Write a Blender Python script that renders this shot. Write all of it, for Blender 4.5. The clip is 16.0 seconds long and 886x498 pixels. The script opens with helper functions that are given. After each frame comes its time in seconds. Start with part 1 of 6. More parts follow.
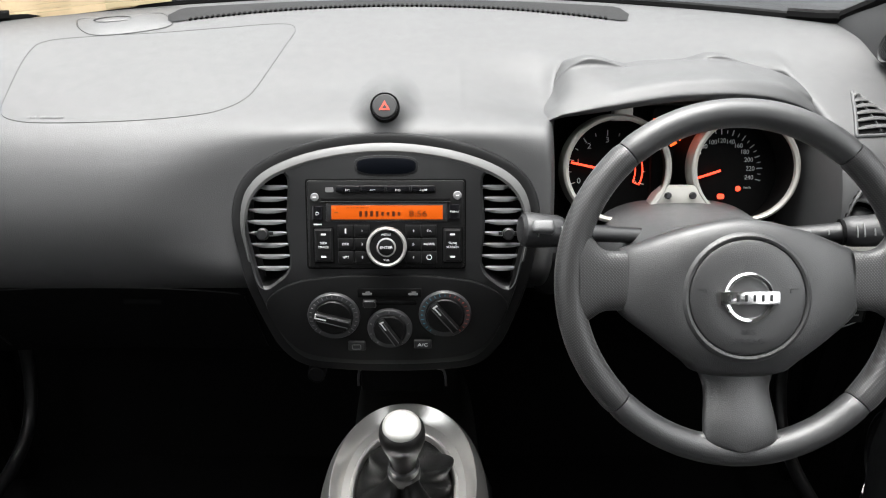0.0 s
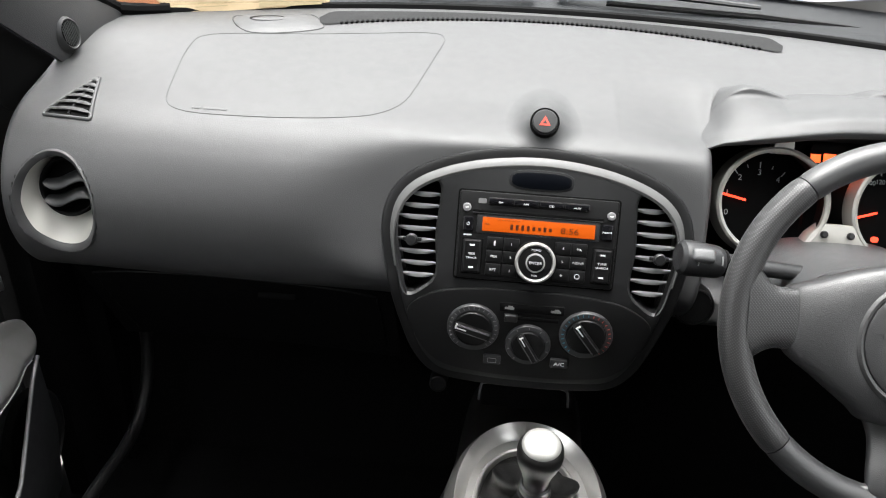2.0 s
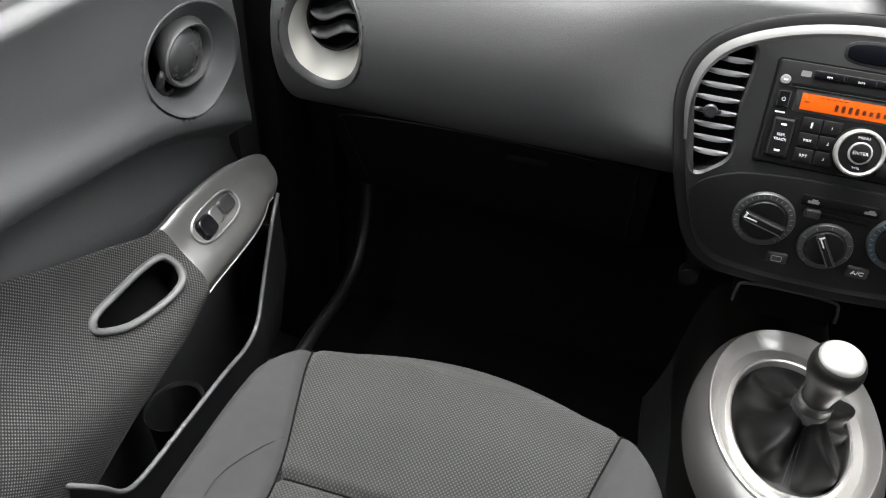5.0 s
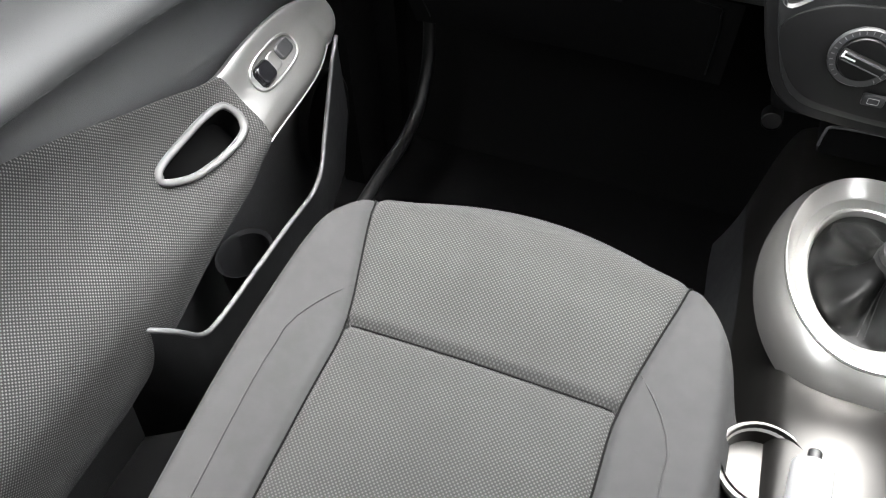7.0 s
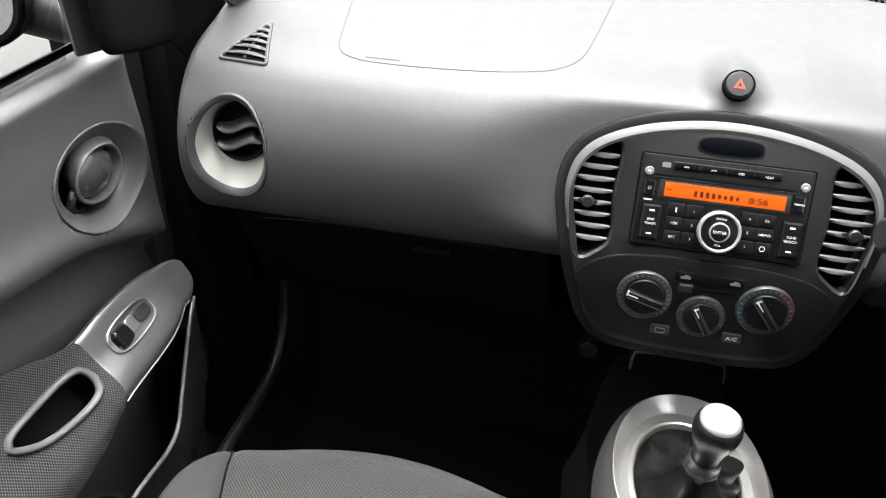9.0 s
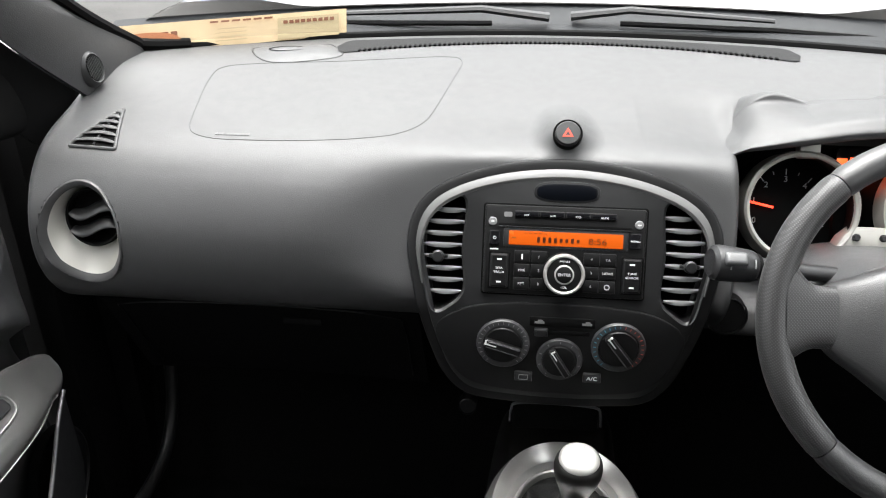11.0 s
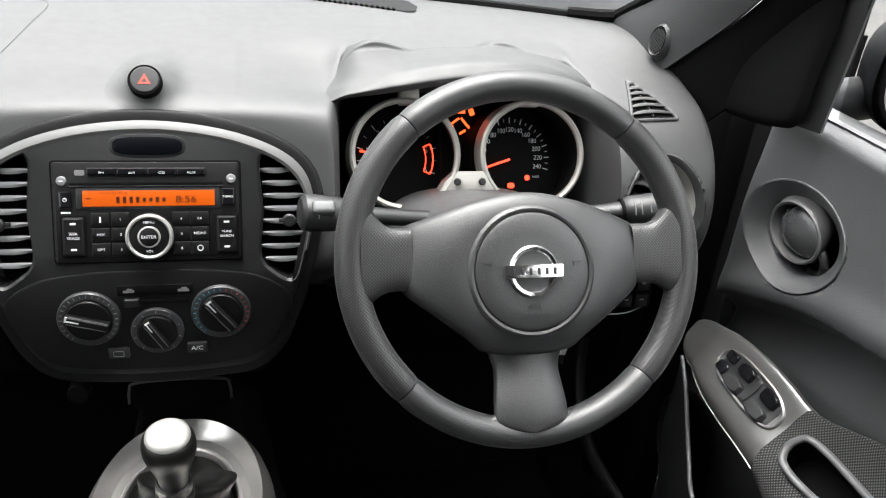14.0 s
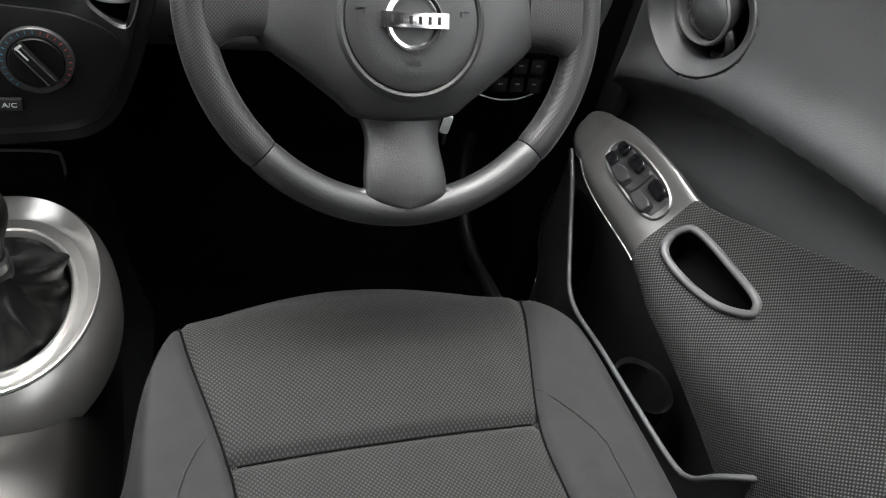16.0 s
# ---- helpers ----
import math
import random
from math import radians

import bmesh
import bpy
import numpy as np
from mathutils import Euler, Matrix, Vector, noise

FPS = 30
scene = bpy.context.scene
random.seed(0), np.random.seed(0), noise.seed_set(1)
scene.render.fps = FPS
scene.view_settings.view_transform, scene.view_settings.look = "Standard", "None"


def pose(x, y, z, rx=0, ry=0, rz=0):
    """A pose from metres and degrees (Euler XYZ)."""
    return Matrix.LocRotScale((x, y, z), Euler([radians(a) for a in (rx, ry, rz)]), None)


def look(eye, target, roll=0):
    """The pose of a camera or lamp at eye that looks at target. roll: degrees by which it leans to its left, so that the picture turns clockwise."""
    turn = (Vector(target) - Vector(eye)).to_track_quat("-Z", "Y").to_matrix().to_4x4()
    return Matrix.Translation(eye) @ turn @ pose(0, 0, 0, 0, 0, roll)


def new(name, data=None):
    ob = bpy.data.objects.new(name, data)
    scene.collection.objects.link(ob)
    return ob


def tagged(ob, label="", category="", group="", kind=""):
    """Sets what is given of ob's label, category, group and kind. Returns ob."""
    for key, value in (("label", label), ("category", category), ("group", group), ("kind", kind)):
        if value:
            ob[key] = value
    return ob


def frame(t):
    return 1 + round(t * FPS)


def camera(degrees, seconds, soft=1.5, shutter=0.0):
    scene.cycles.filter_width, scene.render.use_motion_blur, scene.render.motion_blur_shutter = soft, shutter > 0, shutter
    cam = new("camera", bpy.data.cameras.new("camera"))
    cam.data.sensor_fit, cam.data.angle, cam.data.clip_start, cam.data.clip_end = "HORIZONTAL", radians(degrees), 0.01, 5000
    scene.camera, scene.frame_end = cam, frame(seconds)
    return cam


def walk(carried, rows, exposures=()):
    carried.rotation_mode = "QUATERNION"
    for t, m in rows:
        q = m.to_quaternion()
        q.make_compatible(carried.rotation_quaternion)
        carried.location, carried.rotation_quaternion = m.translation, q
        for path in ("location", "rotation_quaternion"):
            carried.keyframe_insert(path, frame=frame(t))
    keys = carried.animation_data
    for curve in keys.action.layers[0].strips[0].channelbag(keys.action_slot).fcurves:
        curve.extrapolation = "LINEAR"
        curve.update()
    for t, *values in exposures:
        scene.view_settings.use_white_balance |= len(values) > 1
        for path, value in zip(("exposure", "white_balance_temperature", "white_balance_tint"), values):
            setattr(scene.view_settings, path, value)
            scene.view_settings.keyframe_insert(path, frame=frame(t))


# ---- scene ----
cam = camera(59.0, 16.0, soft=1.1)
PATH = [
    (0, (0.0780, 0.0480, 1.1453), (0.0650, 1.7620, 0.1148), -0.26),
    (0.5, (0.0590, 0.0509, 1.1450), (0.0450, 1.7766, 0.1341), 0.64),
    (1, (0.0290, 0.0526, 1.1418), (-0.0010, 1.7911, 0.1535), 1.57),
    (1.5, (0.0010, 0.0528, 1.1437), (-0.0980, 1.7828, 0.1451), 1.67),
    (2, (-0.0370, 0.0451, 1.1386), (-0.1920, 1.7719, 0.1416), 2.22),
    (2.5, (-0.0730, 0.0391, 1.1303), (-0.2870, 1.7606, 0.1351), 3.16),
    (3, (-0.0980, 0.0393, 1.1242), (-0.4059, 1.7399, 0.1177), 2.85),
    (3.5, (-0.1260, 0.0348, 1.1198), (-0.4291, 1.7310, 0.1043), 4.46),
    (4, (-0.1620, 0.0435, 1.1086), (-0.5941, 1.7013, 0.0768), 3.37),
    (4.5, (-0.1820, 0.0527, 1.0934), (-0.6972, 1.6472, 0.0016), 1.90),
    (5, (-0.2060, 0.0617, 1.0600), (-0.6519, 1.5712, -0.1739), 2.98),
    (5.2, (-0.2100, 0.0742, 1.0555), (-0.6908, 1.5160, -0.2446), 1.64),
    (5.7, (-0.2187, 0.0880, 1.0444), (-0.7147, 1.4129, -0.3694), 0.26),
    (6.25, (-0.2213, 0.0930, 1.0418), (-0.7213, 1.3120, -0.4629), -0.97),
    (6.8, (-0.2177, 0.0893, 1.0484), (-0.7158, 1.2660, -0.4902), -1.61),
    (7.3, (-0.2100, 0.0800, 1.0618), (-0.7059, 1.3060, -0.4385), -1.43),
    (7.5, (-0.2050, 0.0741, 1.0706), (-0.6941, 1.3375, -0.4006), -1.03),
    (8, (-0.1940, 0.0602, 1.0894), (-0.6802, 1.4932, -0.2184), -0.61),
    (8.5, (-0.1830, 0.0472, 1.1061), (-0.6229, 1.6079, -0.0646), 0.33),
    (9, (-0.1660, 0.0386, 1.1183), (-0.4819, 1.6918, 0.0380), 2.44),
    (9.2, (-0.1590, 0.0369, 1.1205), (-0.4560, 1.7106, 0.0668), 2.26),
    (9.7, (-0.1382, 0.0332, 1.1204), (-0.3955, 1.7501, 0.1276), 1.98),
    (10.25, (-0.1035, 0.0314, 1.1116), (-0.3468, 1.7828, 0.1771), 0.86),
    (10.8, (-0.0637, 0.0321, 1.1033), (-0.2816, 1.8053, 0.2043), -0.09),
    (11.3, (-0.0290, 0.0349, 1.1046), (-0.1760, 1.8156, 0.2060), 0.09),
    (11.5, (-0.0110, 0.0359, 1.1126), (-0.1110, 1.8120, 0.1986), 0.58),
    (12, (0.0200, 0.0451, 1.1054), (0.0770, 1.8253, 0.1957), 1.74),
    (12.5, (0.0510, 0.0511, 1.0966), (0.1620, 1.8298, 0.1890), 1.86),
    (13, (0.0800, 0.0562, 1.0889), (0.3640, 1.8148, 0.1797), 3.69),
    (13.5, (0.1050, 0.0557, 1.0850), (0.4229, 1.8085, 0.1757), 3.63),
    (14, (0.1300, 0.0691, 1.0632), (0.5621, 1.7860, 0.1328), 5.22),
    (14.5, (0.1540, 0.0869, 1.0277), (0.7101, 1.6852, -0.0382), 8.24),
    (15, (0.1650, 0.0993, 0.9970), (0.7419, 1.6242, -0.1613), 9.92),
    (15.5, (0.1740, 0.1023, 0.9724), (0.8231, 1.5607, -0.2325), 12.00),
    (16, (0.1730, 0.1119, 0.9602), (0.8540, 1.5147, -0.2921), 13.61),
]
walk(cam, [(t, look(eye, target, roll)) for t, eye, target, roll in PATH],
     exposures=[(0.0, 3.85), (4.5, 3.95), (5.2, 4.25), (7.3, 5.15), (8.0, 4.85), (9.2, 4.2), (11.3, 3.95), (14.0, 3.92), (15.0, 3.86), (16.0, 3.74)])

# ---- world and sun: a bright overcast day ----
world = bpy.data.worlds.new("overcast_sky")
scene.world = world
world.use_nodes = True
wn = world.node_tree.nodes
sky = wn.new("ShaderNodeTexSky")
sky.sky_type, sky.sun_disc = "NISHITA", False
sky.sun_elevation, sky.sun_rotation = radians(80), radians(-20)
sky.air_density, sky.dust_density = 1.0, 4.0
sat = wn.new("ShaderNodeHueSaturation")
sat.inputs["Saturation"].default_value = 0.06
world.node_tree.links.new(sky.outputs[0], sat.inputs["Color"])
# an overcast dome: about three times brighter overhead than at the horizon
ray_dir, split, lift, dome = wn.new("ShaderNodeTexCoord"), wn.new("ShaderNodeSeparateXYZ"), wn.new("ShaderNodeMapRange"), wn.new("ShaderNodeVectorMath")
dome.operation = "SCALE"
lift.inputs["From Min"].default_value, lift.inputs["From Max"].default_value = 0.0, 1.0
lift.inputs["To Min"].default_value, lift.inputs["To Max"].default_value = 0.45, 1.5
world.node_tree.links.new(ray_dir.outputs["Generated"], split.inputs[0])
world.node_tree.links.new(split.outputs["Z"], lift.inputs["Value"])
world.node_tree.links.new(sat.outputs[0], dome.inputs[0])
world.node_tree.links.new(lift.outputs[0], dome.inputs["Scale"])
world.node_tree.links.new(dome.outputs[0], wn["Background"].inputs[0])
wn["Background"].inputs[1].default_value = 0.15
sun = new("sun", bpy.data.lights.new("sun", "SUN"))
sun.data.energy, sun.data.angle, sun.data.color = 0.5, radians(50), (1.0, 0.96, 0.91)
sun.matrix_world = look((-0.19, 0.52, 3.1), (0, 0, 0))


# ---- materials ----
def material(name, base, rough=0.5, metal=0.0, grain=0.0, grain_scale=900.0, vary=0.05, vary_scale=9.0,
             coat=0.0, emit=None, emit_strength=0.0, voronoi=True, squash=(1, 1, 1), specular=0.5, rough_vary=0.03):
    """A surface with fine relief, and slow changes of tone and gloss over it."""
    m = bpy.data.materials.new(name)
    m.use_nodes = True
    nt = m.node_tree
    n, l = nt.nodes, nt.links
    b = n["Principled BSDF"]
    b.inputs["Metallic"].default_value = metal
    b.inputs["Coat Weight"].default_value = coat
    b.inputs["Specular IOR Level"].default_value = specular
    tc = n.new("ShaderNodeTexCoord")
    mp = n.new("ShaderNodeMapping")
    mp.inputs["Scale"].default_value = squash
    l.new(tc.outputs["Object"], mp.inputs["Vector"])
    big = n.new("ShaderNodeTexNoise")
    big.inputs["Scale"].default_value, big.inputs["Detail"].default_value = vary_scale, 5
    l.new(mp.outputs[0], big.inputs["Vector"])
    ramp = n.new("ShaderNodeMapRange")
    ramp.inputs["From Min"].default_value, ramp.inputs["From Max"].default_value = 0.3, 0.7
    ramp.inputs["To Min"].default_value, ramp.inputs["To Max"].default_value = 1 - vary, 1 + vary
    l.new(big.outputs["Fac"], ramp.inputs["Value"])
    mul = n.new("ShaderNodeVectorMath")
    mul.operation = "SCALE"
    mul.inputs[0].default_value = base
    l.new(ramp.outputs[0], mul.inputs["Scale"])
    l.new(mul.outputs[0], b.inputs["Base Color"])
    rr = n.new("ShaderNodeMapRange")
    rr.inputs["From Min"].default_value, rr.inputs["From Max"].default_value = 0.3, 0.7
    rr.inputs["To Min"].default_value, rr.inputs["To Max"].default_value = max(0.02, rough - rough_vary), min(1, rough + rough_vary)
    mid = n.new("ShaderNodeTexNoise")
    mid.inputs["Scale"].default_value, mid.inputs["Detail"].default_value = vary_scale * 7, 3
    l.new(mp.outputs[0], mid.inputs["Vector"])
    l.new(mid.outputs["Fac"], rr.inputs["Value"])
    l.new(rr.outputs[0], b.inputs["Roughness"])
    if grain:
        tex = n.new("ShaderNodeTexVoronoi" if voronoi else "ShaderNodeTexNoise")
        tex.inputs["Scale"].default_value = grain_scale
        l.new(mp.outputs[0], tex.inputs["Vector"])
        bump = n.new("ShaderNodeBump")
        bump.inputs["Strength"].default_value, bump.inputs["Distance"].default_value = grain, 0.0006
        l.new(tex.outputs[0], bump.inputs["Height"])
        l.new(bump.outputs[0], b.inputs["Normal"])
    if emit:
        b.inputs["Emission Color"].default_value = (*emit, 1)
        b.inputs["Emission Strength"].default_value = emit_strength
    return m


def weave(name, base, dark, pitch, axes, rough=0.85, depth=0.6):
    """A woven cloth: a grid of small raised dots, every second row shifted, along two axes of the world."""
    m = bpy.data.materials.new(name)
    m.use_nodes = True
    nt = m.node_tree
    n, l = nt.nodes, nt.links
    b = n["Principled BSDF"]
    b.inputs["Roughness"].default_value = rough
    b.inputs["Sheen Weight"].default_value = 0.05
    tc = n.new("ShaderNodeTexCoord")
    sep = n.new("ShaderNodeSeparateXYZ")
    l.new(tc.outputs["Object"], sep.inputs[0])

    def op(kind, a, c=None):
        o = n.new("ShaderNodeMath")
        o.operation = kind
        for i, v in enumerate((a, c)):
            if v is None:
                continue
            if isinstance(v, (int, float)):
                o.inputs[i].default_value = v
            else:
                l.new(v, o.inputs[i])
        return o.outputs[0]

    u, v = (op("MULTIPLY", sep.outputs[a], math.pi / pitch) for a in axes)
    dots = op("POWER", op("MAXIMUM", op("MULTIPLY", op("SINE", u), op("SINE", v)), 0.0), 0.8)
    noise_tex = n.new("ShaderNodeTexNoise")
    noise_tex.inputs["Scale"].default_value, noise_tex.inputs["Detail"].default_value = 14, 6
    l.new(tc.outputs["Object"], noise_tex.inputs["Vector"])
    mix = n.new("ShaderNodeMix")
    mix.data_type = "RGBA"
    mix.inputs["A"].default_value, mix.inputs["B"].default_value = (*dark, 1), (*base, 1)
    l.new(dots, mix.inputs["Factor"])
    sc = n.new("ShaderNodeVectorMath")
    sc.operation = "SCALE"
    l.new(mix.outputs["Result"], sc.inputs[0])
    l.new(op("ADD", op("MULTIPLY", noise_tex.outputs["Fac"], 0.5), 0.75), sc.inputs["Scale"])
    l.new(sc.outputs[0], b.inputs["Base Color"])
    bump = n.new("ShaderNodeBump")
    bump.inputs["Strength"].default_value, bump.inputs["Distance"].default_value = depth, 0.0006
    l.new(dots, bump.inputs["Height"])
    l.new(bump.outputs[0], b.inputs["Normal"])
    return m


DASH = material("dash_plastic", (0.040, 0.0403, 0.0412), 0.54, grain=0.25, grain_scale=1000, vary=0.03, specular=0.65)
DARK = material("dark_plastic", (0.015, 0.0153, 0.0163), 0.42, grain=0.25, grain_scale=1000)
PILLAR = material("pillar_plastic", (0.030, 0.0305, 0.0315), 0.5, grain=0.35, grain_scale=800)
SMOKED = material("smoked_display", (0.0018, 0.0024, 0.004), 0.3, specular=0.2)
TRIM = material("door_plastic", (0.060, 0.061, 0.063), 0.43, specular=0.65, grain=0.3, grain_scale=900, vary=0.08)
BEZEL = material("bezel_satin", (0.0115, 0.0117, 0.0122), 0.36, grain=0.12, grain_scale=1300)
LIP = material("pale_satin_lip", (0.078, 0.078, 0.0775), 0.46, metal=0.0, grain=0.1, grain_scale=1300)
KNOB_RING = material("knob_ring_grey", (0.028, 0.0285, 0.03), 0.38)
PANEL = material("control_panel_black", (0.0035, 0.0035, 0.0037), 0.42, specular=0.3, grain=0.12, grain_scale=1300)
DIAL = material("dial_black", (0.004, 0.004, 0.004), 0.7, specular=0.1)
GLOSS = material("black_gloss", (0.006, 0.006, 0.007), 0.12, vary=0.05)
# Besides black parts, this stands for deep shade on the footwell panels.
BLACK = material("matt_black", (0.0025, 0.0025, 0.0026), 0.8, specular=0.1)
SLAT = material("slat_plastic", (0.20, 0.201, 0.205), 0.4, grain=0.1)
SILVER = material("silver_paint", (0.42, 0.415, 0.40), 0.40, metal=0.6, grain=0.08, grain_scale=1500, vary=0.05)
STRIP = material("grey_metallic_paint", (0.27, 0.268, 0.264), 0.30, metal=0.8, vary=0.02, rough_vary=0.0)
RINGS = material("gauge_ring_silver", (0.42, 0.41, 0.38), 0.42, metal=0.5, vary=0.05)
GEAR_SILVER = material("gear_surround_silver", (0.56, 0.553, 0.536), 0.28, metal=0.85, vary=0.02, rough_vary=0.0)
DISH = material("vent_dish_silver", (0.55, 0.54, 0.50), 0.42, metal=0.4, vary=0.03)
CHROME = material("chrome", (0.9, 0.9, 0.9), 0.14, metal=1.0, vary=0.03)
# The gear surround's silver, darkened for the dark sides its slope reflects.
FLANGE_SHADED = material("flange_silver_shaded", (0.32, 0.315, 0.305), 0.34, metal=0.9, vary=0.03, rough_vary=0.01)
TROUGH = material("trough_plastic", (0.020, 0.0202, 0.0206), 0.85, specular=0.15, grain=0.3)
KNOB_BODY = material("knob_body_black", (0.008, 0.0078, 0.0075), 0.38, specular=0.3)
LEATHER = material("wheel_leather", (0.0235, 0.0238, 0.0245), 0.42, grain=0.28, grain_scale=1000, vary=0.08, specular=0.75)

BOOT = material("gaiter_leatherette", (0.0032, 0.0032, 0.0032), 0.42, specular=0.16, grain=0.4, grain_scale=800)
# Far darker than carpet: the footwell's shade is put into the colour.
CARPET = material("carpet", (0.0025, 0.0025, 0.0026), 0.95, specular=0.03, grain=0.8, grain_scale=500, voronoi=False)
CLOTH_SIDE = material("seat_side_cloth", (0.0132, 0.0132, 0.0139), 0.85, grain=0.35, grain_scale=1600, voronoi=False)
CLOTH = weave("seat_cloth", (0.043, 0.043, 0.0423), (0.0050, 0.0050, 0.0050), 0.0023, (0, 1))
GRIP = weave("wheel_grip", (0.046, 0.0463, 0.0474), (0.016, 0.016, 0.0163), 0.0015, (0, 2), rough=0.38, depth=0.3)
DOOR_CLOTH = weave("door_cloth", (0.090, 0.090, 0.0885), (0.0035, 0.0035, 0.0035), 0.0021, (1, 2))
LCD = material("amber_lcd", (0.20, 0.035, 0.003), 0.25, emit=(1.0, 0.15, 0.008), emit_strength=0.038, vary=0.05)
CUP_FRAME = material("cup_frame_grey", (0.085, 0.085, 0.086), 0.40)
HANDLE = material("handle_satin_grey", (0.055, 0.0555, 0.0565), 0.26, specular=0.7, vary=0.03)
LCD_INK = material("lcd_ink", (0.05, 0.008, 0.001), 0.4)
RED = material("red_light", (0.5, 0.02, 0.01), 0.4, emit=(1.0, 0.05, 0.02), emit_strength=0.25)
ORANGE = material("orange_light", (0.5, 0.05, 0.01), 0.4, emit=(1.0, 0.09, 0.015), emit_strength=0.2)
WHITE = material("white_print", (0.7, 0.7, 0.7), 0.5)
GREYPRINT = material("grey_print", (0.17, 0.17, 0.17), 0.5)
HAZARD = material("hazard_red", (0.50, 0.045, 0.025), 0.35)
BLUE = material("blue_print", (0.05, 0.22, 0.30), 0.5)
REDPRINT = material("red_print", (0.45, 0.08, 0.06), 0.5)
PAPER = material("cardboard", (0.60, 0.46, 0.28), 0.7, vary=0.1, vary_scale=20)
PRINT = material("brown_print", (0.18, 0.06, 0.025), 0.7)
PRINT2 = material("pale_print", (0.42, 0.34, 0.2), 0.7)
TUNNEL = material("tunnel_metallic", (0.055, 0.053, 0.051), 0.32, metal=0.9, vary=0.04, rough_vary=0.01)
LINER = material("roof_lining", (0.34, 0.34, 0.33), 0.9, grain=0.2, grain_scale=900, voronoi=False)
PAINT = material("black_car_paint", (0.02, 0.02, 0.022), 0.12, coat=1.0, vary=0.05)
MIRROR_SHELL = material("mirror_shell_slate", (0.005, 0.0053, 0.006), 0.5, vary=0.05, specular=0.12)
MIRROR = material("mirror_glass", (0.50, 0.51, 0.52), 0.02, metal=1.0, vary=0.01, rough_vary=0.01)
ASPHALT = material("tarmac", (0.036, 0.0345, 0.0325), 0.9, grain=1.0, grain_scale=60, vary=0.25, vary_scale=1.3)
LINE = material("road_paint", (0.75, 0.75, 0.73), 0.7, vary=0.15)


def glass(name, tint):
    m = bpy.data.materials.new(name)
    m.use_nodes = True
    n, l = m.node_tree.nodes, m.node_tree.links
    clear, shine, mix = n.new("ShaderNodeBsdfTransparent"), n.new("ShaderNodeBsdfGlossy"), n.new("ShaderNodeMixShader")
    clear.inputs[0].default_value = (*tint, 1)
    shine.inputs["Roughness"].default_value = 0.02
    mix.inputs[0].default_value = 0.03
    l.new(clear.outputs[0], mix.inputs[1])
    l.new(shine.outputs[0], mix.inputs[2])
    l.new(mix.outputs[0], n["Material Output"].inputs[0])
    return m


# Grey tints put a dimmer outdoors into the glass; real panes are clearer.
GLASS = glass("dimming_glass", (0.45, 0.455, 0.45))
SCREEN = glass("dimming_windscreen_glass", (0.34, 0.343, 0.34))

# ---- building helpers ----
from mathutils.geometry import delaunay_2d_cdt


def in_loop(p, loop):
    """Whether a point lies within a closed outline."""
    x, y = p
    hit = False
    for i in range(len(loop)):
        (x1, y1), (x2, y2) = loop[i - 1][:2], loop[i][:2]
        if (y1 > y) != (y2 > y) and x < (x2 - x1) * (y - y1) / (y2 - y1) + x1:
            hit = not hit
    return hit


def thing(name, label, category, at=(0, 0, 0), group="", kind=""):
    ob = tagged(new(name), label, category, group, kind)
    ob.location = at
    ob.empty_display_size = 0.05
    return ob


def mesh_of(name, bm, mat, smooth=True):
    me = bpy.data.meshes.new(name)
    bm.normal_update()
    bm.to_mesh(me)
    bm.free()
    me.materials.append(mat)
    if smooth:
        me.shade_smooth()
        me.set_sharp_from_angle(angle=radians(38))
    return me


def part(name, bm, mat, parent, label="", smooth=True):
    ob = new(name, mesh_of(name, bm, mat, smooth))
    if parent is not None:
        ob.parent = parent
        if parent.data is None:
            ob.matrix_parent_inverse = Matrix.Translation(parent.location).inverted()
    if label:
        ob["label"] = label
    return ob


def solo(name, bm, mat, label, category, group="", kind="", smooth=True):
    return tagged(part(name, bm, mat, None, "", smooth), label, category, group, kind)


def spline(pts, n, closed=False):
    """n points along a smooth curve through pts (any dimension)."""
    p = [np.array(q, float) for q in pts]
    k = len(p)
    out = []
    segs = k if closed else k - 1
    for i in range(n):
        u = i / n * segs if closed else i / (n - 1) * segs
        j = min(int(u), segs - 1)
        f = u - j
        if closed:
            a, b, c, d = (p[(j + o) % k] for o in (-1, 0, 1, 2))
        else:
            b, c = p[j], p[j + 1]
            a = p[j - 1] if j else 2 * b - c
            d = p[j + 2] if j + 2 < k else 2 * c - b
        out.append(0.5 * (2 * b + (c - a) * f + (2 * a - 5 * b + 4 * c - d) * f * f + (3 * b - a - 3 * c + d) * f ** 3))
    return out


def smooth01(a, b, x):
    t = min(1, max(0, (x - a) / (b - a)))
    return t * t * (3 - 2 * t)


def grid(bm, fn, nu, nv, close_u=False, close_v=False):
    """A sheet of quads: fn(u, v) with u, v from 0 to 1."""
    vs = [[bm.verts.new(fn(i / (nu if close_u else nu - 1), j / (nv if close_v else nv - 1))) for j in range(nv)] for i in range(nu)]
    for i in range(nu if close_u else nu - 1):
        for j in range(nv if close_v else nv - 1):
            a, b = (i + 1) % nu, (j + 1) % nv
            try:
                bm.faces.new((vs[i][j], vs[a][j], vs[a][b], vs[i][b]))
            except ValueError:
                pass
    return vs


def sheet(fn, nu, nv, **k):
    bm = bmesh.new()
    grid(bm, fn, nu, nv, **k)
    return bm


def solidify(bm, thick):
    """Gives an open sheet a thickness, behind its front."""
    bm.normal_update()
    bmesh.ops.solidify(bm, geom=bm.faces[:], thickness=thick)
    return bm


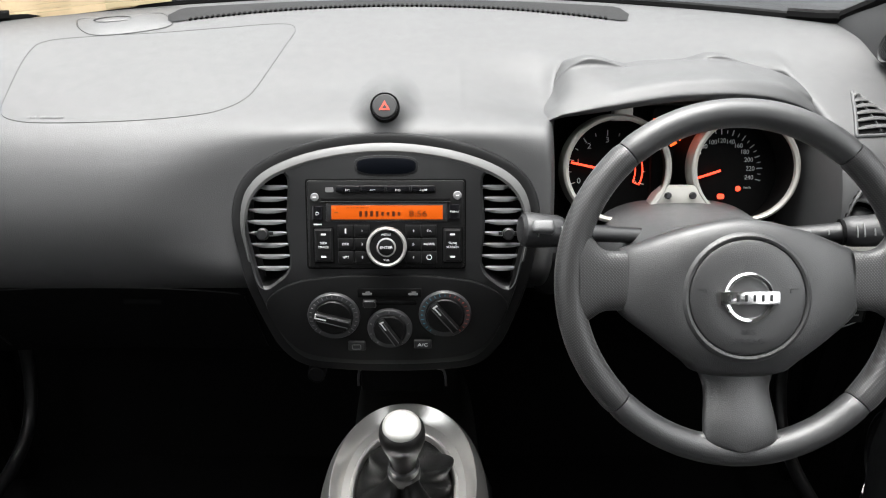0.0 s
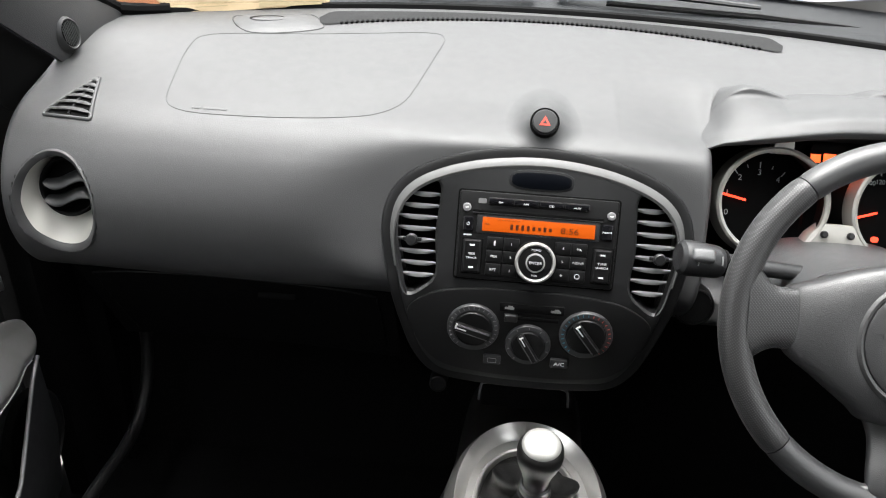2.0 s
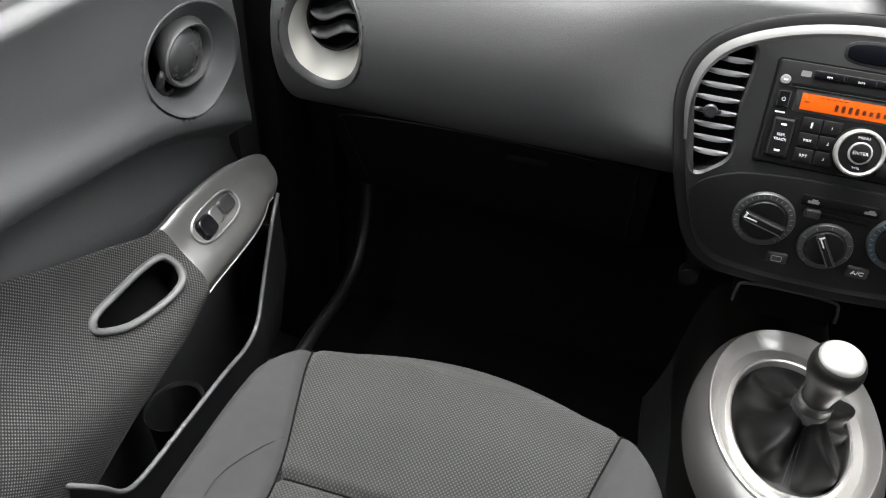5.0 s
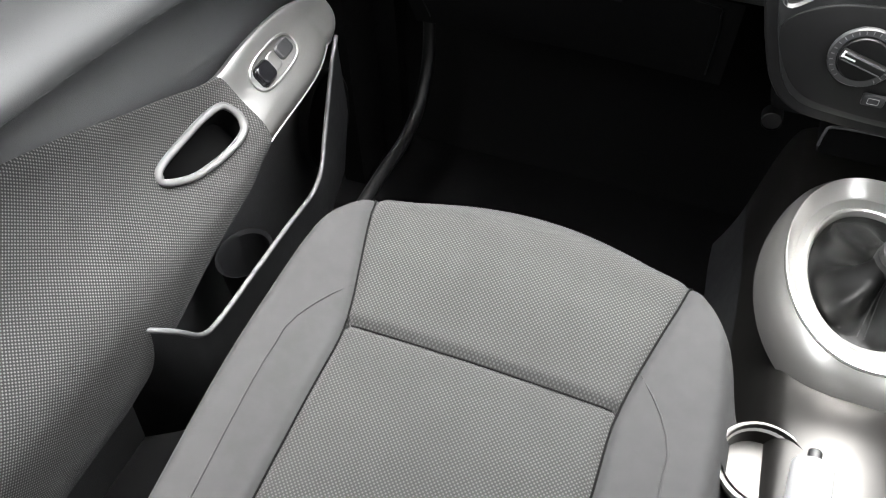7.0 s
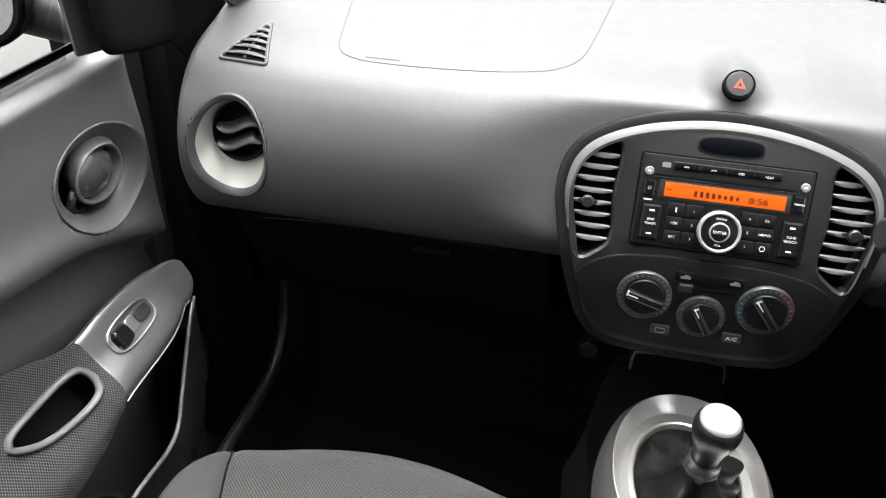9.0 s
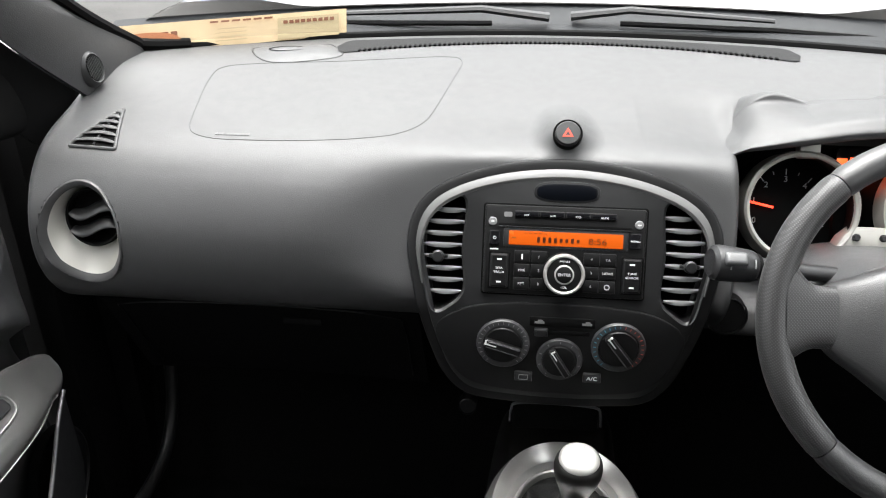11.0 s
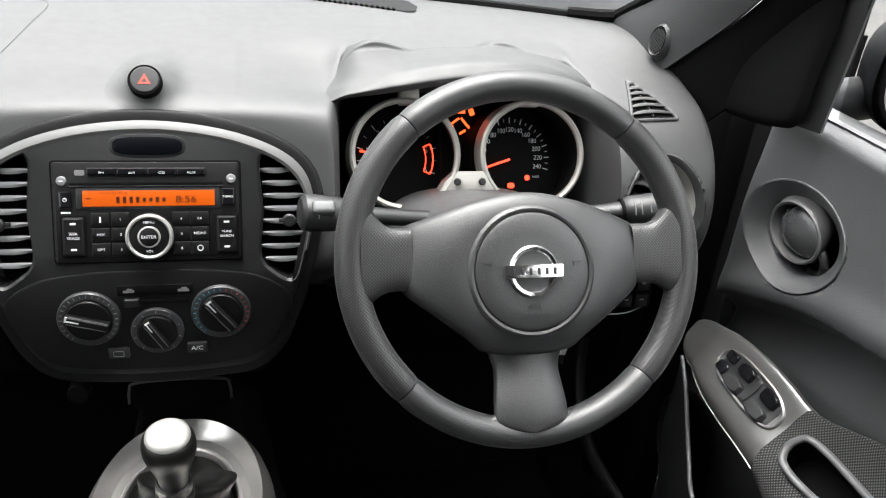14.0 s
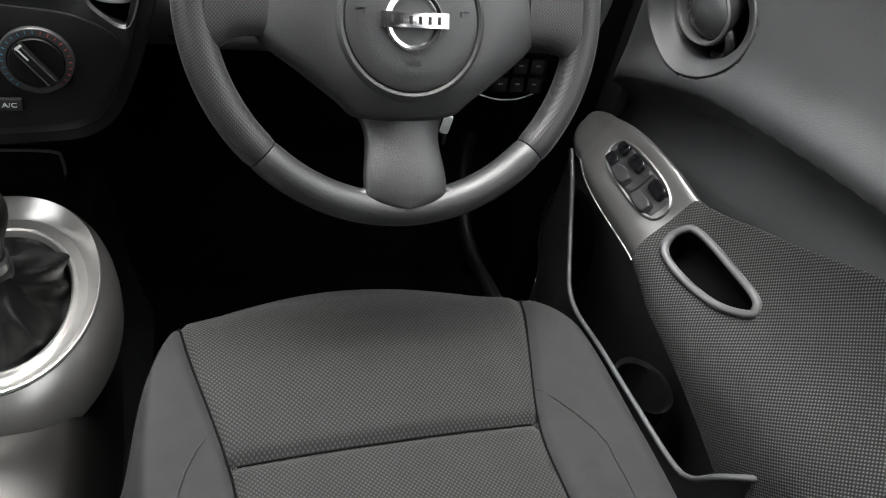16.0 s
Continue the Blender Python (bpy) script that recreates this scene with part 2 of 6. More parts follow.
def box(bm, size, m=Matrix(), bevel=0.0, seg=2):
    r = bmesh.ops.create_cube(bm, size=1.0, matrix=m @ Matrix.Diagonal((*size, 1)))
    if bevel:
        e = list({e for v in r["verts"] for e in v.link_edges})
        bmesh.ops.bevel(bm, geom=e, offset=bevel, segments=seg, affect="EDGES", profile=0.6)
    return bm


def lathe(bm, profile, m=Matrix(), seg=48, sx=1.0, sy=1.0):
    """A turned body round the local z; profile: rows of radius, height."""
    rings = []
    for r, h in profile:
        if r < 1e-6:
            rings.append([bm.verts.new(m @ Vector((0, 0, h)))])
        else:
            rings.append([bm.verts.new(m @ Vector((r * sx * math.cos(2 * math.pi * i / seg), r * sy * math.sin(2 * math.pi * i / seg), h))) for i in range(seg)])
    for a, b in zip(rings, rings[1:]):
        for i in range(seg):
            j = (i + 1) % seg
            q = [a[i % len(a)], a[j % len(a)], b[j % len(b)], b[i % len(b)]]
            q = list(dict.fromkeys(q))
            if len(q) > 2:
                bm.faces.new(q)
    return bm


def tube(bm, pts, radius, seg=10, closed=False, flat=1.0, up=(0, 0, 1)):
    """A round or flattened bar along points; radius: one, or one for each point."""
    pts = [Vector(p) for p in pts]
    n = len(pts)
    rings = []
    for i, p in enumerate(pts):
        d = (pts[(i + 1) % n] - pts[i - 1]) if closed or 0 < i < n - 1 else (pts[1] - pts[0] if i == 0 else pts[-1] - pts[-2])
        d.normalize()
        side = d.cross(Vector(up)).normalized()
        top = side.cross(d)
        r = radius[i] if hasattr(radius, "__len__") else radius
        rings.append([bm.verts.new(p + side * r * math.cos(a) + top * r * flat * math.sin(a)) for a in (2 * math.pi * k / seg for k in range(seg))])
    for i in range(n if closed else n - 1):
        a, b = rings[i], rings[(i + 1) % n]
        for k in range(seg):
            bm.faces.new((a[k], a[(k + 1) % seg], b[(k + 1) % seg], b[k]))
    if not closed:
        bm.faces.new(rings[0][::-1])
        bm.faces.new(rings[-1])
    return bm


def offset(loop, d):
    """A closed outline moved inwards by d (for one that runs anticlockwise)."""
    n = len(loop)
    out = []
    for i in range(n):
        a, b, c = (np.array(loop[k % n][:2], float) for k in (i - 1, i, i + 1))
        t = c - a
        t /= np.linalg.norm(t) + 1e-12
        out.append(b + d * np.array((-t[1], t[0])))
    return out


def rrect(w, h, r, cx=0.0, cy=0.0, k=5):
    out = []
    for sx, sy, a0 in ((1, 1, 0), (-1, 1, 90), (-1, -1, 180), (1, -1, 270)):
        for i in range(k + 1):
            a = radians(a0 + 90 * i / k)
            out.append((cx + sx * (w / 2 - r) + r * math.cos(a), cy + sy * (h / 2 - r) + r * math.sin(a)))
    return out


def oval(a, b, cx=0.0, cy=0.0, n=40, turn=0.0, power=2.0):
    out = []
    c, s = math.cos(turn), math.sin(turn)
    for i in range(n):
        t = 2 * math.pi * i / n
        x = a * math.copysign(abs(math.cos(t)) ** (2 / power), math.cos(t))
        y = b * math.copysign(abs(math.sin(t)) ** (2 / power), math.sin(t))
        out.append((cx + c * x - s * y, cy + s * x + c * y))
    return out


def plate(bm, outline, top, bottom, edge=0.0, holes=(), hole_edge=0.0, hole_bottom=None):
    """A plate in the x, y plane from z bottom to top, with a chamfered edge and openings."""
    fill_verts = []

    def loop_verts(pts, z):
        v = [bm.verts.new((p[0], p[1], z)) for p in pts]
        fill_verts.extend(v)
        return v

    def wall(a, b):
        n = len(a)
        for i in range(n):
            bm.faces.new((a[i], a[(i + 1) % n], b[(i + 1) % n], b[i]))

    inner = offset(outline, edge) if edge else outline
    v = loop_verts(inner, top)
    if edge:
        mid = offset(outline, edge * 0.3)
        m1 = [bm.verts.new((p[0], p[1], top - edge * 0.3)) for p in mid]
        o = [bm.verts.new((p[0], p[1], top - edge)) for p in outline]
        wall(m1, v)
        wall(o, m1)
    else:
        o = v
    lo = [bm.verts.new((p[0], p[1], bottom)) for p in outline]
    wall(lo, o)
    for h in holes:
        h = list(h)
        big = offset(h, -hole_edge) if hole_edge else h
        v = loop_verts(big, top)
        if hole_edge:
            o = [bm.verts.new((p[0], p[1], top - hole_edge)) for p in h]
            wall(v, o)
        else:
            o = v
        lo = [bm.verts.new((p[0], p[1], bottom if hole_bottom is None else hole_bottom)) for p in h]
        wall(o, lo)
    loops = [inner] + [offset(list(h), -hole_edge) if hole_edge else list(h) for h in holes]
    flat_pts, edges, first = [], [], []
    for lp in loops:
        first.append(len(flat_pts))
        flat_pts += [Vector((p[0], p[1])) for p in lp]
        edges += [(first[-1] + i, first[-1] + (i + 1) % len(lp)) for i in range(len(lp))]
    co, _, tris, *_ = delaunay_2d_cdt(flat_pts, edges, [], 0, 1e-9)
    known = {}
    for v in fill_verts:
        known[round(v.co.x, 7), round(v.co.y, 7)] = v
    for t in tris:
        c = sum((co[i] for i in t), Vector((0, 0))) / len(t)
        if not in_loop(c, loops[0]) or any(in_loop(c, lp) for lp in loops[1:]):
            continue
        vs = []
        for i in t:
            k = (round(co[i].x, 7), round(co[i].y, 7))
            if k not in known:
                known[k] = bm.verts.new((co[i].x, co[i].y, top))
            vs.append(known[k])
        try:
            bm.faces.new(vs)
        except ValueError:
            pass
    return bm


def moved(bm, m):
    bmesh.ops.transform(bm, matrix=m, verts=bm.verts[:])
    return bm


def mapped(bm, fn):
    for v in bm.verts:
        v.co = fn(v.co)
    bmesh.ops.recalc_face_normals(bm, faces=bm.faces[:])
    return bm


def letters(text, size, m, mat, parent, name="lettering", label="", thick=0.0002, fn=None, width=1.0):
    """Printed words with the built-in font, as a mesh laid at m (or through fn)."""
    cu = bpy.data.curves.new("words", "FONT")
    cu.body, cu.size, cu.extrude = text, size, thick
    cu.align_x, cu.align_y = "CENTER", "CENTER"
    tmp = new("words", cu)
    dg = bpy.context.evaluated_depsgraph_get()
    me = bpy.data.meshes.new_from_object(tmp.evaluated_get(dg))
    bpy.data.objects.remove(tmp)
    bm = bmesh.new()
    bm.from_mesh(me)
    bpy.data.meshes.remove(me)
    bmesh.ops.transform(bm, matrix=m @ Matrix.Diagonal((width, 1, 1, 1)), verts=bm.verts[:])
    if fn:
        for v in bm.verts:
            v.co = fn(v.co)
    return part(name, bm, mat, parent, label, smooth=False)


# ---- ground and surroundings ----
GROUND_Z = -0.32
bm = bmesh.new()
grid(bm, lambda u, v: Vector((-600 + 1200 * u, -600 + 1200 * v, GROUND_Z)), 25, 25)
solo("ground", bm, ASPHALT, "worn grey tarmac car park surface", "ground", kind="structure")


# ---- car shell: closes the place round the camera ----
def ws_y(x):
    return 1.41 - 0.40 * x * x


bm = bmesh.new()


def roof_pt(u, v):
    x = -0.66 + 1.32 * u
    y = -1.05 + (0.52 + 1.05) * v
    return Vector((x, y, 1.32 - 0.10 * abs(x / 0.66) ** 4 - 0.05 * abs((y + 0.2) / 0.8) ** 3))


grid(bm, roof_pt, 16, 16)
solidify(bm, -0.03)
solo("roof", bm, LINER, "pale grey fabric roof lining inside the car", "roof", kind="structure")

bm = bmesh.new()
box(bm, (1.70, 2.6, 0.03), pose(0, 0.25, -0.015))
solo("floor", bm, CARPET, "carpeted car floor, coloured black for the footwell shade", "floor", kind="structure")
# The bulkhead's black carries the footwell shade.
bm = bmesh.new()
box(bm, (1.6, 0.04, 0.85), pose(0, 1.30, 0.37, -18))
solo("bulkhead", bm, BLACK, "bulkhead in front of the footwells, black for the shade there", "wall", kind="structure")
# Unseen wall up to the roof, added to keep light out from behind.
bm = bmesh.new()
box(bm, (1.62, 0.06, 1.40), pose(0, -1.02, 0.64))
solo("rear_light_block", bm, DARK, "dark unseen wall added to shut out light behind the cabin", "wall", kind="structure")
for s, nm in ((-1, "wall_passenger_side"), (1, "wall_driver_side")):
    bm = bmesh.new()
    # This tall box is added to block light where rear side windows belong.
    box(bm, (0.05, 0.85, 1.42), pose(s * 0.79, -0.625, 0.64))
    box(bm, (0.05, 0.45, 0.80), pose(s * 0.83, 0.02, 0.37))
    box(bm, (0.05, 0.93, 0.62), pose(s * 0.875, 0.565, 0.24))
    solo(nm, bm, DARK, "dark body side behind the door trim, closed to the roof against light", "wall", kind="structure")
    # Black for footwell shade; the second box blocks light at the door's front.
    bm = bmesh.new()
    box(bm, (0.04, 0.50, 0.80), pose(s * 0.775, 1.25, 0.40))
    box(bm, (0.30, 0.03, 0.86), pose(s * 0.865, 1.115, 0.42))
    solo("kick_panel", bm, BLACK, "side panel of the footwell, black for the shade there", "wall", kind="structure")
    bm = bmesh.new()
    tube(bm, spline([(s * 0.680, 1.16, 0.40), (s * 0.668, 1.13, 0.255), (s * 0.664, 1.075, 0.172), (s * 0.662, 0.998, 0.146), (s * 0.662, 0.884, 0.150), (s * 0.662, 0.70, 0.150), (s * 0.662, 0.30, 0.150)], 50), 0.011, 12)
    solo("sill_trim", bm, PANEL, "black curved sill and kick trim beside the footwell", "trim", kind="structure")
    # pillars: a slanting front one, a middle one and a rear one
    front = [(0.675, 1.275, 0.800), (0.672, 1.235, 0.828), (0.700, 1.090, 0.915), (0.690, 0.85, 1.06), (0.64, 0.60, 1.18), (0.60, 0.45, 1.235)]
    rear = [(0.705, 1.05, 0.70), (0.735, 0.99, 0.770), (0.752, 0.915, 0.86), (0.745, 0.80, 0.98), (0.70, 0.56, 1.13), (0.665, 0.42, 1.20)]
    fa, ra = spline(front, 24), spline(rear, 24)

    def pillar(u, v, s=s, fa=fa, ra=ra):
        i = min(22, int(u * 23))
        k = u * 23 - i
        a, b = fa[i] * (1 - k) + fa[i + 1] * k, ra[i] * (1 - k) + ra[i + 1] * k
        p = a * (1 - v) + b * v
        p = p - np.array((0.020, 0, -0.004)) * math.sin(math.pi * v)
        return Vector((s * p[0], p[1], p[2]))

    bm = sheet(lambda u, v: pillar(u, v * 0.62), 40, 14)
    bmesh.ops.recalc_face_normals(bm, faces=bm.faces[:])
    solidify(bm, 0.012)
    # Black strip paints the shadow gap, with the door seal, behind the trim.
    gap_strip = sheet(lambda u, v: pillar(u, 0.61 + 0.39 * v) + Vector((s * 0.006, 0, 0)), 40, 8)
    solidify(gap_strip, 0.010)
    solo("pillar_gap_shade", gap_strip, BLACK, "black strip for the shaded gap and door seal behind the pillar trim", "trim", kind="structure")
    pil = solo("front_pillar", bm, PILLAR, "dark grey plastic windscreen pillar trim", "pillar", kind="structure")
    # small round tweeter grille at the foot of the pillar
    TM = Matrix.Translation((s * 0.672, 1.093, 0.833)) @ pose(0, 0, 0, 0, -s * 78, s * 14)
    tw = part("tweeter", lathe(bmesh.new(), [(0.0270, -0.008), (0.0235, 0.0000), (0.0205, 0.0030), (0.0180, 0.0005)], TM, 40, sx=1.0, sy=0.78), PILLAR, pil, "round tweeter rim")
    part("tweeter_mesh", lathe(bmesh.new(), [(0.0183, 0.0000), (0.010, 0.0015), (0, 0.002)], TM, 40, sx=1.0, sy=0.78), BLACK, tw)
    for k in range(9):
        bm = bmesh.new()
        yk = -0.0116 + 0.0029 * k
        w = 0.034 * math.sqrt(max(0, 1 - (yk / 0.0142) ** 2))
        box(bm, (w, 0.0011, 0.001), TM @ pose(0, yk, 0.0021))
        part("grille_bar", bm, PILLAR, tw)
    bm = bmesh.new()
    tube(bm, [(s * 0.80, -0.22, 0.6), (s * 0.77, -0.24, 0.9), (s * 0.68, -0.27, 1.25)], 0.075, 12)
    solo("middle_pillar", bm, TRIM, "grey plastic pillar beside the seat back", "pillar", kind="structure")
    bm = bmesh.new()
    tube(bm, [(s * 0.78, -0.86, 0.6), (s * 0.74, -0.9, 0.9), (s * 0.66, -0.98, 1.25)], 0.16, 12)
    solo("rear_pillar", bm, TRIM, "wide grey plastic rear pillar", "pillar", kind="structure")


# ---- dashboard ----
PROFILE = [(1.41, 0.828), (1.30, 0.824), (1.15, 0.806), (1.03, 0.783), (0.970, 0.764), (0.934, 0.737), (0.910, 0.702),
           (0.897, 0.662), (0.8975, 0.620), (0.914, 0.578), (0.946, 0.543), (1.000, 0.518), (1.10, 0.503)]
BINNACLE = [(1.41, 0.828), (1.30, 0.824), (1.20, 0.812), (1.13, 0.803), (1.115, 0.790), (1.115, 0.755), (1.110, 0.715),
            (1.100, 0.660), (1.05, 0.615), (0.985, 0.592), (0.945, 0.565), (0.955, 0.530), (1.10, 0.505)]
DASH_END = 0.722


def dash_point(x, v):
    """The dashboard's skin: across the car at x, along its profile from the windscreen (v 0) down to the knees (v 1)."""
    k = smooth01(0.200, 0.236, x) * (1 - smooth01(0.537, 0.566, x))
    pts = []
    for (y, z), (yb, zb) in zip(PROFILE, BINNACLE):
        pts.append(((1 - k) * y + k * yb, (1 - k) * z + k * zb))
    u = v * (len(pts) - 1)
    j = min(int(u), len(pts) - 2)
    f = u - j
    b, c = np.array(pts[j]), np.array(pts[j + 1])
    a = np.array(pts[j - 1]) if j else 2 * b - c
    d = np.array(pts[j + 2]) if j + 2 < len(pts) else 2 * c - b
    y, z = 0.5 * (2 * b + (c - a) * f + (2 * a - 5 * b + 4 * c - d) * f * f + (3 * b - a - 3 * c + d) * f ** 3)
    # the windscreen's edge bows back towards the sides
    y -= 0.40 * x * x * smooth01(1.02, 1.41, y)
    # the middle flows up to the rim of the centre panel, and is hollow behind it
    face = 0.902 + (z - 0.6685) * 0.40 if z > 0.596 else 0.873 - (0.596 - z) * 0.08
    s = (z - 0.6685) / 0.929
    wide = 0.187 if s > -0.03 else 0.187 - 0.30 * (-0.03 - s)
    r = (abs(x) / wide) ** 2.4 + (max(0.0, s) / 0.107) ** 2.4
    side = smooth01(0.545, 0.630, z)
    y += smooth01(1.9, 1.02, r ** (1 / 2.4)) ** 1.3 * smooth01(1.06, 0.96, y) * side * (1 - k) * (face + 0.013 - y)
    y += 0.045 * smooth01(0.86, 0.74, r) * side
    # the top dips towards the end of the cluster visor
    if 0.1 < x < 0.26:
        z -= 0.011 * smooth01(0.080, 0.205, x) * smooth01(0.955, 1.03, y) * (1 - smooth01(1.08, 1.17, y)) * (1 - k)
    # wells of the round end vents
    d = math.hypot((abs(x) - 0.625) / 0.0570, (z - 0.658) / 0.0718)
    y += 0.065 * smooth01(0.98, 0.90, d) * (1 - k) * smooth01(1.02, 0.98, y)
    # the ends turn away to the doors
    e = smooth01(0.686, DASH_END, abs(x))
    y += 0.10 * e * e * smooth01(1.25, 1.0, y)
    z -= 0.012 * e * e
    return Vector((x, y, z))


dash = thing("dashboard", "charcoal grained plastic dashboard pad lit from the windscreen", "dashboard", (0, 1.1, 0.5))
part("pad", sheet(lambda u, v: dash_point(-DASH_END + 2 * DASH_END * u, v), 340, 260), DASH, dash)


# the centre panel is bent: its upper face leans back, its lower face stands almost upright
S0 = Vector((0, 0.902, 0.6685))
SV, SN = Vector((0, 0.371, 0.929)), Vector((0, -0.929, 0.371))
LV, LN = Vector((0, 0.08, 0.9968)), Vector((0, -0.9968, 0.08))
HINGE = -0.078


def stack(co):
    """From the flat panel (x, up along the face, height above it) into the car."""
    x, s, h = co
    k = smooth01(HINGE + 0.03, HINGE - 0.03, s)
    up = S0 + SV * HINGE + SV * (s - HINGE)
    lo = S0 + SV * HINGE + LV * (s - HINGE)
    return (1 - k) * (up + SN * h) + k * (lo + LN * h) + Vector((x, 0, 0))


def on_stack(x, s, h=0.0, turn=0.0):
    """The pose of something that stands on the centre panel."""
    p = stack((x, s, h))
    up = (stack((x, s + 0.001, h)) - stack((x, s - 0.001, h))).normalized()
    n = Vector((1, 0, 0)).cross(up)
    return Matrix.Translation(p) @ Matrix(((1, up.x, n.x), (0, up.y, n.y), (0, up.z, n.z))).to_4x4() @ pose(0, 0, 0, 0, 0, turn)


HALF = [(0, 0.111), (0.083, 0.102), (0.148, 0.079), (0.182, 0.047), (0.192, 0.003), (0.184, -0.045), (0.172, -0.095),
        (0.162, -0.127), (0.143, -0.172), (0.113, -0.200), (0.06, -0.208)]
FULL = [(-x, s) for x, s in HALF] + [(0, -0.210)] + [(x, s) for x, s in HALF[:0:-1]]
RIM = [tuple(p) for p in spline(FULL, 160, closed=True)]
panel = thing("centre_console_panel", "dark grey satin centre panel, its upper lip pale with painted sky sheen", "console panel", (0, 0.88, 0.45))
# The surround's black paints the shade on the pad's own recessed edge.
bm = bmesh.new()
plate(bm, offset(RIM, -0.002), -0.0005, -0.07, 0.005, holes=[offset(RIM, 0.016)])
part("surround", mapped(bm, stack), PANEL, panel, "surround in matt black for the shade of the pad's recess")
part_face = bmesh.new()
VENT_L = [(-0.122, 0.059), (-0.148, 0.054), (-0.168, 0.032), (-0.174, -0.003), (-0.167, -0.045), (-0.156, -0.078),
          (-0.137, -0.071), (-0.121, -0.051), (-0.124, -0.002)]
VENT_L = [tuple(p) for p in spline(VENT_L, 54, closed=True)]
VENT_R = [(-x, s) for x, s in VENT_L[::-1]]
INNER = offset(RIM, 0.0095)
plate(part_face, INNER, 0.005, -0.02, 0.011, holes=(VENT_L, VENT_R), hole_edge=0.003, hole_bottom=-0.03)
part("face", mapped(part_face, stack), BEZEL, panel)

# lip over the top of the face: its pale colour paints reflected sky, and dies out down its sides
bm = bmesh.new()
rows = []
for p, q in zip([*INNER, INNER[0]], [*offset(RIM, 0.0235), offset(RIM, 0.0235)[0]]):
    k = smooth01(-0.05, 0.06, p[1])
    if k > 0:
        w = [np.array(p) + (np.array(q) - np.array(p)) * f * (0.25 + 0.75 * k) for f in (0.08, 0.35, 0.75, 1.0)]
        rows.append([bm.verts.new(stack((c[0], c[1], h))) for c, h in zip(w, (0.0005, 0.0048, 0.0068, 0.0052))])
for a, b in zip(rows, rows[1:]):
    if (a[0].co - b[0].co).length < 0.02:
        for i in range(3):
            bm.faces.new((a[i], a[i + 1], b[i + 1], b[i]))
bmesh.ops.recalc_face_normals(bm, faces=bm.faces[:])
part("upper_lip", bm, LIP, panel, "satin upper lip, coloured pale for the sky it reflects")

# lower control panel laid into the face, with its arched upper seam
LOW = [(-0.153, -0.100), (-0.118, -0.074), (-0.06, -0.065), (0, -0.0640), (0.06, -0.065), (0.118, -0.074), (0.153, -0.100),
       (0.139, -0.145), (0.108, -0.177), (0.05, -0.187), (0, -0.188), (-0.05, -0.187), (-0.108, -0.177), (-0.139, -0.145)]
LOW = [tuple(p) for p in spline(LOW[::-1], 90, closed=True)]
bm = bmesh.new()
plate(bm, LOW, 0.0075, 0.002, 0.002)
part("control_plate", mapped(bm, stack), PANEL, panel, "black matt control plate")
bm = bmesh.new()
plate(bm, oval(0.037, 0.0105, 0.002, 0.0725, 48, power=3.0), 0.0062, 0.002, 0.0012)
part("display_strip", mapped(bm, stack), SMOKED, panel, "dark smoked display window")
bm = bmesh.new()
plate(bm, oval(0.040, 0.0130, 0.002, 0.0725, 48, power=3.0), 0.0056, 0.002, 0.001)
part("display_frame", mapped(bm, stack), BEZEL, panel)


def air_vent(s):
    """A centre outlet: a dark well, curved slats and a small adjusting knob."""
    vent = thing("air_vent", "curved dark grey centre air vent with slanted slats", "air vent", stack((s * 0.148, -0.01, 0)), "centre air vents")
    out = VENT_L if s < 0 else VENT_R
    bm = bmesh.new()
    plate(bm, offset(out, -0.002), -0.028, -0.032)
    part("well", mapped(bm, stack), BLACK, vent)
    rows = [0.045, 0.0305, 0.016, 0.0015, -0.013, -0.0275, -0.042, -0.057]
    for r in rows:
        xs = [p[0] for i, p in enumerate(out) if (p[1] - r) * (out[i - 1][1] - r) <= 0]
        if len(xs) < 2:
            continue
        a, b = min(xs) + 0.0005, max(xs) - 0.0005
        bm = bmesh.new()
        sec = [(0.0042, -0.0002), (0.0034, 0.0023), (-0.004, 0.0030), (-0.007, 0.0022), (-0.004, 0.0008), (0.0028, -0.0023)]

        def slat(u, v, a=a, b=b, r=r):
            h, t = sec[int(round(v * 6)) % 6]
            x = a + (b - a) * u
            bow = 0.0035 * (1 - (2 * u - 1) ** 2)
            return stack((x, r + t * (0.45 + 0.9 * (1 - abs(2 * u - 1) ** 3)) - bow * 0.35 + h * 0.45, -0.007 + h + bow * 0.6))

        grid(bm, slat, 14, 6, close_v=True)
        bmesh.ops.recalc_face_normals(bm, faces=bm.faces[:])
        part("slat", bm, SLAT, vent)
    bm = bmesh.new()
    m = on_stack(s * 0.153, -0.012, 0)
    lathe(bm, [(0, 0.010), (0.0058, 0.0098), (0.0075, 0.008), (0.0078, 0.004), (0.0055, -0.004), (0.0035, -0.010)], m, 24)
    box(bm, (0.024, 0.0045, 0.005), m @ pose(0, 0, -0.002), 0.001)
    part("adjusting_knob", bm, BEZEL, vent)


air_vent(-1)
air_vent(1)

# ---- radio ----
radio = thing("car_radio", "black car radio with amber display and silver-ringed dial", "radio", stack((0, 0, 0)))


def flat(name, outline, top, bottom, edge, mat, parent, label=""):
    bm = bmesh.new()
    plate(bm, outline, top, bottom, edge)
    return part(name, mapped(bm, stack), mat, parent, label)


def print_at(text, x, s, h, size, mat, parent, width=1.0, label="", name="lettering"):
    return letters(text, size, Matrix.Translation((x, s, h)), mat, parent, name, label, fn=stack, width=width)


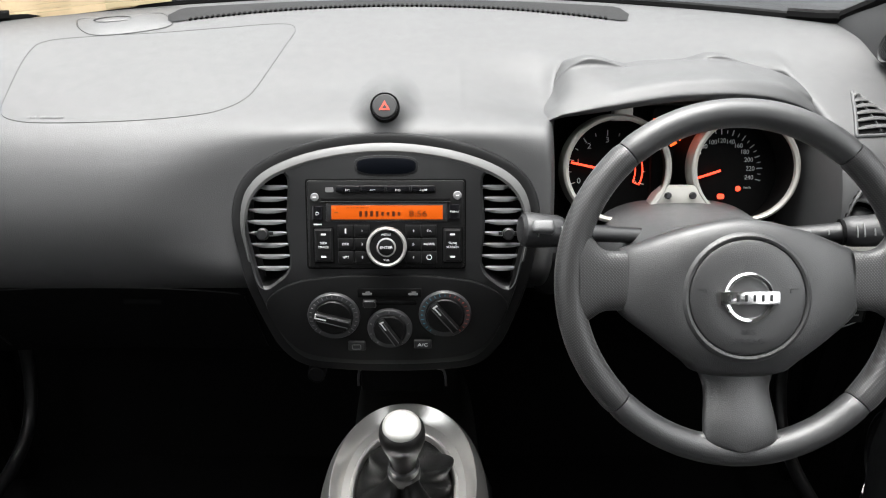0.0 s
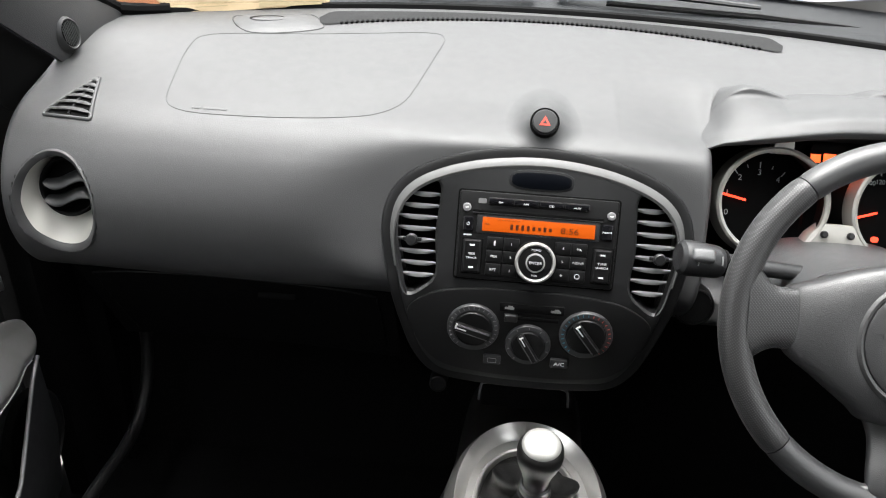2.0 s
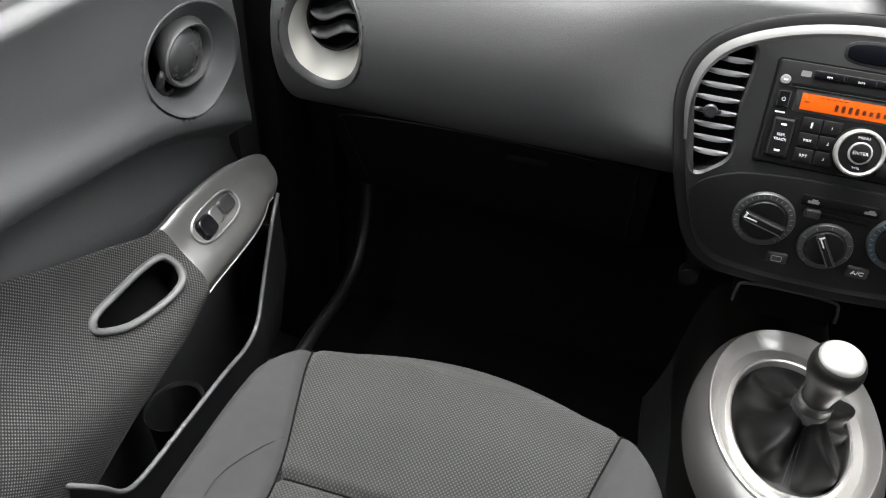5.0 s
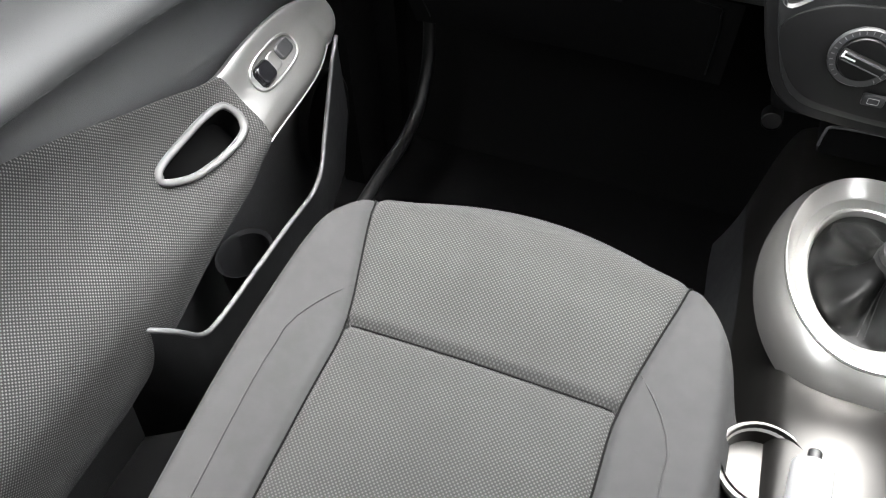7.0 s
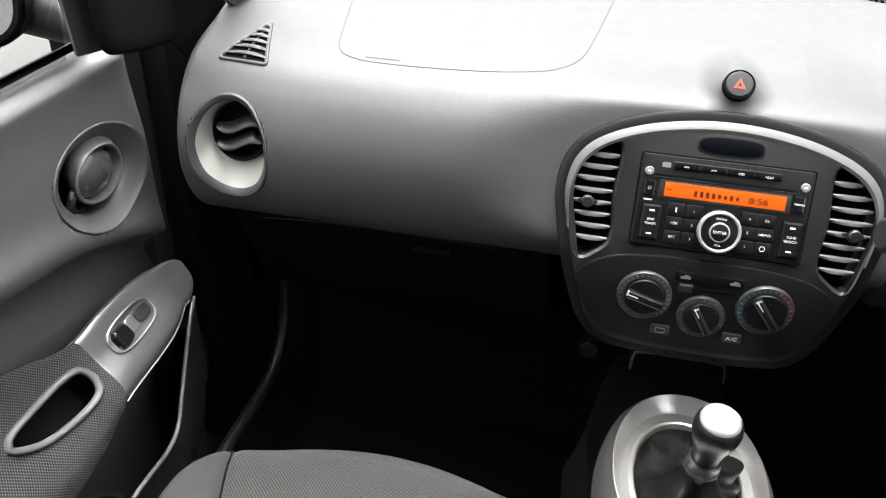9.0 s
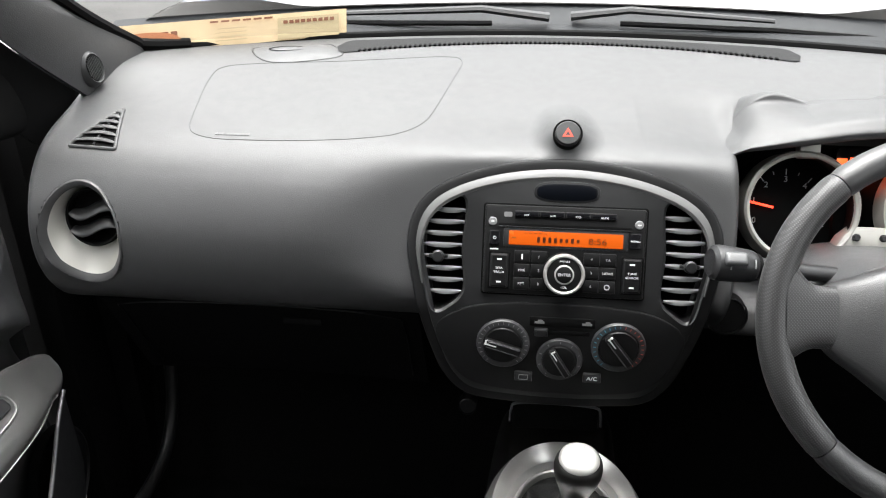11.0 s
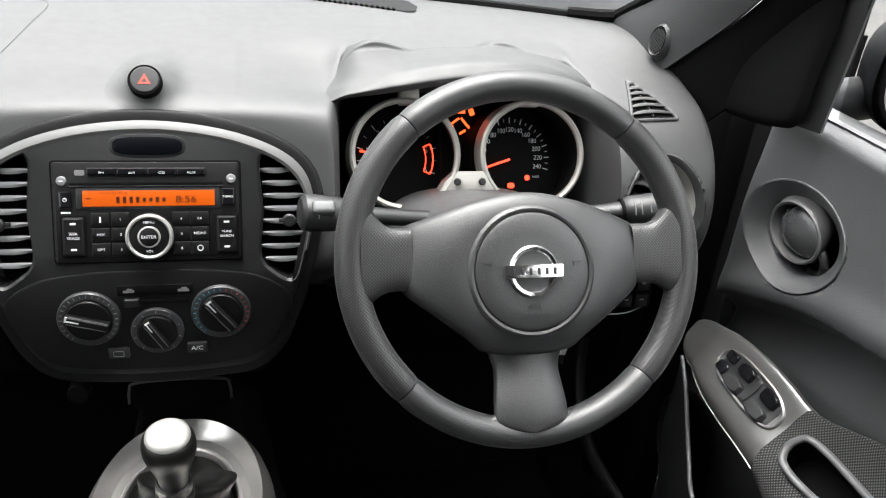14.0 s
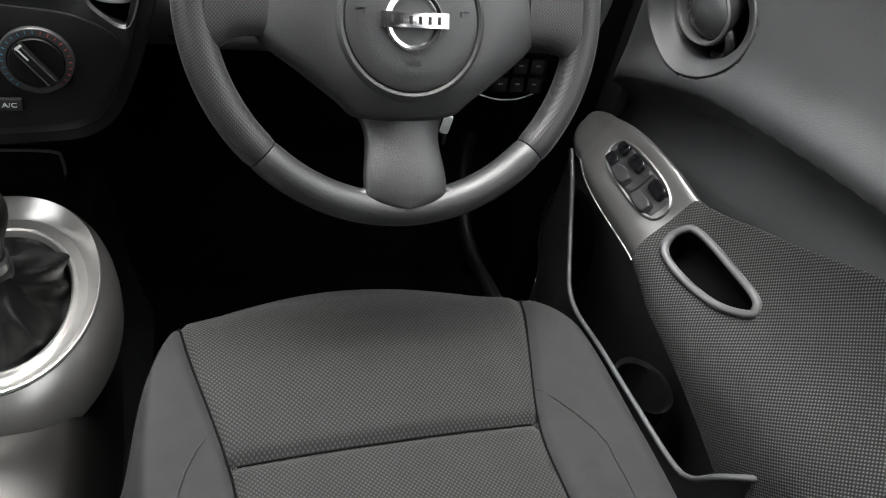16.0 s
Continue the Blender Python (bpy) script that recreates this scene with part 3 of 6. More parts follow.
def bar_at(x, s, w, hgt, h, mat, parent, name="print_mark"):
    return flat(name, rrect(w, hgt, min(w, hgt) * 0.2, x, s, 2), h, h - 0.0006, 0, mat, parent)


flat("bezel_gap", rrect(0.199, 0.1125, 0.004, 0.001, 0.0005), 0.0058, 0.0, 0.0004, BLACK, radio)
flat("front_plate", rrect(0.1945, 0.1085, 0.0035, 0.001, 0.0005), 0.0085, 0.002, 0.0015, PANEL, radio)
flat("button_strip", rrect(0.122, 0.0085, 0.0015, 0.001, 0.0445), 0.0105, 0.006, 0.001, PANEL, radio, "row of four source keys")
for i, w in enumerate(("FM", "AM", "CD", "AUX")):
    x = -0.0455 + i * 0.031
    flat("source_key", rrect(0.0295, 0.0068, 0.001, x, 0.0447), 0.0118, 0.009, 0.0008, GLOSS, radio)
    print_at(w, x, 0.0432, 0.0119, 0.0036, WHITE, radio, 1.3)
bar_at(-0.068, 0.0435, 0.010, 0.006, 0.0090, GREYPRINT, radio, "disc_mark")
flat("disc_slot", rrect(0.160, 0.0035, 0.0012, 0.001, 0.0312), 0.0095, 0.006, 0.0004, BLACK, radio, "narrow disc slot")
flat("slot_lip", rrect(0.160, 0.0012, 0.0005, 0.001, 0.0288), 0.0106, 0.006, 0.0004, BEZEL, radio)
for x, s in ((-0.0865, 0.0345), (0.0895, 0.0365)):
    bm = bmesh.new()
    m = on_stack(x, s, 0.008)
    lathe(bm, [(0, 0.003), (0.0042, 0.0028), (0.0052, 0.0015), (0.0054, 0)], m, 24)
    part("eject_button", bm, SLAT, radio)
    bar_at(x, s, 0.004, 0.0016, 0.0115, WHITE, radio)
flat("display_frame", rrect(0.150, 0.0235, 0.002, 0.0022, 0.0155), 0.0092, 0.006, 0.0005, DARK, radio)
disp = flat("display", rrect(0.1375, 0.0172, 0.0006, 0.0027, 0.0155), 0.0098, 0.006, 0.0003, LCD, radio, "amber backlit display")
for i in range(8):
    bar_at(-0.030 + i * 0.0068, 0.0138, 0.0034, (0.0070, 0.0070, 0.0070, 0.0066, 0.0048, 0.0044, 0.0060, 0.0044)[i], 0.0101, LCD_INK, disp, "station_mark")
print_at("8:56", 0.041, 0.0138, 0.0104, 0.0105, LCD_INK, disp, 1.25)
bar_at(-0.060, 0.0155, 0.005, 0.0012, 0.0101, LCD_INK, disp, "station_mark")
for i in range(5):
    bar_at(-0.046 + i * 0.006, 0.0215, 0.0040, 0.0007, 0.0101, LCD_INK, disp, "station_mark")
flat("power_key", rrect(0.0125, 0.0175, 0.001, -0.0835, 0.0145), 0.0112, 0.006, 0.001, GLOSS, radio)
bm = bmesh.new()
tube(bm, [on_stack(-0.0835, 0.0145, 0.0115) @ Vector((0.0018 * math.cos(radians(a)), 0.0018 * math.sin(radians(a)), 0)) for a in range(120, 421, 25)], 0.0003, 6)
tube(bm, [on_stack(-0.0835, 0.0145, 0.0115) @ Vector((0, y, 0)) for y in (0.0004, 0.0026)], 0.0003, 6)
part("power_mark", bm, WHITE, radio)
flat("menu_key", rrect(0.0135, 0.0185, 0.001, 0.0858, 0.0165), 0.0112, 0.006, 0.001, GLOSS, radio)
print_at("MENU", 0.0858, 0.0165, 0.0113, 0.0034, WHITE, radio, 1.2)
bar_at(-0.0835, 0.0005, 0.010, 0.0018, 0.0090, WHITE, radio)
for i in range(3):
    for k, x in enumerate((-0.0490, -0.0285, 0.0350, 0.0545)):
        s = -0.0075 - i * 0.0165
        flat("preset_key", rrect(0.0195, 0.0152, 0.001, x, s), 0.0108, 0.006, 0.001, PANEL, radio)
        word = (("", "MIX", "RPT"), ("1", "2", "3"), ("4", "5", "6"), ("TA", "NEWS", ""))[k][i]
        if word:
            print_at(word, x, s, 0.0109, 0.0042, WHITE, radio, 1.15)
bar_at(-0.0490, -0.0075, 0.0018, 0.006, 0.0110, WHITE, radio)
bm = bmesh.new()
tube(bm, [on_stack(0.0545, -0.0405, 0.0112) @ Vector((0.003 * math.cos(radians(a)), 0.003 * math.sin(radians(a)), 0)) for a in range(0, 360, 30)], 0.0004, 6, closed=True)
part("setting_mark", bm, WHITE, radio)
for x, w1, w2 in ((-0.0765, "SEEK", "TRACK"), (0.0835, "TUNE", "SEARCH")):
    flat("rocker_recess", rrect(0.0265, 0.046, 0.0015, x, -0.0255), 0.0090, 0.006, 0.0004, BLACK, radio)
    flat("rocker_key", rrect(0.0225, 0.042, 0.002, x, -0.0255), 0.0122, 0.006, 0.0025, PANEL, radio)
    print_at(w1, x, -0.0225, 0.0123, 0.0038, WHITE, radio, 1.1)
    print_at(w2, x, -0.0275, 0.0123, 0.0038, WHITE, radio, 1.1)
    for s in (-0.0115, -0.0395):
        bar_at(x, s, 0.006, 0.0022, 0.0123, WHITE, radio, "arrow_mark")
dial = part("volume_dial", lathe(bmesh.new(), [(0.0262, 0), (0.0262, 0.006), (0.0242, 0.008)], on_stack(0.0022, -0.0262, 0.008), 64), BLACK, radio, "round volume and menu dial")
bm = lathe(bmesh.new(), [(0.0250, 0.004), (0.0250, 0.0125), (0.0240, 0.0145), (0.0225, 0.0150), (0.0212, 0.0140), (0.0205, 0.012)], on_stack(0.0022, -0.0262, 0.008), 64)
part("knurled_ring", bm, SILVER, dial, "satin silver knurled ring")
bm = lathe(bmesh.new(), [(0.0206, 0.0125), (0.0122, 0.0135), (0.0122, 0.012)], on_stack(0.0022, -0.0262, 0.008), 48)
part("dial_face", bm, PANEL, dial)
bm = lathe(bmesh.new(), [(0.0118, 0.0125), (0.0118, 0.0152), (0.0104, 0.0158), (0.0100, 0.0148)], on_stack(0.0022, -0.0262, 0.008), 48)
part("enter_ring", bm, SILVER, dial)
bm = lathe(bmesh.new(), [(0.0100, 0.013), (0.0098, 0.0158), (0.0085, 0.0164), (0, 0.0166)], on_stack(0.0022, -0.0262, 0.008), 48)
part("enter_button", bm, PANEL, dial)
print_at("ENTER", 0.0022, -0.0262, 0.0246, 0.0048, WHITE, dial, 1.1)
print_at("MENU", 0.0022, -0.0105, 0.0217, 0.0036, WHITE, dial, 1.2)
print_at("VOL", 0.0022, -0.0420, 0.0217, 0.0034, WHITE, dial, 1.2)


# ---- heating controls ----
def rotary(x, s, r, turn, wide, label, marks, colours=False):
    knob = thing("rotary_control", label, "control knob", stack((x, s, 0)), "heater control knobs")
    m = on_stack(x, s, 0.0078)
    part("scale_ring", lathe(bmesh.new(), [(r * 1.05, 0), (r * 1.05, 0.003), (r * 1.01, 0.0050), (r * 0.80, 0.0055), (r * 0.78, 0.003), (0, 0.0028)], m, 56), KNOB_RING, knob, "grey ring with a printed scale")
    bm = bmesh.new()
    lathe(bm, [(r * 0.76, 0.003), (r * 0.76, 0.0065), (r * 0.73, 0.0085), (0, 0.0085)], m, 48)
    part("knob_base", bm, PANEL, knob)
    bm = bmesh.new()
    box(bm, (wide * 0.85, r * 1.46, 0.009), m @ pose(0, 0, 0.0125, 0, 0, turn), 0.0022, 3)
    part("knob_grip", bm, PANEL, knob)
    bm = bmesh.new()
    box(bm, (wide * 0.13, r * 0.40, 0.0006), m @ pose(0, 0, 0, 0, 0, turn) @ pose(0, r * 0.46, 0.0172))
    box(bm, (wide * 0.55, r * 0.07, 0.0006), m @ pose(0, 0, 0, 0, 0, turn) @ pose(wide * 0.15, r * 0.70, 0.0171))
    part("pointer", bm, WHITE, knob)
    for sg in (-1, 1):
        bm = bmesh.new()
        box(bm, (wide * 0.09, r * 1.30, 0.0006), m @ pose(0, 0, 0, 0, 0, turn) @ pose(sg * wide * 0.30, 0, 0.0171))
        part("grip_edge", bm, TRIM, knob)
    for i in range(marks):
        a = radians(-50 + 280 * i / (marks - 1))
        bm = bmesh.new()
        box(bm, (r * 0.10, 0.0009, 0.0004), m @ pose(r * 0.92 * math.cos(a), r * 0.92 * math.sin(a), 0.0056, 0, 0, math.degrees(a)))
        mat = GREYPRINT
        if colours:
            mat = REDPRINT if math.cos(a) > 0.15 else BLUE
        part("scale_mark", bm, mat, knob)
    return knob


rotary(-0.068, -0.1175, 0.0318, 74, 0.0125, "black rotary air direction knob with grey scale", 23)
rotary(0.003, -0.136, 0.0275, 32, 0.0105, "black rotary fan speed knob with grey scale", 9)
rotary(0.074, -0.1145, 0.0318, 38, 0.0125, "black rotary temperature knob with blue and red scale", 23, True)
slider = thing("air_recirculation_slider", "black recirculation slider in a narrow slot", "slider", stack((0, -0.092, 0)))
flat("slot", rrect(0.064, 0.0050, 0.001, 0.006, -0.1000), 0.0082, 0.004, 0.0003, BLACK, slider)
flat("symbol_strip", rrect(0.080, 0.0110, 0.001, 0.004, -0.0860), 0.0082, 0.004, 0.0003, BLACK, slider)
flat("slider_knob", rrect(0.0165, 0.0100, 0.0015, -0.0215, -0.0995), 0.0130, 0.006, 0.002, BEZEL, slider)
for x in (-0.024, 0.034):
    bar_at(x, -0.0868, 0.012, 0.0028, 0.0088, GREYPRINT, slider, "car_mark")
    bar_at(x + 0.001, -0.0845, 0.006, 0.002, 0.0088, GREYPRINT, slider, "car_mark")
for x, s, w in ((-0.0410, -0.1635, ""), (0.0450, -0.1605, "A/C")):
    b = thing("push_button", "small black push button below the heater knobs", "button", stack((x, s, 0)), "heater push buttons")
    flat("key", rrect(0.0225, 0.0130, 0.0018, x, s), 0.0115, 0.004, 0.0015, DARK, b)
    if w:
        print_at(w, x, s, 0.0116, 0.0068, WHITE, b, 1.2)
    else:
        bm = bmesh.new()
        tube(bm, [stack((x + px, s + py, 0.0118)) for px, py in rrect(0.011, 0.0065, 0.001, 0, 0, 3)], 0.0004, 6, closed=True)
        part("demister_mark", bm, GREYPRINT, b)

# ---- hazard switch on its little mound ----
hz = thing("hazard_switch", "round black hazard light button with a red triangle", "switch", (0, 0.975, 0.78))
HZ = Matrix.Translation((0, 0.975, 0.7912)) @ pose(0, 0, 0, 52)


def mound(u, v):
    """A soft swelling of the dashboard's skin round the button."""
    x = -0.062 + 0.124 * u
    w = 0.17 + 0.25 * v
    p = dash_point(x, w)
    d = math.hypot(x / 0.0290, (p.y - 0.996) / (0.062 if p.y > 0.996 else 0.028))
    return p + Vector((0, -0.60, 0.80)) * (0.0300 * math.exp(-d ** 2.5) - 0.0008)


part("mound", sheet(mound, 60, 60), DASH, hz)
part("collar", lathe(bmesh.new(), [(0.0182, 0.004), (0.0182, 0.0125), (0.0172, 0.0138), (0.0160, 0.0130), (0.0158, 0.008)], HZ, 40), BLACK, hz)
part("button", lathe(bmesh.new(), [(0.0156, 0.006), (0.0156, 0.0138), (0.0140, 0.0152), (0, 0.0158)], HZ, 40), BEZEL, hz)
bm = bmesh.new()
for r0, z in ((0.0082, 0.0162),):
    tri = [(r0 * math.cos(radians(a)), r0 * math.sin(radians(a)) - 0.0015) for a in (90, 210, 330)]
    inn = [(0.42 * x, 0.42 * y - 0.0009) for x, y in tri]
    vo = [bm.verts.new(HZ @ Vector((x, y, z))) for x, y in tri]
    vi = [bm.verts.new(HZ @ Vector((x, y, z))) for x, y in inn]
    for i in range(3):
        bm.faces.new((vo[i], vo[(i + 1) % 3], vi[(i + 1) % 3], vi[i]))
part("warning_triangle", bm, HAZARD, hz, "red warning triangle", smooth=False)

# ---- steering wheel ----
WM = Matrix.Translation((0.389, 0.750, 0.681)) @ pose(0, 0, 0, 60)
wheel = thing("steering_wheel", "black leather three-spoke steering wheel with perforated grips", "steering wheel", WM.translation)
RM, RT = 0.1812, 0.0162


def rim_arc(a0, a1, n, mat, name, label, grow=1.0):
    bm = bmesh.new()
    rings = []
    for i in range(n + 1):
        a = radians(a0 + (a1 - a0) * i / n)
        end = min(i, n - i) / n * abs(a1 - a0)
        r = RT * grow * (1 - 0.06 * math.exp(-end * 1.5))
        ring = []
        for k in range(20):
            b = 2 * math.pi * k / 20
            rr = RM + r * math.cos(b) * 0.98
            ring.append(bm.verts.new(WM @ Vector((rr * math.cos(a), rr * math.sin(a), r * 1.08 * math.sin(b)))))
        rings.append(ring)
    for x, y in zip(rings, rings[1:]):
        for k in range(20):
            bm.faces.new((x[k], y[k], y[(k + 1) % 20], x[(k + 1) % 20]))
    bm.faces.new(rings[0])
    bm.faces.new(rings[-1][::-1])
    return part(name, bm, mat, wheel, label)


rim_arc(49.4, 130.6, 40, LEATHER, "rim_top", "smooth leather upper rim")
rim_arc(131, 225, 46, GRIP, "rim_grip", "perforated leather grip", 1.02)
rim_arc(225.4, 314.6, 44, LEATHER, "rim_bottom", "smooth leather lower rim")
rim_arc(-45, 49, 46, GRIP, "rim_grip", "perforated leather grip", 1.02)


def side_spoke(s):
    """From the hub out to the rim, flaring as it meets it."""
    def fn(u, v):
        x = 0.120 + 0.052 * u
        t = smooth01(0.2, 1.0, u)
        top, bot = 0.034 + 0.030 * t * t, -0.030 - 0.016 * t * t
        b = 2 * math.pi * v
        c, sn = math.cos(b), math.sin(b)
        y = (top + bot) / 2 + (top - bot) / 2 * math.copysign(abs(c) ** 0.6, c)
        z = -0.002 + 0.004 * u + (0.012 + 0.002 * u) * math.copysign(abs(sn) ** 0.8, sn)
        return WM @ Vector((s * x, y, z))
    bm = sheet(fn, 14, 28, close_v=True)
    bmesh.ops.recalc_face_normals(bm, faces=bm.faces[:])
    part("spoke", bm, GRIP, wheel, "textured spoke beside the hub")


side_spoke(-1)
side_spoke(1)
PAD = [(0, 0.069), (0.055, 0.060), (0.105, 0.043), (0.128, 0.032), (0.135, 0.005), (0.128, -0.030), (0.096, -0.057), (0.062, -0.083), (0.043, -0.097)]
PAD = [(-x, y) for x, y in PAD] + [(0, -0.101)] + PAD[:0:-1]
PAD = [tuple(p) for p in spline(PAD, 120, closed=True)]


def pad_h(x, y):
    r = math.hypot(x * 0.75, y + 0.012)
    return 0.0245 - 3.2 * max(0.0, r - 0.056) ** 1.6


bm = bmesh.new()
c = np.array((0, -0.012))
rings = []
for k in (1.0, 0.985, 0.95, 0.90, 0.83, 0.76, 0.68, 0.60, 0.52, 0.35, 0.15):
    ring = []
    for p in PAD:
        q = c + (np.array(p) - c) * k
        h = pad_h(*q)
        drop = {1.0: -0.020, 0.985: -0.004, 0.95: -0.0008}.get(k, 0)
        ring.append(bm.verts.new(WM @ Vector((q[0], q[1], h + drop))))
    rings.append(ring)
for a, b in zip(rings, rings[1:]):
    n = len(a)
    for i in range(n):
        bm.faces.new((a[i], a[(i + 1) % n], b[(i + 1) % n], b[i]))
bm.faces.new(rings[-1])
bmesh.ops.recalc_face_normals(bm, faces=bm.faces[:])
part("hub_pad", bm, LEATHER, wheel, "grained airbag pad")
# groove ring and round centre
HUB = WM @ Matrix.Translation((0, -0.014, 0))
bm = lathe(bmesh.new(), [(0.0700, 0.019), (0.0665, 0.0260), (0.0640, 0.0272), (0.0615, 0.0262), (0.0605, 0.0235)], HUB, 72)
part("hub_ring", bm, LEATHER, wheel, "raised ring round the airbag cover")
bm = lathe(bmesh.new(), [(0.0606, 0.0225), (0.0596, 0.0262), (0.0570, 0.0275), (0.040, 0.0288), (0, 0.0295)], HUB, 72)
part("airbag_cover", bm, LEATHER, wheel, "round grained airbag cover")
badge = part("badge", lathe(bmesh.new(), [(0.0255, 0.0288), (0.0262, 0.0310), (0.0245, 0.0328), (0.0215, 0.0320), (0.0205, 0.0300)], HUB, 56), CHROME, wheel, "chrome ring badge")
bm = bmesh.new()
box(bm, (0.0610, 0.0135, 0.005), HUB @ pose(0, 0, 0.0318), 0.0008)
part("badge_bar", bm, CHROME, badge)
for i in range(6):
    bm = bmesh.new()
    box(bm, (0.0030, 0.0068, 0.0008), HUB @ pose(-0.0215 + i * 0.0086, 0, 0.0344), 0.0002)
    part("badge_mark", bm, BEZEL, badge)
letters("SRS", 0.0075, HUB @ Matrix.Translation((0, -0.036, 0.0294)), DARK, wheel, width=1.3)
letters("AIRBAG", 0.0075, HUB @ Matrix.Translation((0, -0.0455, 0.0290)), DARK, wheel, width=1.3)
for s in (-1, 1):
    bm = bmesh.new()
    box(bm, (0.009, 0.0008, 0.0006), HUB @ pose(s * 0.047, 0.009, 0.0288))
    box(bm, (0.0008, 0.004, 0.0006), HUB @ pose(s * 0.0435, 0.0065, 0.0290))
    part("horn_mark", bm, DARK, wheel)


def low_spoke(u, v):
    """The lower spoke: it comes out from under the pad and ends in a rounded tongue on the rim."""
    f = 1 - (1 - u) ** 1.5
    y = -0.066 - 0.112 * f
    w = 0.046 - 0.011 * smooth01(0.10, 0.45, f) + 0.004 * smooth01(0.45, 0.80, f)
    if f > 0.86:
        w *= max(0.0, 1 - ((f - 0.86) / 0.141) ** 2.6) ** 0.5
    b = 2 * math.pi * v
    c_, s_ = math.cos(b), math.sin(b)
    ridge = 0.008 * max(0, s_) ** 3
    z = -0.010 + 0.0170 * smooth01(0.25, 0.92, f) + 0.010 * math.copysign(abs(s_) ** 0.55, s_) + ridge * (1 - 0.75 * f)
    return WM @ Vector((w * math.copysign(abs(c_) ** 0.8, c_), y, z))


bm = sheet(low_spoke, 44, 32, close_v=True)
bmesh.ops.recalc_face_normals(bm, faces=bm.faces[:])
part("lower_spoke", bm, LEATHER, wheel, "grained lower spoke cover")


def spoke_flare(u, v):
    a = radians(248 + 44 * u)
    k = 1 - abs(2 * u - 1)
    r0 = RM - RT * 0.9 - 0.030 * smooth01(0.25, 0.95, k)
    r1 = RM - 0.004
    b = math.pi * v
    r = r0 + (r1 - r0) * (0.5 - 0.5 * math.cos(b))
    return WM @ Vector((r * math.cos(a), r * math.sin(a), 0.003 + 0.0125 * math.sin(b) * (0.5 + 0.5 * k)))


bm = sheet(spoke_flare, 30, 10)
part("rim_flare", bm, LEATHER, wheel)

# ---- steering column, stalks and key ----
col = thing("steering_column", "dark grey plastic steering column shroud", "steering column", (0.389, 0.90, 0.55))


def shroud(u, v):
    p0, p1 = Vector((0.389, 0.800, 0.650)), Vector((0.389, 0.985, 0.590))
    p = p0.lerp(p1, u)
    b = 2 * math.pi * v
    c_, s_ = math.cos(b), math.sin(b)
    w, h = 0.092 + 0.024 * u, (0.062 if s_ > 0 else 0.060)
    k = smooth01(-0.02, 0.08, u)
    return p + Vector((k * w * math.copysign(abs(c_) ** 0.7, c_), 0.25 * h * s_ * k, k * h * math.copysign(abs(s_) ** 0.8, s_)))


bm = sheet(shroud, 20, 40, close_v=True)
bmesh.ops.recalc_face_normals(bm, faces=bm.faces[:])
part("shroud", bm, TRIM, col)


def stalk(s, length, label):
    st = thing("column_stalk", label, "control stalk", (0.389 + s * 0.07, 0.87, 0.665), "column stalks")
    a = Vector((0.389 + s * 0.070, 0.872, 0.668))
    b = Vector((0.389 + s * (0.07 + length), 0.850, 0.690))
    cut = 0.66 if s < 0 else 0.58
    pts = [a.lerp(b, k * cut) for k in (0, 0.35, 0.75, 1.0)]
    part("arm", tube(bmesh.new(), pts, [0.0115, 0.0115, 0.0125, 0.0145], 20, flat=0.8), DARK, st)
    pts = [a.lerp(b, cut + (1 - cut) * k) for k in (0, 0.08, 0.16, 0.80, 0.93, 1.0)]
    end = part("twist_end", tube(bmesh.new(), pts, [0.0150, 0.0190, 0.0205, 0.0228, 0.0215, 0.0165] if s < 0 else [0.0150, 0.0185, 0.0195, 0.0215, 0.0200, 0.013], 24, flat=0.9), DARK, st, "dark grey twist switch end")
    part("twist_ring", tube(bmesh.new(), [a.lerp(b, cut - 0.012), a.lerp(b, cut + 0.012)], 0.0172, 24, flat=0.88), BLACK, end)
    if s < 0:
        bm = bmesh.new()
        m = Matrix.Translation(a.lerp(b, 0.84) + Vector((0, -0.0135, 0.0105)))
        box(bm, (0.026, 0.016, 0.020), m @ pose(0, 0, 0, 38), 0.005, 3)
        part("switch_lever", bm, TRIM, st)
    axis_ = (b - a).normalized()
    out = axis_.cross(Vector((0, 0, 1))).normalized()
    out = out if out.y < 0 else -out
    rise = out.cross(axis_)
    rise = rise if rise.z > 0 else -rise
    for k, r, w0, w1 in (((0.72, 0.0217, 20, 50), (0.90, 0.0226, 10, 30)) if s < 0 else (
            (0.22, 0.0119, 5, 60), (0.28, 0.0119, 15, 60), (0.34, 0.0121, 5, 50), (0.47, 0.0130, 20, 45), (0.66, 0.0201, 10, 55), (0.71, 0.0203, 10, 60), (0.78, 0.0210, 15, 40), (0.83, 0.0213, 15, 40))):
        arc = [a.lerp(b, k) + r * (out * math.cos(radians(g)) + rise * 0.9 * math.sin(radians(g))) for g in (w0 + (w1 - w0) * n / 6 for n in range(7))]
        part("print_mark", tube(bmesh.new(), arc, 0.0009, 6, up=tuple(axis_)), GREYPRINT, st)


stalk(-1, 0.156, "dark grey light and indicator stalk")
stalk(1, 0.150, "black wiper stalk with white markings")
key = thing("ignition_key", "white plastic tag and key hanging in the ignition", "key", (0.474, 0.80, 0.53))
bm = bmesh.new()
box(bm, (0.010, 0.006, 0.022), pose(0.474, 0.797, 0.530, 0, 8), 0.0025)
part("tag", bm, WHITE, key)
bm = bmesh.new()
tube(bm, [(0.475, 0.80, 0.542), (0.478, 0.815, 0.556), (0.480, 0.845, 0.562)], 0.003, 8)
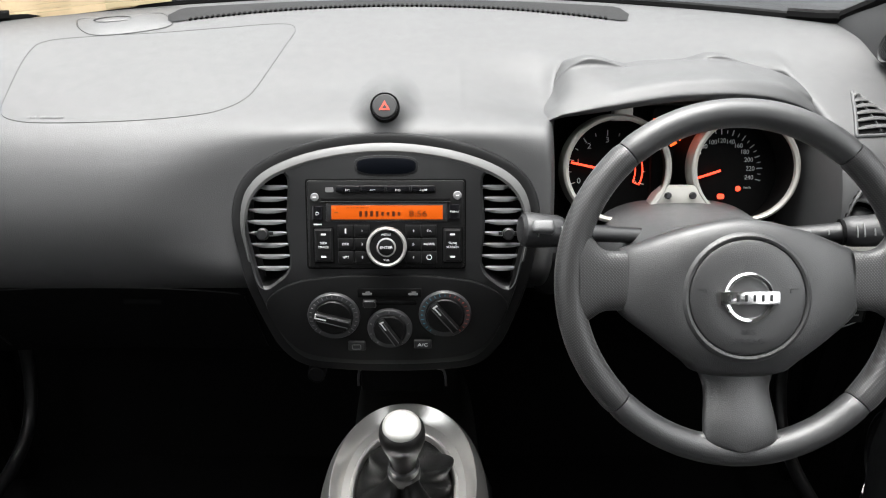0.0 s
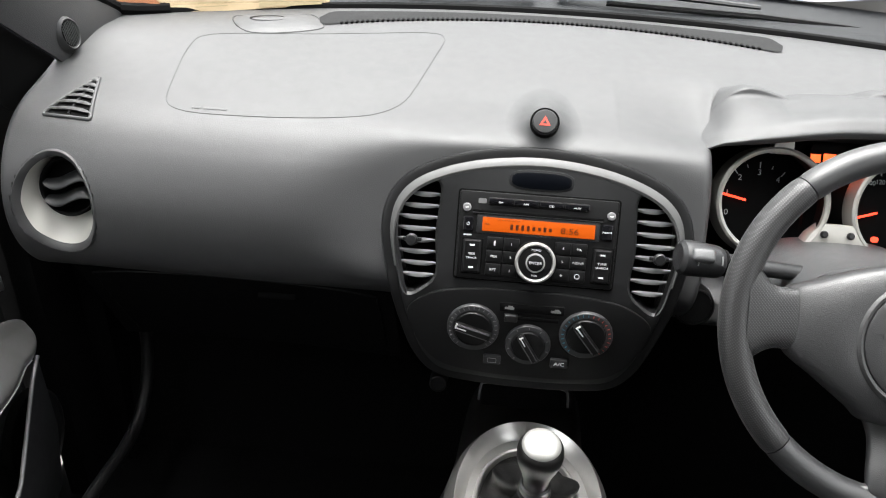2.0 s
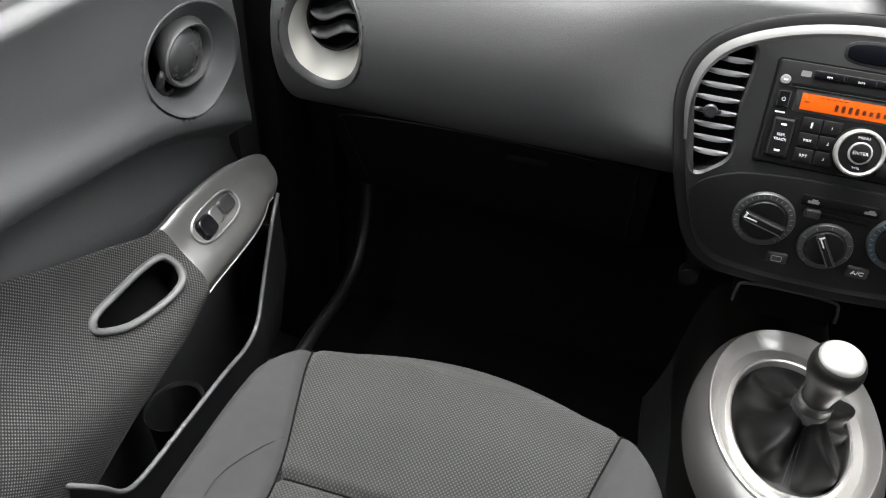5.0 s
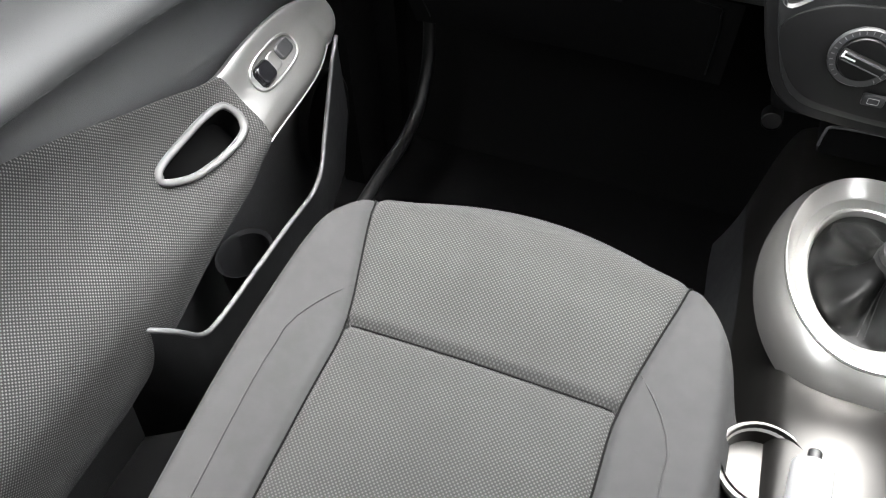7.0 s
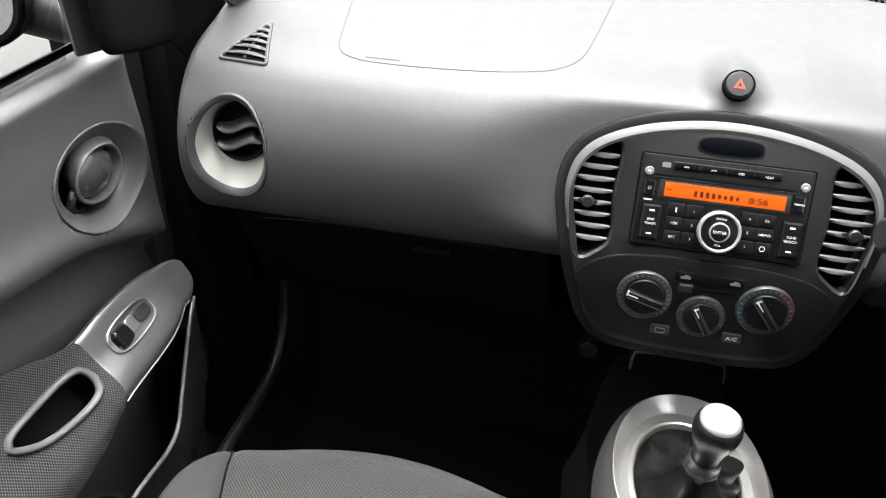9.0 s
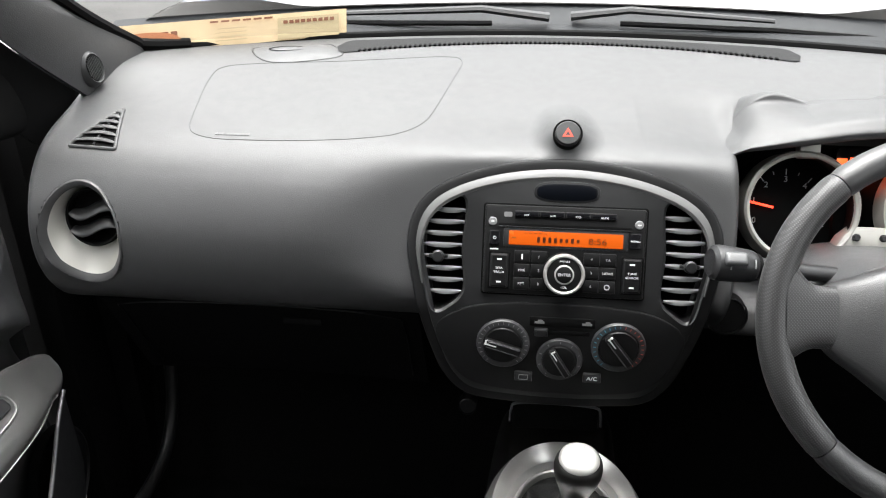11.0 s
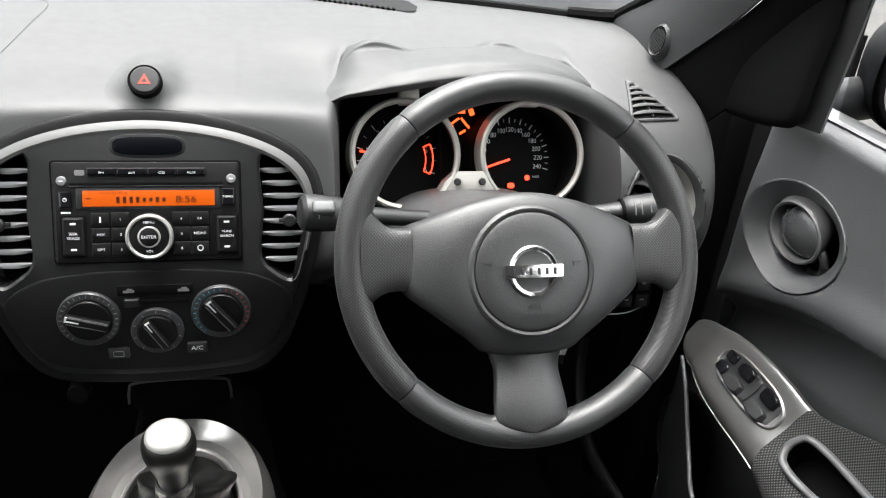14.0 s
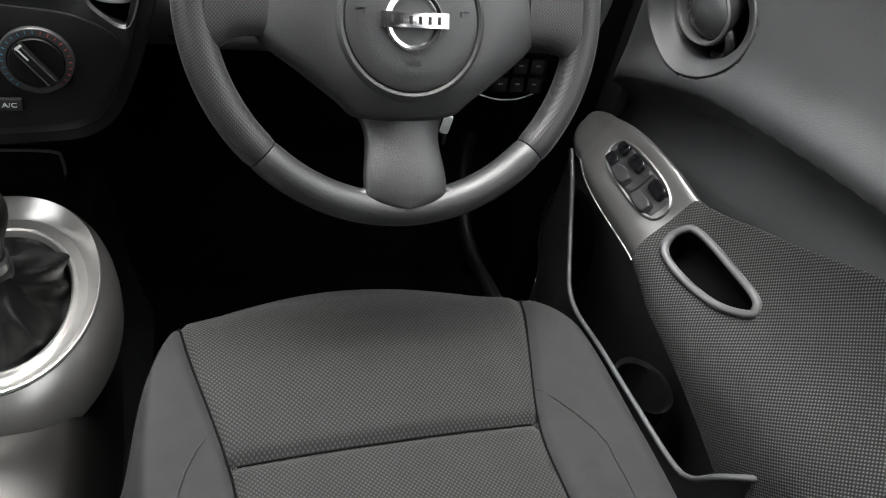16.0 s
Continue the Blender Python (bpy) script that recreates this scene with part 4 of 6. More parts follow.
tube(bm, [(0.474, 0.797, 0.520), (0.4745, 0.796, 0.506)], 0.0022, 8)
part("key_blade", bm, BEZEL, key)

# ---- instrument cluster ----
cl = thing("instrument_cluster", "twin round instrument cluster with satin silver rings", "instrument cluster", (0.40, 1.05, 0.60))
CM = Matrix.Translation((0.48, 1.050, 0.672)) @ pose(0, 0, 0, 65.5)
bm = bmesh.new()
plate(bm, rrect(0.42, 0.20, 0.05, -0.090, -0.01), -0.004, -0.03)
part("back_panel", moved(bm, CM), BLACK, cl)


def gauge(dx, rx, name):
    """A dial deep in a tube; dx: middle of the dial, rx: middle of the ring in front of it."""
    g = part(name, lathe(bmesh.new(), [(0.078, 0.0), (0, 0.0004)], CM @ Matrix.Translation((dx, 0, 0)), 64), DIAL, cl, "black dial with white figures")
    seg = 72

    def tiers(rows):
        bm = bmesh.new()
        rings = []
        for rr, k, h in rows:
            cx = dx + (rx - dx) * k
            rings.append([bm.verts.new(CM @ Vector((cx + rr * math.cos(2 * math.pi * i / seg), 0.003 * k + rr * math.sin(2 * math.pi * i / seg), h))) for i in range(seg)])
        for a, b in zip(rings, rings[1:]):
            for i in range(seg):
                bm.faces.new((a[i], a[(i + 1) % seg], b[(i + 1) % seg], b[i]))
        return bm

    part("dial_well", tiers(((0.078, 0, 0.0005), (0.0655, 0.9, 0.058), (0.0645, 1.0, 0.066))), DIAL, g)
    part("silver_ring", tiers(((0.0640, 1, 0.064), (0.0650, 1, 0.0685), (0.0685, 1, 0.0700), (0.0715, 1, 0.0680), (0.0725, 1, 0.058), (0.0735, 1, 0.030))), RINGS, g, "satin silver ring")
    return g


def on_dial(cx, r, deg, lift=0.0012, turn=0.0):
    a = radians(deg)
    return CM @ Matrix.Translation((cx + r * math.cos(a), r * math.sin(a), lift)) @ pose(0, 0, 0, 0, 0, turn)


SP, TA = -0.019, -0.179
speedo = gauge(SP, -0.0085, "speedometer")
tacho = gauge(TA, -0.178, "rev_counter")
for i in range(25):
    deg = 197 - i * 212 / 24
    big_tick = i % 2 == 0
    bm = bmesh.new()
    box(bm, (0.008 if big_tick else 0.0045, 0.0013 if big_tick else 0.0009, 0.0004), on_dial(SP, 0.0535, deg, turn=deg))
    part("tick", bm, WHITE, speedo)
    if big_tick and i >= 2:
        letters(str(i * 10), 0.0088, on_dial(SP, 0.0408, deg), WHITE, speedo, "figure", width=0.95)
letters("km/h", 0.005, on_dial(SP, 0.045, -33), WHITE, speedo, "figure")
for i in range(13):
    deg = 201 - i * 222 / 12
    big_tick = i % 2 == 0
    bm = bmesh.new()
    box(bm, (0.008 if big_tick else 0.0045, 0.0013 if big_tick else 0.0009, 0.0004), on_dial(TA, 0.0520, deg, turn=deg))
    part("tick", bm, WHITE, tacho)
    if big_tick:
        letters(str(i // 2), 0.0110, on_dial(TA, 0.0420, deg), WHITE, tacho, "figure")
bm = bmesh.new()
tube(bm, [on_dial(TA, 0.0500, d) @ Vector() for d in range(-24, 26, 4)], 0.0011, 6)
tube(bm, [on_dial(TA, 0.0400, d) @ Vector() for d in range(-24, 26, 4)], 0.0009, 6)
for d in (-24, 24):
    tube(bm, [on_dial(TA, r, d) @ Vector() for r in (0.0400, 0.0500)], 0.0009, 6)
part("red_zone", bm, RED, tacho, "glowing red rev limit band")
for cx, deg, r0, r1, g in ((SP, 198, 0.002, 0.052, speedo), (TA, 168, 0.016, 0.052, tacho)):
    bm = bmesh.new()
    box(bm, (r1 - r0, 0.0032, 0.0012), on_dial(cx, (r0 + r1) / 2, deg, 0.006, deg), 0.0004)
    part("needle", bm, RED, g, "glowing red needle")
for x, y, w in ((SP + 0.001, -0.037, 0.010), (SP + 0.025, -0.026, 0.007)):
    bm = bmesh.new()
    plate(bm, rrect(w, 0.0075, 0.003, x, y), 0.0014, 0.0006)
    part("warning_light", moved(bm, CM), RED, speedo, "lit red warning light")
# centre display between the dials, with lit orange segments
bm = bmesh.new()
plate(bm, rrect(0.050, 0.13, 0.008, -0.0945, 0.02), 0.012, 0.0)
part("centre_display", moved(bm, CM), DIAL, cl, "dark display with lit orange segments")
for x, y, w, h_, r in ((-0.112, 0.066, 0.013, 0.011, 0), (-0.094, 0.067, 0.016, 0.012, 0), (-0.077, 0.063, 0.007, 0.009, 20), (-0.101, 0.050, 0.016, 0.003, 35),
                       (-0.086, 0.048, 0.018, 0.0032, -50), (-0.106, 0.042, 0.008, 0.006, 0), (-0.090, 0.036, 0.010, 0.0032, 30)):
    bm = bmesh.new()
    box(bm, (w, h_, 0.0006), CM @ pose(x, y, 0.0125, 0, 0, r))
    part("lit_segment", bm, ORANGE, cl)
# silver bridge with two small reset pins below the display, and the upper brackets
bm = bmesh.new()
BR = [(-0.142, -0.056), (-0.126, -0.030), (-0.113, -0.019), (-0.077, -0.019), (-0.064, -0.030), (-0.052, -0.056)]
plate(bm, BR[::-1], 0.069, 0.040, 0.002)
part("bridge", moved(bm, CM), RINGS, cl, "satin silver bridge between the dials")
for x in (-0.1115, -0.0785):
    part("reset_pin", lathe(bmesh.new(), [(0.0048, 0), (0.0048, 0.003), (0.0032, 0.006), (0, 0.0062)], CM @ Matrix.Translation((x, -0.0325, 0.069)), 20), DARK, cl)
for cx in (-0.172, -0.010):
    bm = bmesh.new()
    box(bm, (0.025, 0.030, 0.020), CM @ Matrix.Translation((cx, 0.081, 0.058)), 0.002)
    part("bracket", bm, RINGS, cl, "satin silver bracket under the visor")


# visor over the cluster: a lip in front, a ledge, and two humps with steep fronts behind it
LEDGE = [(0.166, 0.756), (0.190, 0.762), (0.211, 0.771), (0.225, 0.791), (0.243, 0.808), (0.270, 0.813), (0.300, 0.811), (0.327, 0.806), (0.357, 0.803), (0.390, 0.804), (0.424, 0.812),
         (0.450, 0.815), (0.476, 0.815), (0.510, 0.809), (0.548, 0.794), (0.580, 0.777), (0.604, 0.758)]
CREST = [(0.166, 0.756), (0.190, 0.762), (0.211, 0.776), (0.225, 0.801), (0.243, 0.818), (0.262, 0.8245), (0.281, 0.823), (0.300, 0.817), (0.328, 0.805), (0.357, 0.798), (0.388, 0.800),
         (0.403, 0.812), (0.417, 0.821), (0.431, 0.826), (0.449, 0.825), (0.480, 0.812), (0.510, 0.803), (0.548, 0.790), (0.580, 0.774), (0.604, 0.755)]


def along(pts, x):
    """Height at x of a smooth curve through (x, z) points."""
    i = max(0, min(len(pts) - 2, sum(1 for q in pts if q[0] <= x) - 1))
    (a, za), (b, zb) = pts[i], pts[i + 1]
    a0, b0 = pts[max(0, i - 1)], pts[min(len(pts) - 1, i + 2)]
    h = b - a
    t = min(1.0, max(0.0, (x - a) / h))
    ma, mb = h * (zb - a0[1]) / (b - a0[0]), h * (b0[1] - za) / (b0[0] - a)
    return (2 * t ** 3 - 3 * t * t + 1) * za + (t ** 3 - 2 * t * t + t) * ma + (3 * t * t - 2 * t ** 3) * zb + (t ** 3 - t * t) * mb


LIP_Z = [(0.166, 0.772), (0.190, 0.774), (0.227, 0.778), (0.283, 0.786), (0.353, 0.797), (0.400, 0.800), (0.438, 0.801), (0.490, 0.796), (0.535, 0.784), (0.568, 0.768), (0.602, 0.750)]


def pad_z(x, y):
    """Height of the plain dashboard top, as it runs on under the visor."""
    pts = PROFILE[:6]
    for (y1, z1), (y0, z0) in zip(pts, pts[1:]):
        if y0 <= y <= y1:
            z = z0 + (z1 - z0) * (y - y0) / (y1 - y0)
            return z - 0.011 * smooth01(0.080, 0.205, x) * smooth01(0.955, 1.03, y) * (1 - smooth01(1.08, 1.17, y)) * (x < 0.26)
    return pts[0][1]


def visor_pt(u, v):
    """A scarf-like lip over the dials: it rises out of the pad at both ends; behind its ledge stand two low humps with steep fronts."""
    x = 0.166 + 0.436 * u
    e = (x - 0.384) / 0.218
    y0 = 0.984 + (0.016 if e < 0 else 0.050) * abs(e) ** 2.6
    z0 = along(LIP_Z, x) - 0.40 * (y0 - 0.99)
    band = (0.0165 - 0.010 * abs(e) ** 2) * (0.12 + 0.88 * smooth01(0.170, 0.280, x))
    zl = max(z0 + band + 0.002, along(LEDGE, x))
    zc = max(zl + 0.85 * (along(CREST, x) - zl) * smooth01(0.212, 0.275, x), zl - 0.006)
    pts = [(y0 + 0.085, z0 - 0.004), (y0 + 0.012, z0 - 0.0005), (y0 + 0.002, z0), (y0 - 0.003, z0 + band * 0.30), (y0 + 0.004, z0 + band * 0.70),
           (y0 + 0.018, z0 + band + 0.002), (1.036, zl * 0.62 + (z0 + band) * 0.38), (1.076, zl), (1.083, zc), (1.108, max(zc - 0.003, pad_z(x, 1.106) - 0.001)), (1.150, 0.8062), (1.19, 0.8105)]
    w = smooth01(0.166, 0.228, x) * smooth01(0.602, 0.548, x)
    pts = [(y, pad_z(x, y) - 0.010 * (1 - w) - (0.004 if i < 3 or i > 9 else 0.0) + (z - pad_z(x, y)) * w) for i, (y, z) in enumerate(pts)]
    q = VISOR_AT(pts, v)
    return Vector((x, q[0], q[1]))


def VISOR_AT(pts, v):
    w = v * (len(pts) - 1)
    j = min(int(w), len(pts) - 2)
    f = w - j
    b, c = np.array(pts[j]), np.array(pts[j + 1])
    a = np.array(pts[j - 1]) if j else 2 * b - c
    d = np.array(pts[j + 2]) if j + 2 < len(pts) else 2 * c - b
    m0, m1 = 0.4 * (c - a), 0.4 * (d - b)
    return (2 * f ** 3 - 3 * f * f + 1) * b + (f ** 3 - 2 * f * f + f) * m0 + (3 * f * f - 2 * f ** 3) * c + (f ** 3 - f * f) * m1


vis = sheet(visor_pt, 160, 100)
for _ in range(5):
    bmesh.ops.smooth_vert(vis, verts=[v for v in vis.verts if not v.is_boundary and (v.co.y > 1.0 or _ == 0)], factor=0.5, use_axis_x=True, use_axis_y=True, use_axis_z=True)
part("cluster_visor", vis, DASH, dash, "curved visor over the instruments")


# ---- doors ----
def curve_at(pts, y):
    """Height of a smooth curve given by (y, z) points that run towards smaller y."""
    pts = sorted(pts)
    if y <= pts[0][0]:
        return pts[0][1]
    if y >= pts[-1][0]:
        return pts[-1][1]
    for (a, za), (b, zb) in zip(pts, pts[1:]):
        if a <= y <= b:
            t = (y - a) / (b - a)
            i = pts.index((a, za))
            ma = (zb - pts[i - 1][1]) / (b - pts[i - 1][0]) if i else (zb - za) / (b - a)
            j = i + 2
            mb = (pts[j][1] - za) / (pts[j][0] - a) if j < len(pts) else (zb - za) / (b - a)
            h = b - a
            return (2 * t ** 3 - 3 * t * t + 1) * za + (t ** 3 - 2 * t * t + t) * h * ma + (-2 * t ** 3 + 3 * t * t) * zb + (t ** 3 - t * t) * h * mb


RIDGE = [(1.06, 0.425), (0.99, 0.470), (0.887, 0.528), (0.75, 0.581), (0.635, 0.603), (0.51, 0.620), (0.36, 0.632), (-0.2, 0.64)]
BOWL_C, BOWL_T = (0.830, 0.644), radians(-6)
BOWL_A, BOWL_B = 0.097, 0.065


def bowl(y, z):
    dy, dz = y - BOWL_C[0], z - BOWL_C[1]
    c, s = math.cos(BOWL_T), math.sin(BOWL_T)
    return math.hypot((c * dy + s * dz) / BOWL_A, (-s * dy + c * dz) / BOWL_B)


def door_skin(y, z):
    """How far out from the middle of the car the door's inner skin lies."""
    x = 0.765 + 0.030 * smooth01(0.765, 0.797, z) ** 2 + 0.012 * smooth01(0.62, 0.76, z)
    r = curve_at(RIDGE, y)
    below = min(1.0, max(0.0, (r - z) / 0.030)) ** 0.8
    x += 0.040 * below - 0.022 * smooth01(r - 0.035, r - 0.11, z)
    x -= 0.012 * math.exp(-((z - r - 0.012) / 0.03) ** 2) * smooth01(1.05, 0.8, y)
    b = bowl(y, z)
    x += 0.055 * smooth01(1.0, 0.94, b)
    # the front end rounds away into the gap beside the dashboard
    x += 0.150 * smooth01(0.900, 1.075, y) ** 1.7
    return x


ARM_TOP = [(0.948, 0.420), (0.938, 0.440), (0.912, 0.461), (0.862, 0.481), (0.80, 0.490), (0.74, 0.491), (0.676, 0.488), (0.57, 0.522), (0.465, 0.566), (0.35, 0.602), (0.20, 0.62), (-0.2, 0.63)]
ARM_LOW = [(0.948, 0.406), (0.93, 0.408), (0.90, 0.412), (0.87, 0.415), (0.835, 0.414), (0.773, 0.410), (0.68, 0.403), (0.62, 0.380), (0.47, 0.366), (0.35, 0.368), (-0.2, 0.37)]
PULL = [(0.673, 0.445), (0.670, 0.459), (0.656, 0.467), (0.605, 0.468), (0.552, 0.471), (0.536, 0.467), (0.538, 0.456), (0.572, 0.438), (0.622, 0.429), (0.659, 0.433)]


def arm_section(y, v):
    """Across the armrest: v 0 at the door skin, 1 underneath. Returns x, z."""
    yt, y = y, min(y, 0.885)
    top, low = curve_at(ARM_TOP, y), curve_at(ARM_LOW, y)
    tip = smooth01(0.76, 0.935, y)
    xo, xi = 0.757 + 0.016 * smooth01(0.70, 0.60, y), 0.698 + 0.032 * tip ** 2.2
    rear = smooth01(0.62, 0.35, y)
    pts = [(xo + 0.006, top - 0.006), (xo - 0.006, top - 0.002), ((xo + xi) / 2 + 0.004, (top + low) / 2 + 0.008 + 0.012 * rear), (xi + 0.007, low + 0.25 * (top - low)),
           (xi, low), (xi + 0.012, low - 0.020 - 0.05 * rear), (xi + 0.05, low - 0.040 - 0.10 * rear)]
    if yt > y:
        # the nose is rounded off
        t = min(1.0, (yt - y) / 0.0635)
        k = math.sqrt(max(0.0004, 1 - t * t))
        cx, cz = (xo + xi) / 2 + 0.012, (top + low) / 2 - 0.010 * t
        pts = [(cx + (px - cx) * k, cz + (pz - cz - 0.010 * t) * k) for px, pz in pts]
    u = v * (len(pts) - 1)
    j = min(int(u), len(pts) - 2)
    f = u - j
    b, c = np.array(pts[j]), np.array(pts[j + 1])
    a = np.array(pts[j - 1]) if j else 2 * b - c
    d = np.array(pts[j + 2]) if j + 2 < len(pts) else 2 * c - b
    return 0.5 * (2 * b + (c - a) * f + (2 * a - 5 * b + 4 * c - d) * f * f + (3 * b - a - 3 * c + d) * f ** 3)


PULL_LOOP = [tuple(p) for p in spline(PULL, 60, closed=True)]


def arm_at(y, z):
    """The place on the armrest's top at y whose height is z, as x."""
    a, b = 0.10, 0.66
    for _ in range(24):
        m = (a + b) / 2
        if arm_section(y, m)[1] > z:
            a = m
        else:
            b = m
    return arm_section(y, a)[0]


def build_door(s):
    side = "driver's" if s > 0 else "passenger's"
    door = thing("door_1" if s < 0 else "door_2", f"dark grey {side} door trim with cloth armrest", "car door", (s * 0.78, 0.6, 0.1), "front doors", "structure")

    def fl(bm):
        if s > 0:
            bmesh.ops.reverse_faces(bm, faces=bm.faces[:])
        bmesh.ops.recalc_face_normals(bm, faces=bm.faces[:])
        return bm

    def trim(u, v):
        y = 1.075 - 1.30 * u
        z = 0.10 + 0.697 * v
        return Vector((s * door_skin(y, z), y, z))

    bm = bmesh.new()
    # finer steps towards the front, where the handle lies
    grid(bm, lambda u, v: trim(u ** 1.25, v), 260, 190)
    part("trim_panel", bm, TRIM, door)
    bm = sheet(lambda u, v: Vector((s * (0.792 + 0.012 * math.sin(math.pi * v)), 1.0 - 1.25 * u, 0.795 + 0.010 * v)), 30, 6)
    part("window_seal", bm, BLACK, door, "black rubber window seal").location.z -= 0.006 + 0.011 * s

    # armrest: painted switch panel in front, cloth behind, one sloping form
    def front(u, v):
        y = 0.948 - (0.948 - 0.683) * u ** 1.4
        x, z = arm_section(y, v * 0.72)
        return Vector((s * x, y + (0.018 * (v - 0.2) if u > 0.98 else 0.0), z))

    part("switch_panel", sheet(front, 50, 34), STRIP, door, "grey metallic switch panel")
    bm = bmesh.new()

    def under(u, v):
        y = 0.948 - (0.948 - 0.683) * u ** 1.4
        x, z = arm_section(y, 0.72 + 0.28 * v)
        return Vector((s * (x + 0.002), y, z))

    grid(bm, under, 30, 10)
    part("armrest_underside", bm, DARK, door)
    bm = bmesh.new()
    edge = []
    for k in range(30):
        y = 0.900 - 0.210 * k / 29
        x, z = arm_section(y, 0.715)
        edge.append((s * (x - 0.0008), y, z))
    tube(bm, edge, 0.0011, 8)
    part("bright_edge", bm, SILVER, door, "thin bright edge along the armrest")

    # cloth armrest with the pull cup cut out of it
    nu, nv = 150, 70
    bm = bmesh.new()
    vs = []
    for i in range(nu):
        y = 0.681 - 0.80 * (i / (nu - 1)) ** 1.2
        row = []
        for j in range(nv):
            x, z = arm_section(y, j / (nv - 1))
            yy = y + 0.012 * math.sin(math.pi * min(1, j / (nv - 1) / 0.72)) * max(0, 1 - i / 8)
            row.append(bm.verts.new((s * (x - 0.0025), yy, z)))
        vs.append(row)
    hole = [tuple(p) for p in offset(PULL_LOOP, 0.0)]
    for i in range(nu - 1):
        for j in range(nv - 1):
            q = (vs[i][j], vs[i + 1][j], vs[i + 1][j + 1], vs[i][j + 1])
            c = sum((v.co for v in q), Vector()) / 4
            if 0.12 < j / nv < 0.66 and in_loop((c.y, c.z), hole):
                continue
            bm.faces.new(q)
    part("armrest", fl(bm), DOOR_CLOTH, door, "dotted grey cloth armrest")
    ring = [Vector((s * (arm_at(y, z) - 0.0035), y, z)) for y, z in PULL_LOOP]
    pull = part("pull_cup", tube(bmesh.new(), ring, 0.0052, 12, closed=True, flat=0.8), CUP_FRAME, door, "satin grey plastic pull cup frame")
    bm = bmesh.new()
    deep = []
    for d, k in ((0.0, 1.0), (0.012, 0.97), (0.035, 0.92)):
        deep.append([bm.verts.new((p.x + s * d * 0.55, BOWL_P[0] + (p.y - BOWL_P[0]) * k, BOWL_P[1] + (p.z - BOWL_P[1]) * k - d * 0.85)) for p in ring])
    for a, b in zip(deep, deep[1:]):
        for i in range(len(a)):
            bm.faces.new((a[i], a[(i + 1) % len(a)], b[(i + 1) % len(b)], b[i]))
    bm.faces.new(deep[-1])
    part("cup_well", bm, BLACK, pull)

    # switches on the panel
    def pad(y0, v0, ly, lv, lift, mat, name, corner=0.35, n=18, label=""):
        def fn(u, v):
            p, q = 2 * u - 1, 2 * v - 1
            yy, vv = y0 - ly * p / 2, v0 + lv * q / 2
            x, z = arm_section(yy, vv)
            e = (p ** 4 + q ** 4) ** 0.25
            h = lift * (1 - smooth01(0.75, 1.0, e)) - 0.002 * smooth01(0.9, 1.0, e)
            return Vector((s * (x - 0.0012 - 0.70 * h), yy, z + 0.70 * h))
        return part(name, sheet(fn, n, n), mat, door, label)

    def loop_on(y0, v0, ly, lv, power=3.0, n=48):
        pts = []
        for y, v in oval(ly / 2, lv / 2, y0, v0, n, power=power):
            x, z = arm_section(y, v)
            pts.append(Vector((s * (x - 0.001), y, z + 0.001)))
        return pts

    if s < 0:
        frame_pts = loop_on(0.772, 0.345, 0.100, 0.165)
        part("switch_frame", tube(bmesh.new(), frame_pts, 0.0018, 8, closed=True), STRIP, door)
        pad(0.799, 0.335, 0.034, 0.095, 0.003, DARK, "lock_switch")
        pad(0.772, 0.34, 0.020, 0.10, 0.001, STRIP, "switch_bridge")
        pad(0.747, 0.345, 0.034, 0.120, 0.006, GLOSS, "window_switch")
    else:
        frame_pts = loop_on(0.775, 0.345, 0.140, 0.190)
        part("switch_frame", tube(bmesh.new(), frame_pts, 0.0021, 8, closed=True), STRIP, door, "grey metallic frame round the switches")
        pad(0.775, 0.345, 0.130, 0.170, 0.0006, DARK, "switch_base")
        for v0 in (0.30, 0.385):
            pad(0.826, v0, 0.026, 0.075, 0.004, GLOSS, "lock_switch")
        pad(0.790, 0.395, 0.036, 0.080, 0.007, DARK, "window_switch")
        pad(0.790, 0.300, 0.034, 0.080, 0.005, GLOSS, "window_switch")
        pad(0.764, 0.345, 0.012, 0.165, 0.0025, DARK, "switch_bridge")
        pad(0.737, 0.395, 0.036, 0.080, 0.007, DARK, "window_switch")
        pad(0.737, 0.300, 0.034, 0.080, 0.005, GLOSS, "window_switch")

    # oval inner handle in its dished recess
    def bowl_pt(t, k, depth, dy=0.0, dz=0.0):
        c, sn = math.cos(BOWL_T), math.sin(BOWL_T)
        p, q = BOWL_A * k * math.cos(t), BOWL_B * k * math.sin(t)
        y, z = BOWL_C[0] + dy + c * p - sn * q, BOWL_C[1] + dz + sn * p + c * q
        return Vector((s * (edge_x(y, z) + depth), y, z))

    def edge_x(y, z):
        x = 0.765 + 0.012 * smooth01(0.62, 0.76, z)
        r = curve_at(RIDGE, y)
        return x - 0.012 * math.exp(-((z - r - 0.012) / 0.03) ** 2) * smooth01(1.05, 0.8, y)

    dish_rows = [(1.045, 0.0025), (1.025, -0.0012), (1.00, -0.0012), (0.96, 0.0016), (0.86, 0.0075), (0.74, 0.0140), (0.70, 0.0180), (0.682, 0.029), (0.67, 0.045)]
    bm = bmesh.new()
    grid(bm, lambda u, v: bowl_pt(2 * math.pi * u, *dish_rows[int(round(v * 8))], 0.004 * (1 - v), 0.002 * (1 - v)), 72, 9, close_u=True)
    hnd = part("handle_dish", fl(bm), TRIM, door, "smooth grey dish round the handle")
    bm = bmesh.new()
    grid(bm, lambda u, v: bowl_pt(2 * math.pi * u, 0.676 * v + 0.001, 0.044), 48, 5, close_u=True)
    part("dish_floor", bm, BLACK, hnd)
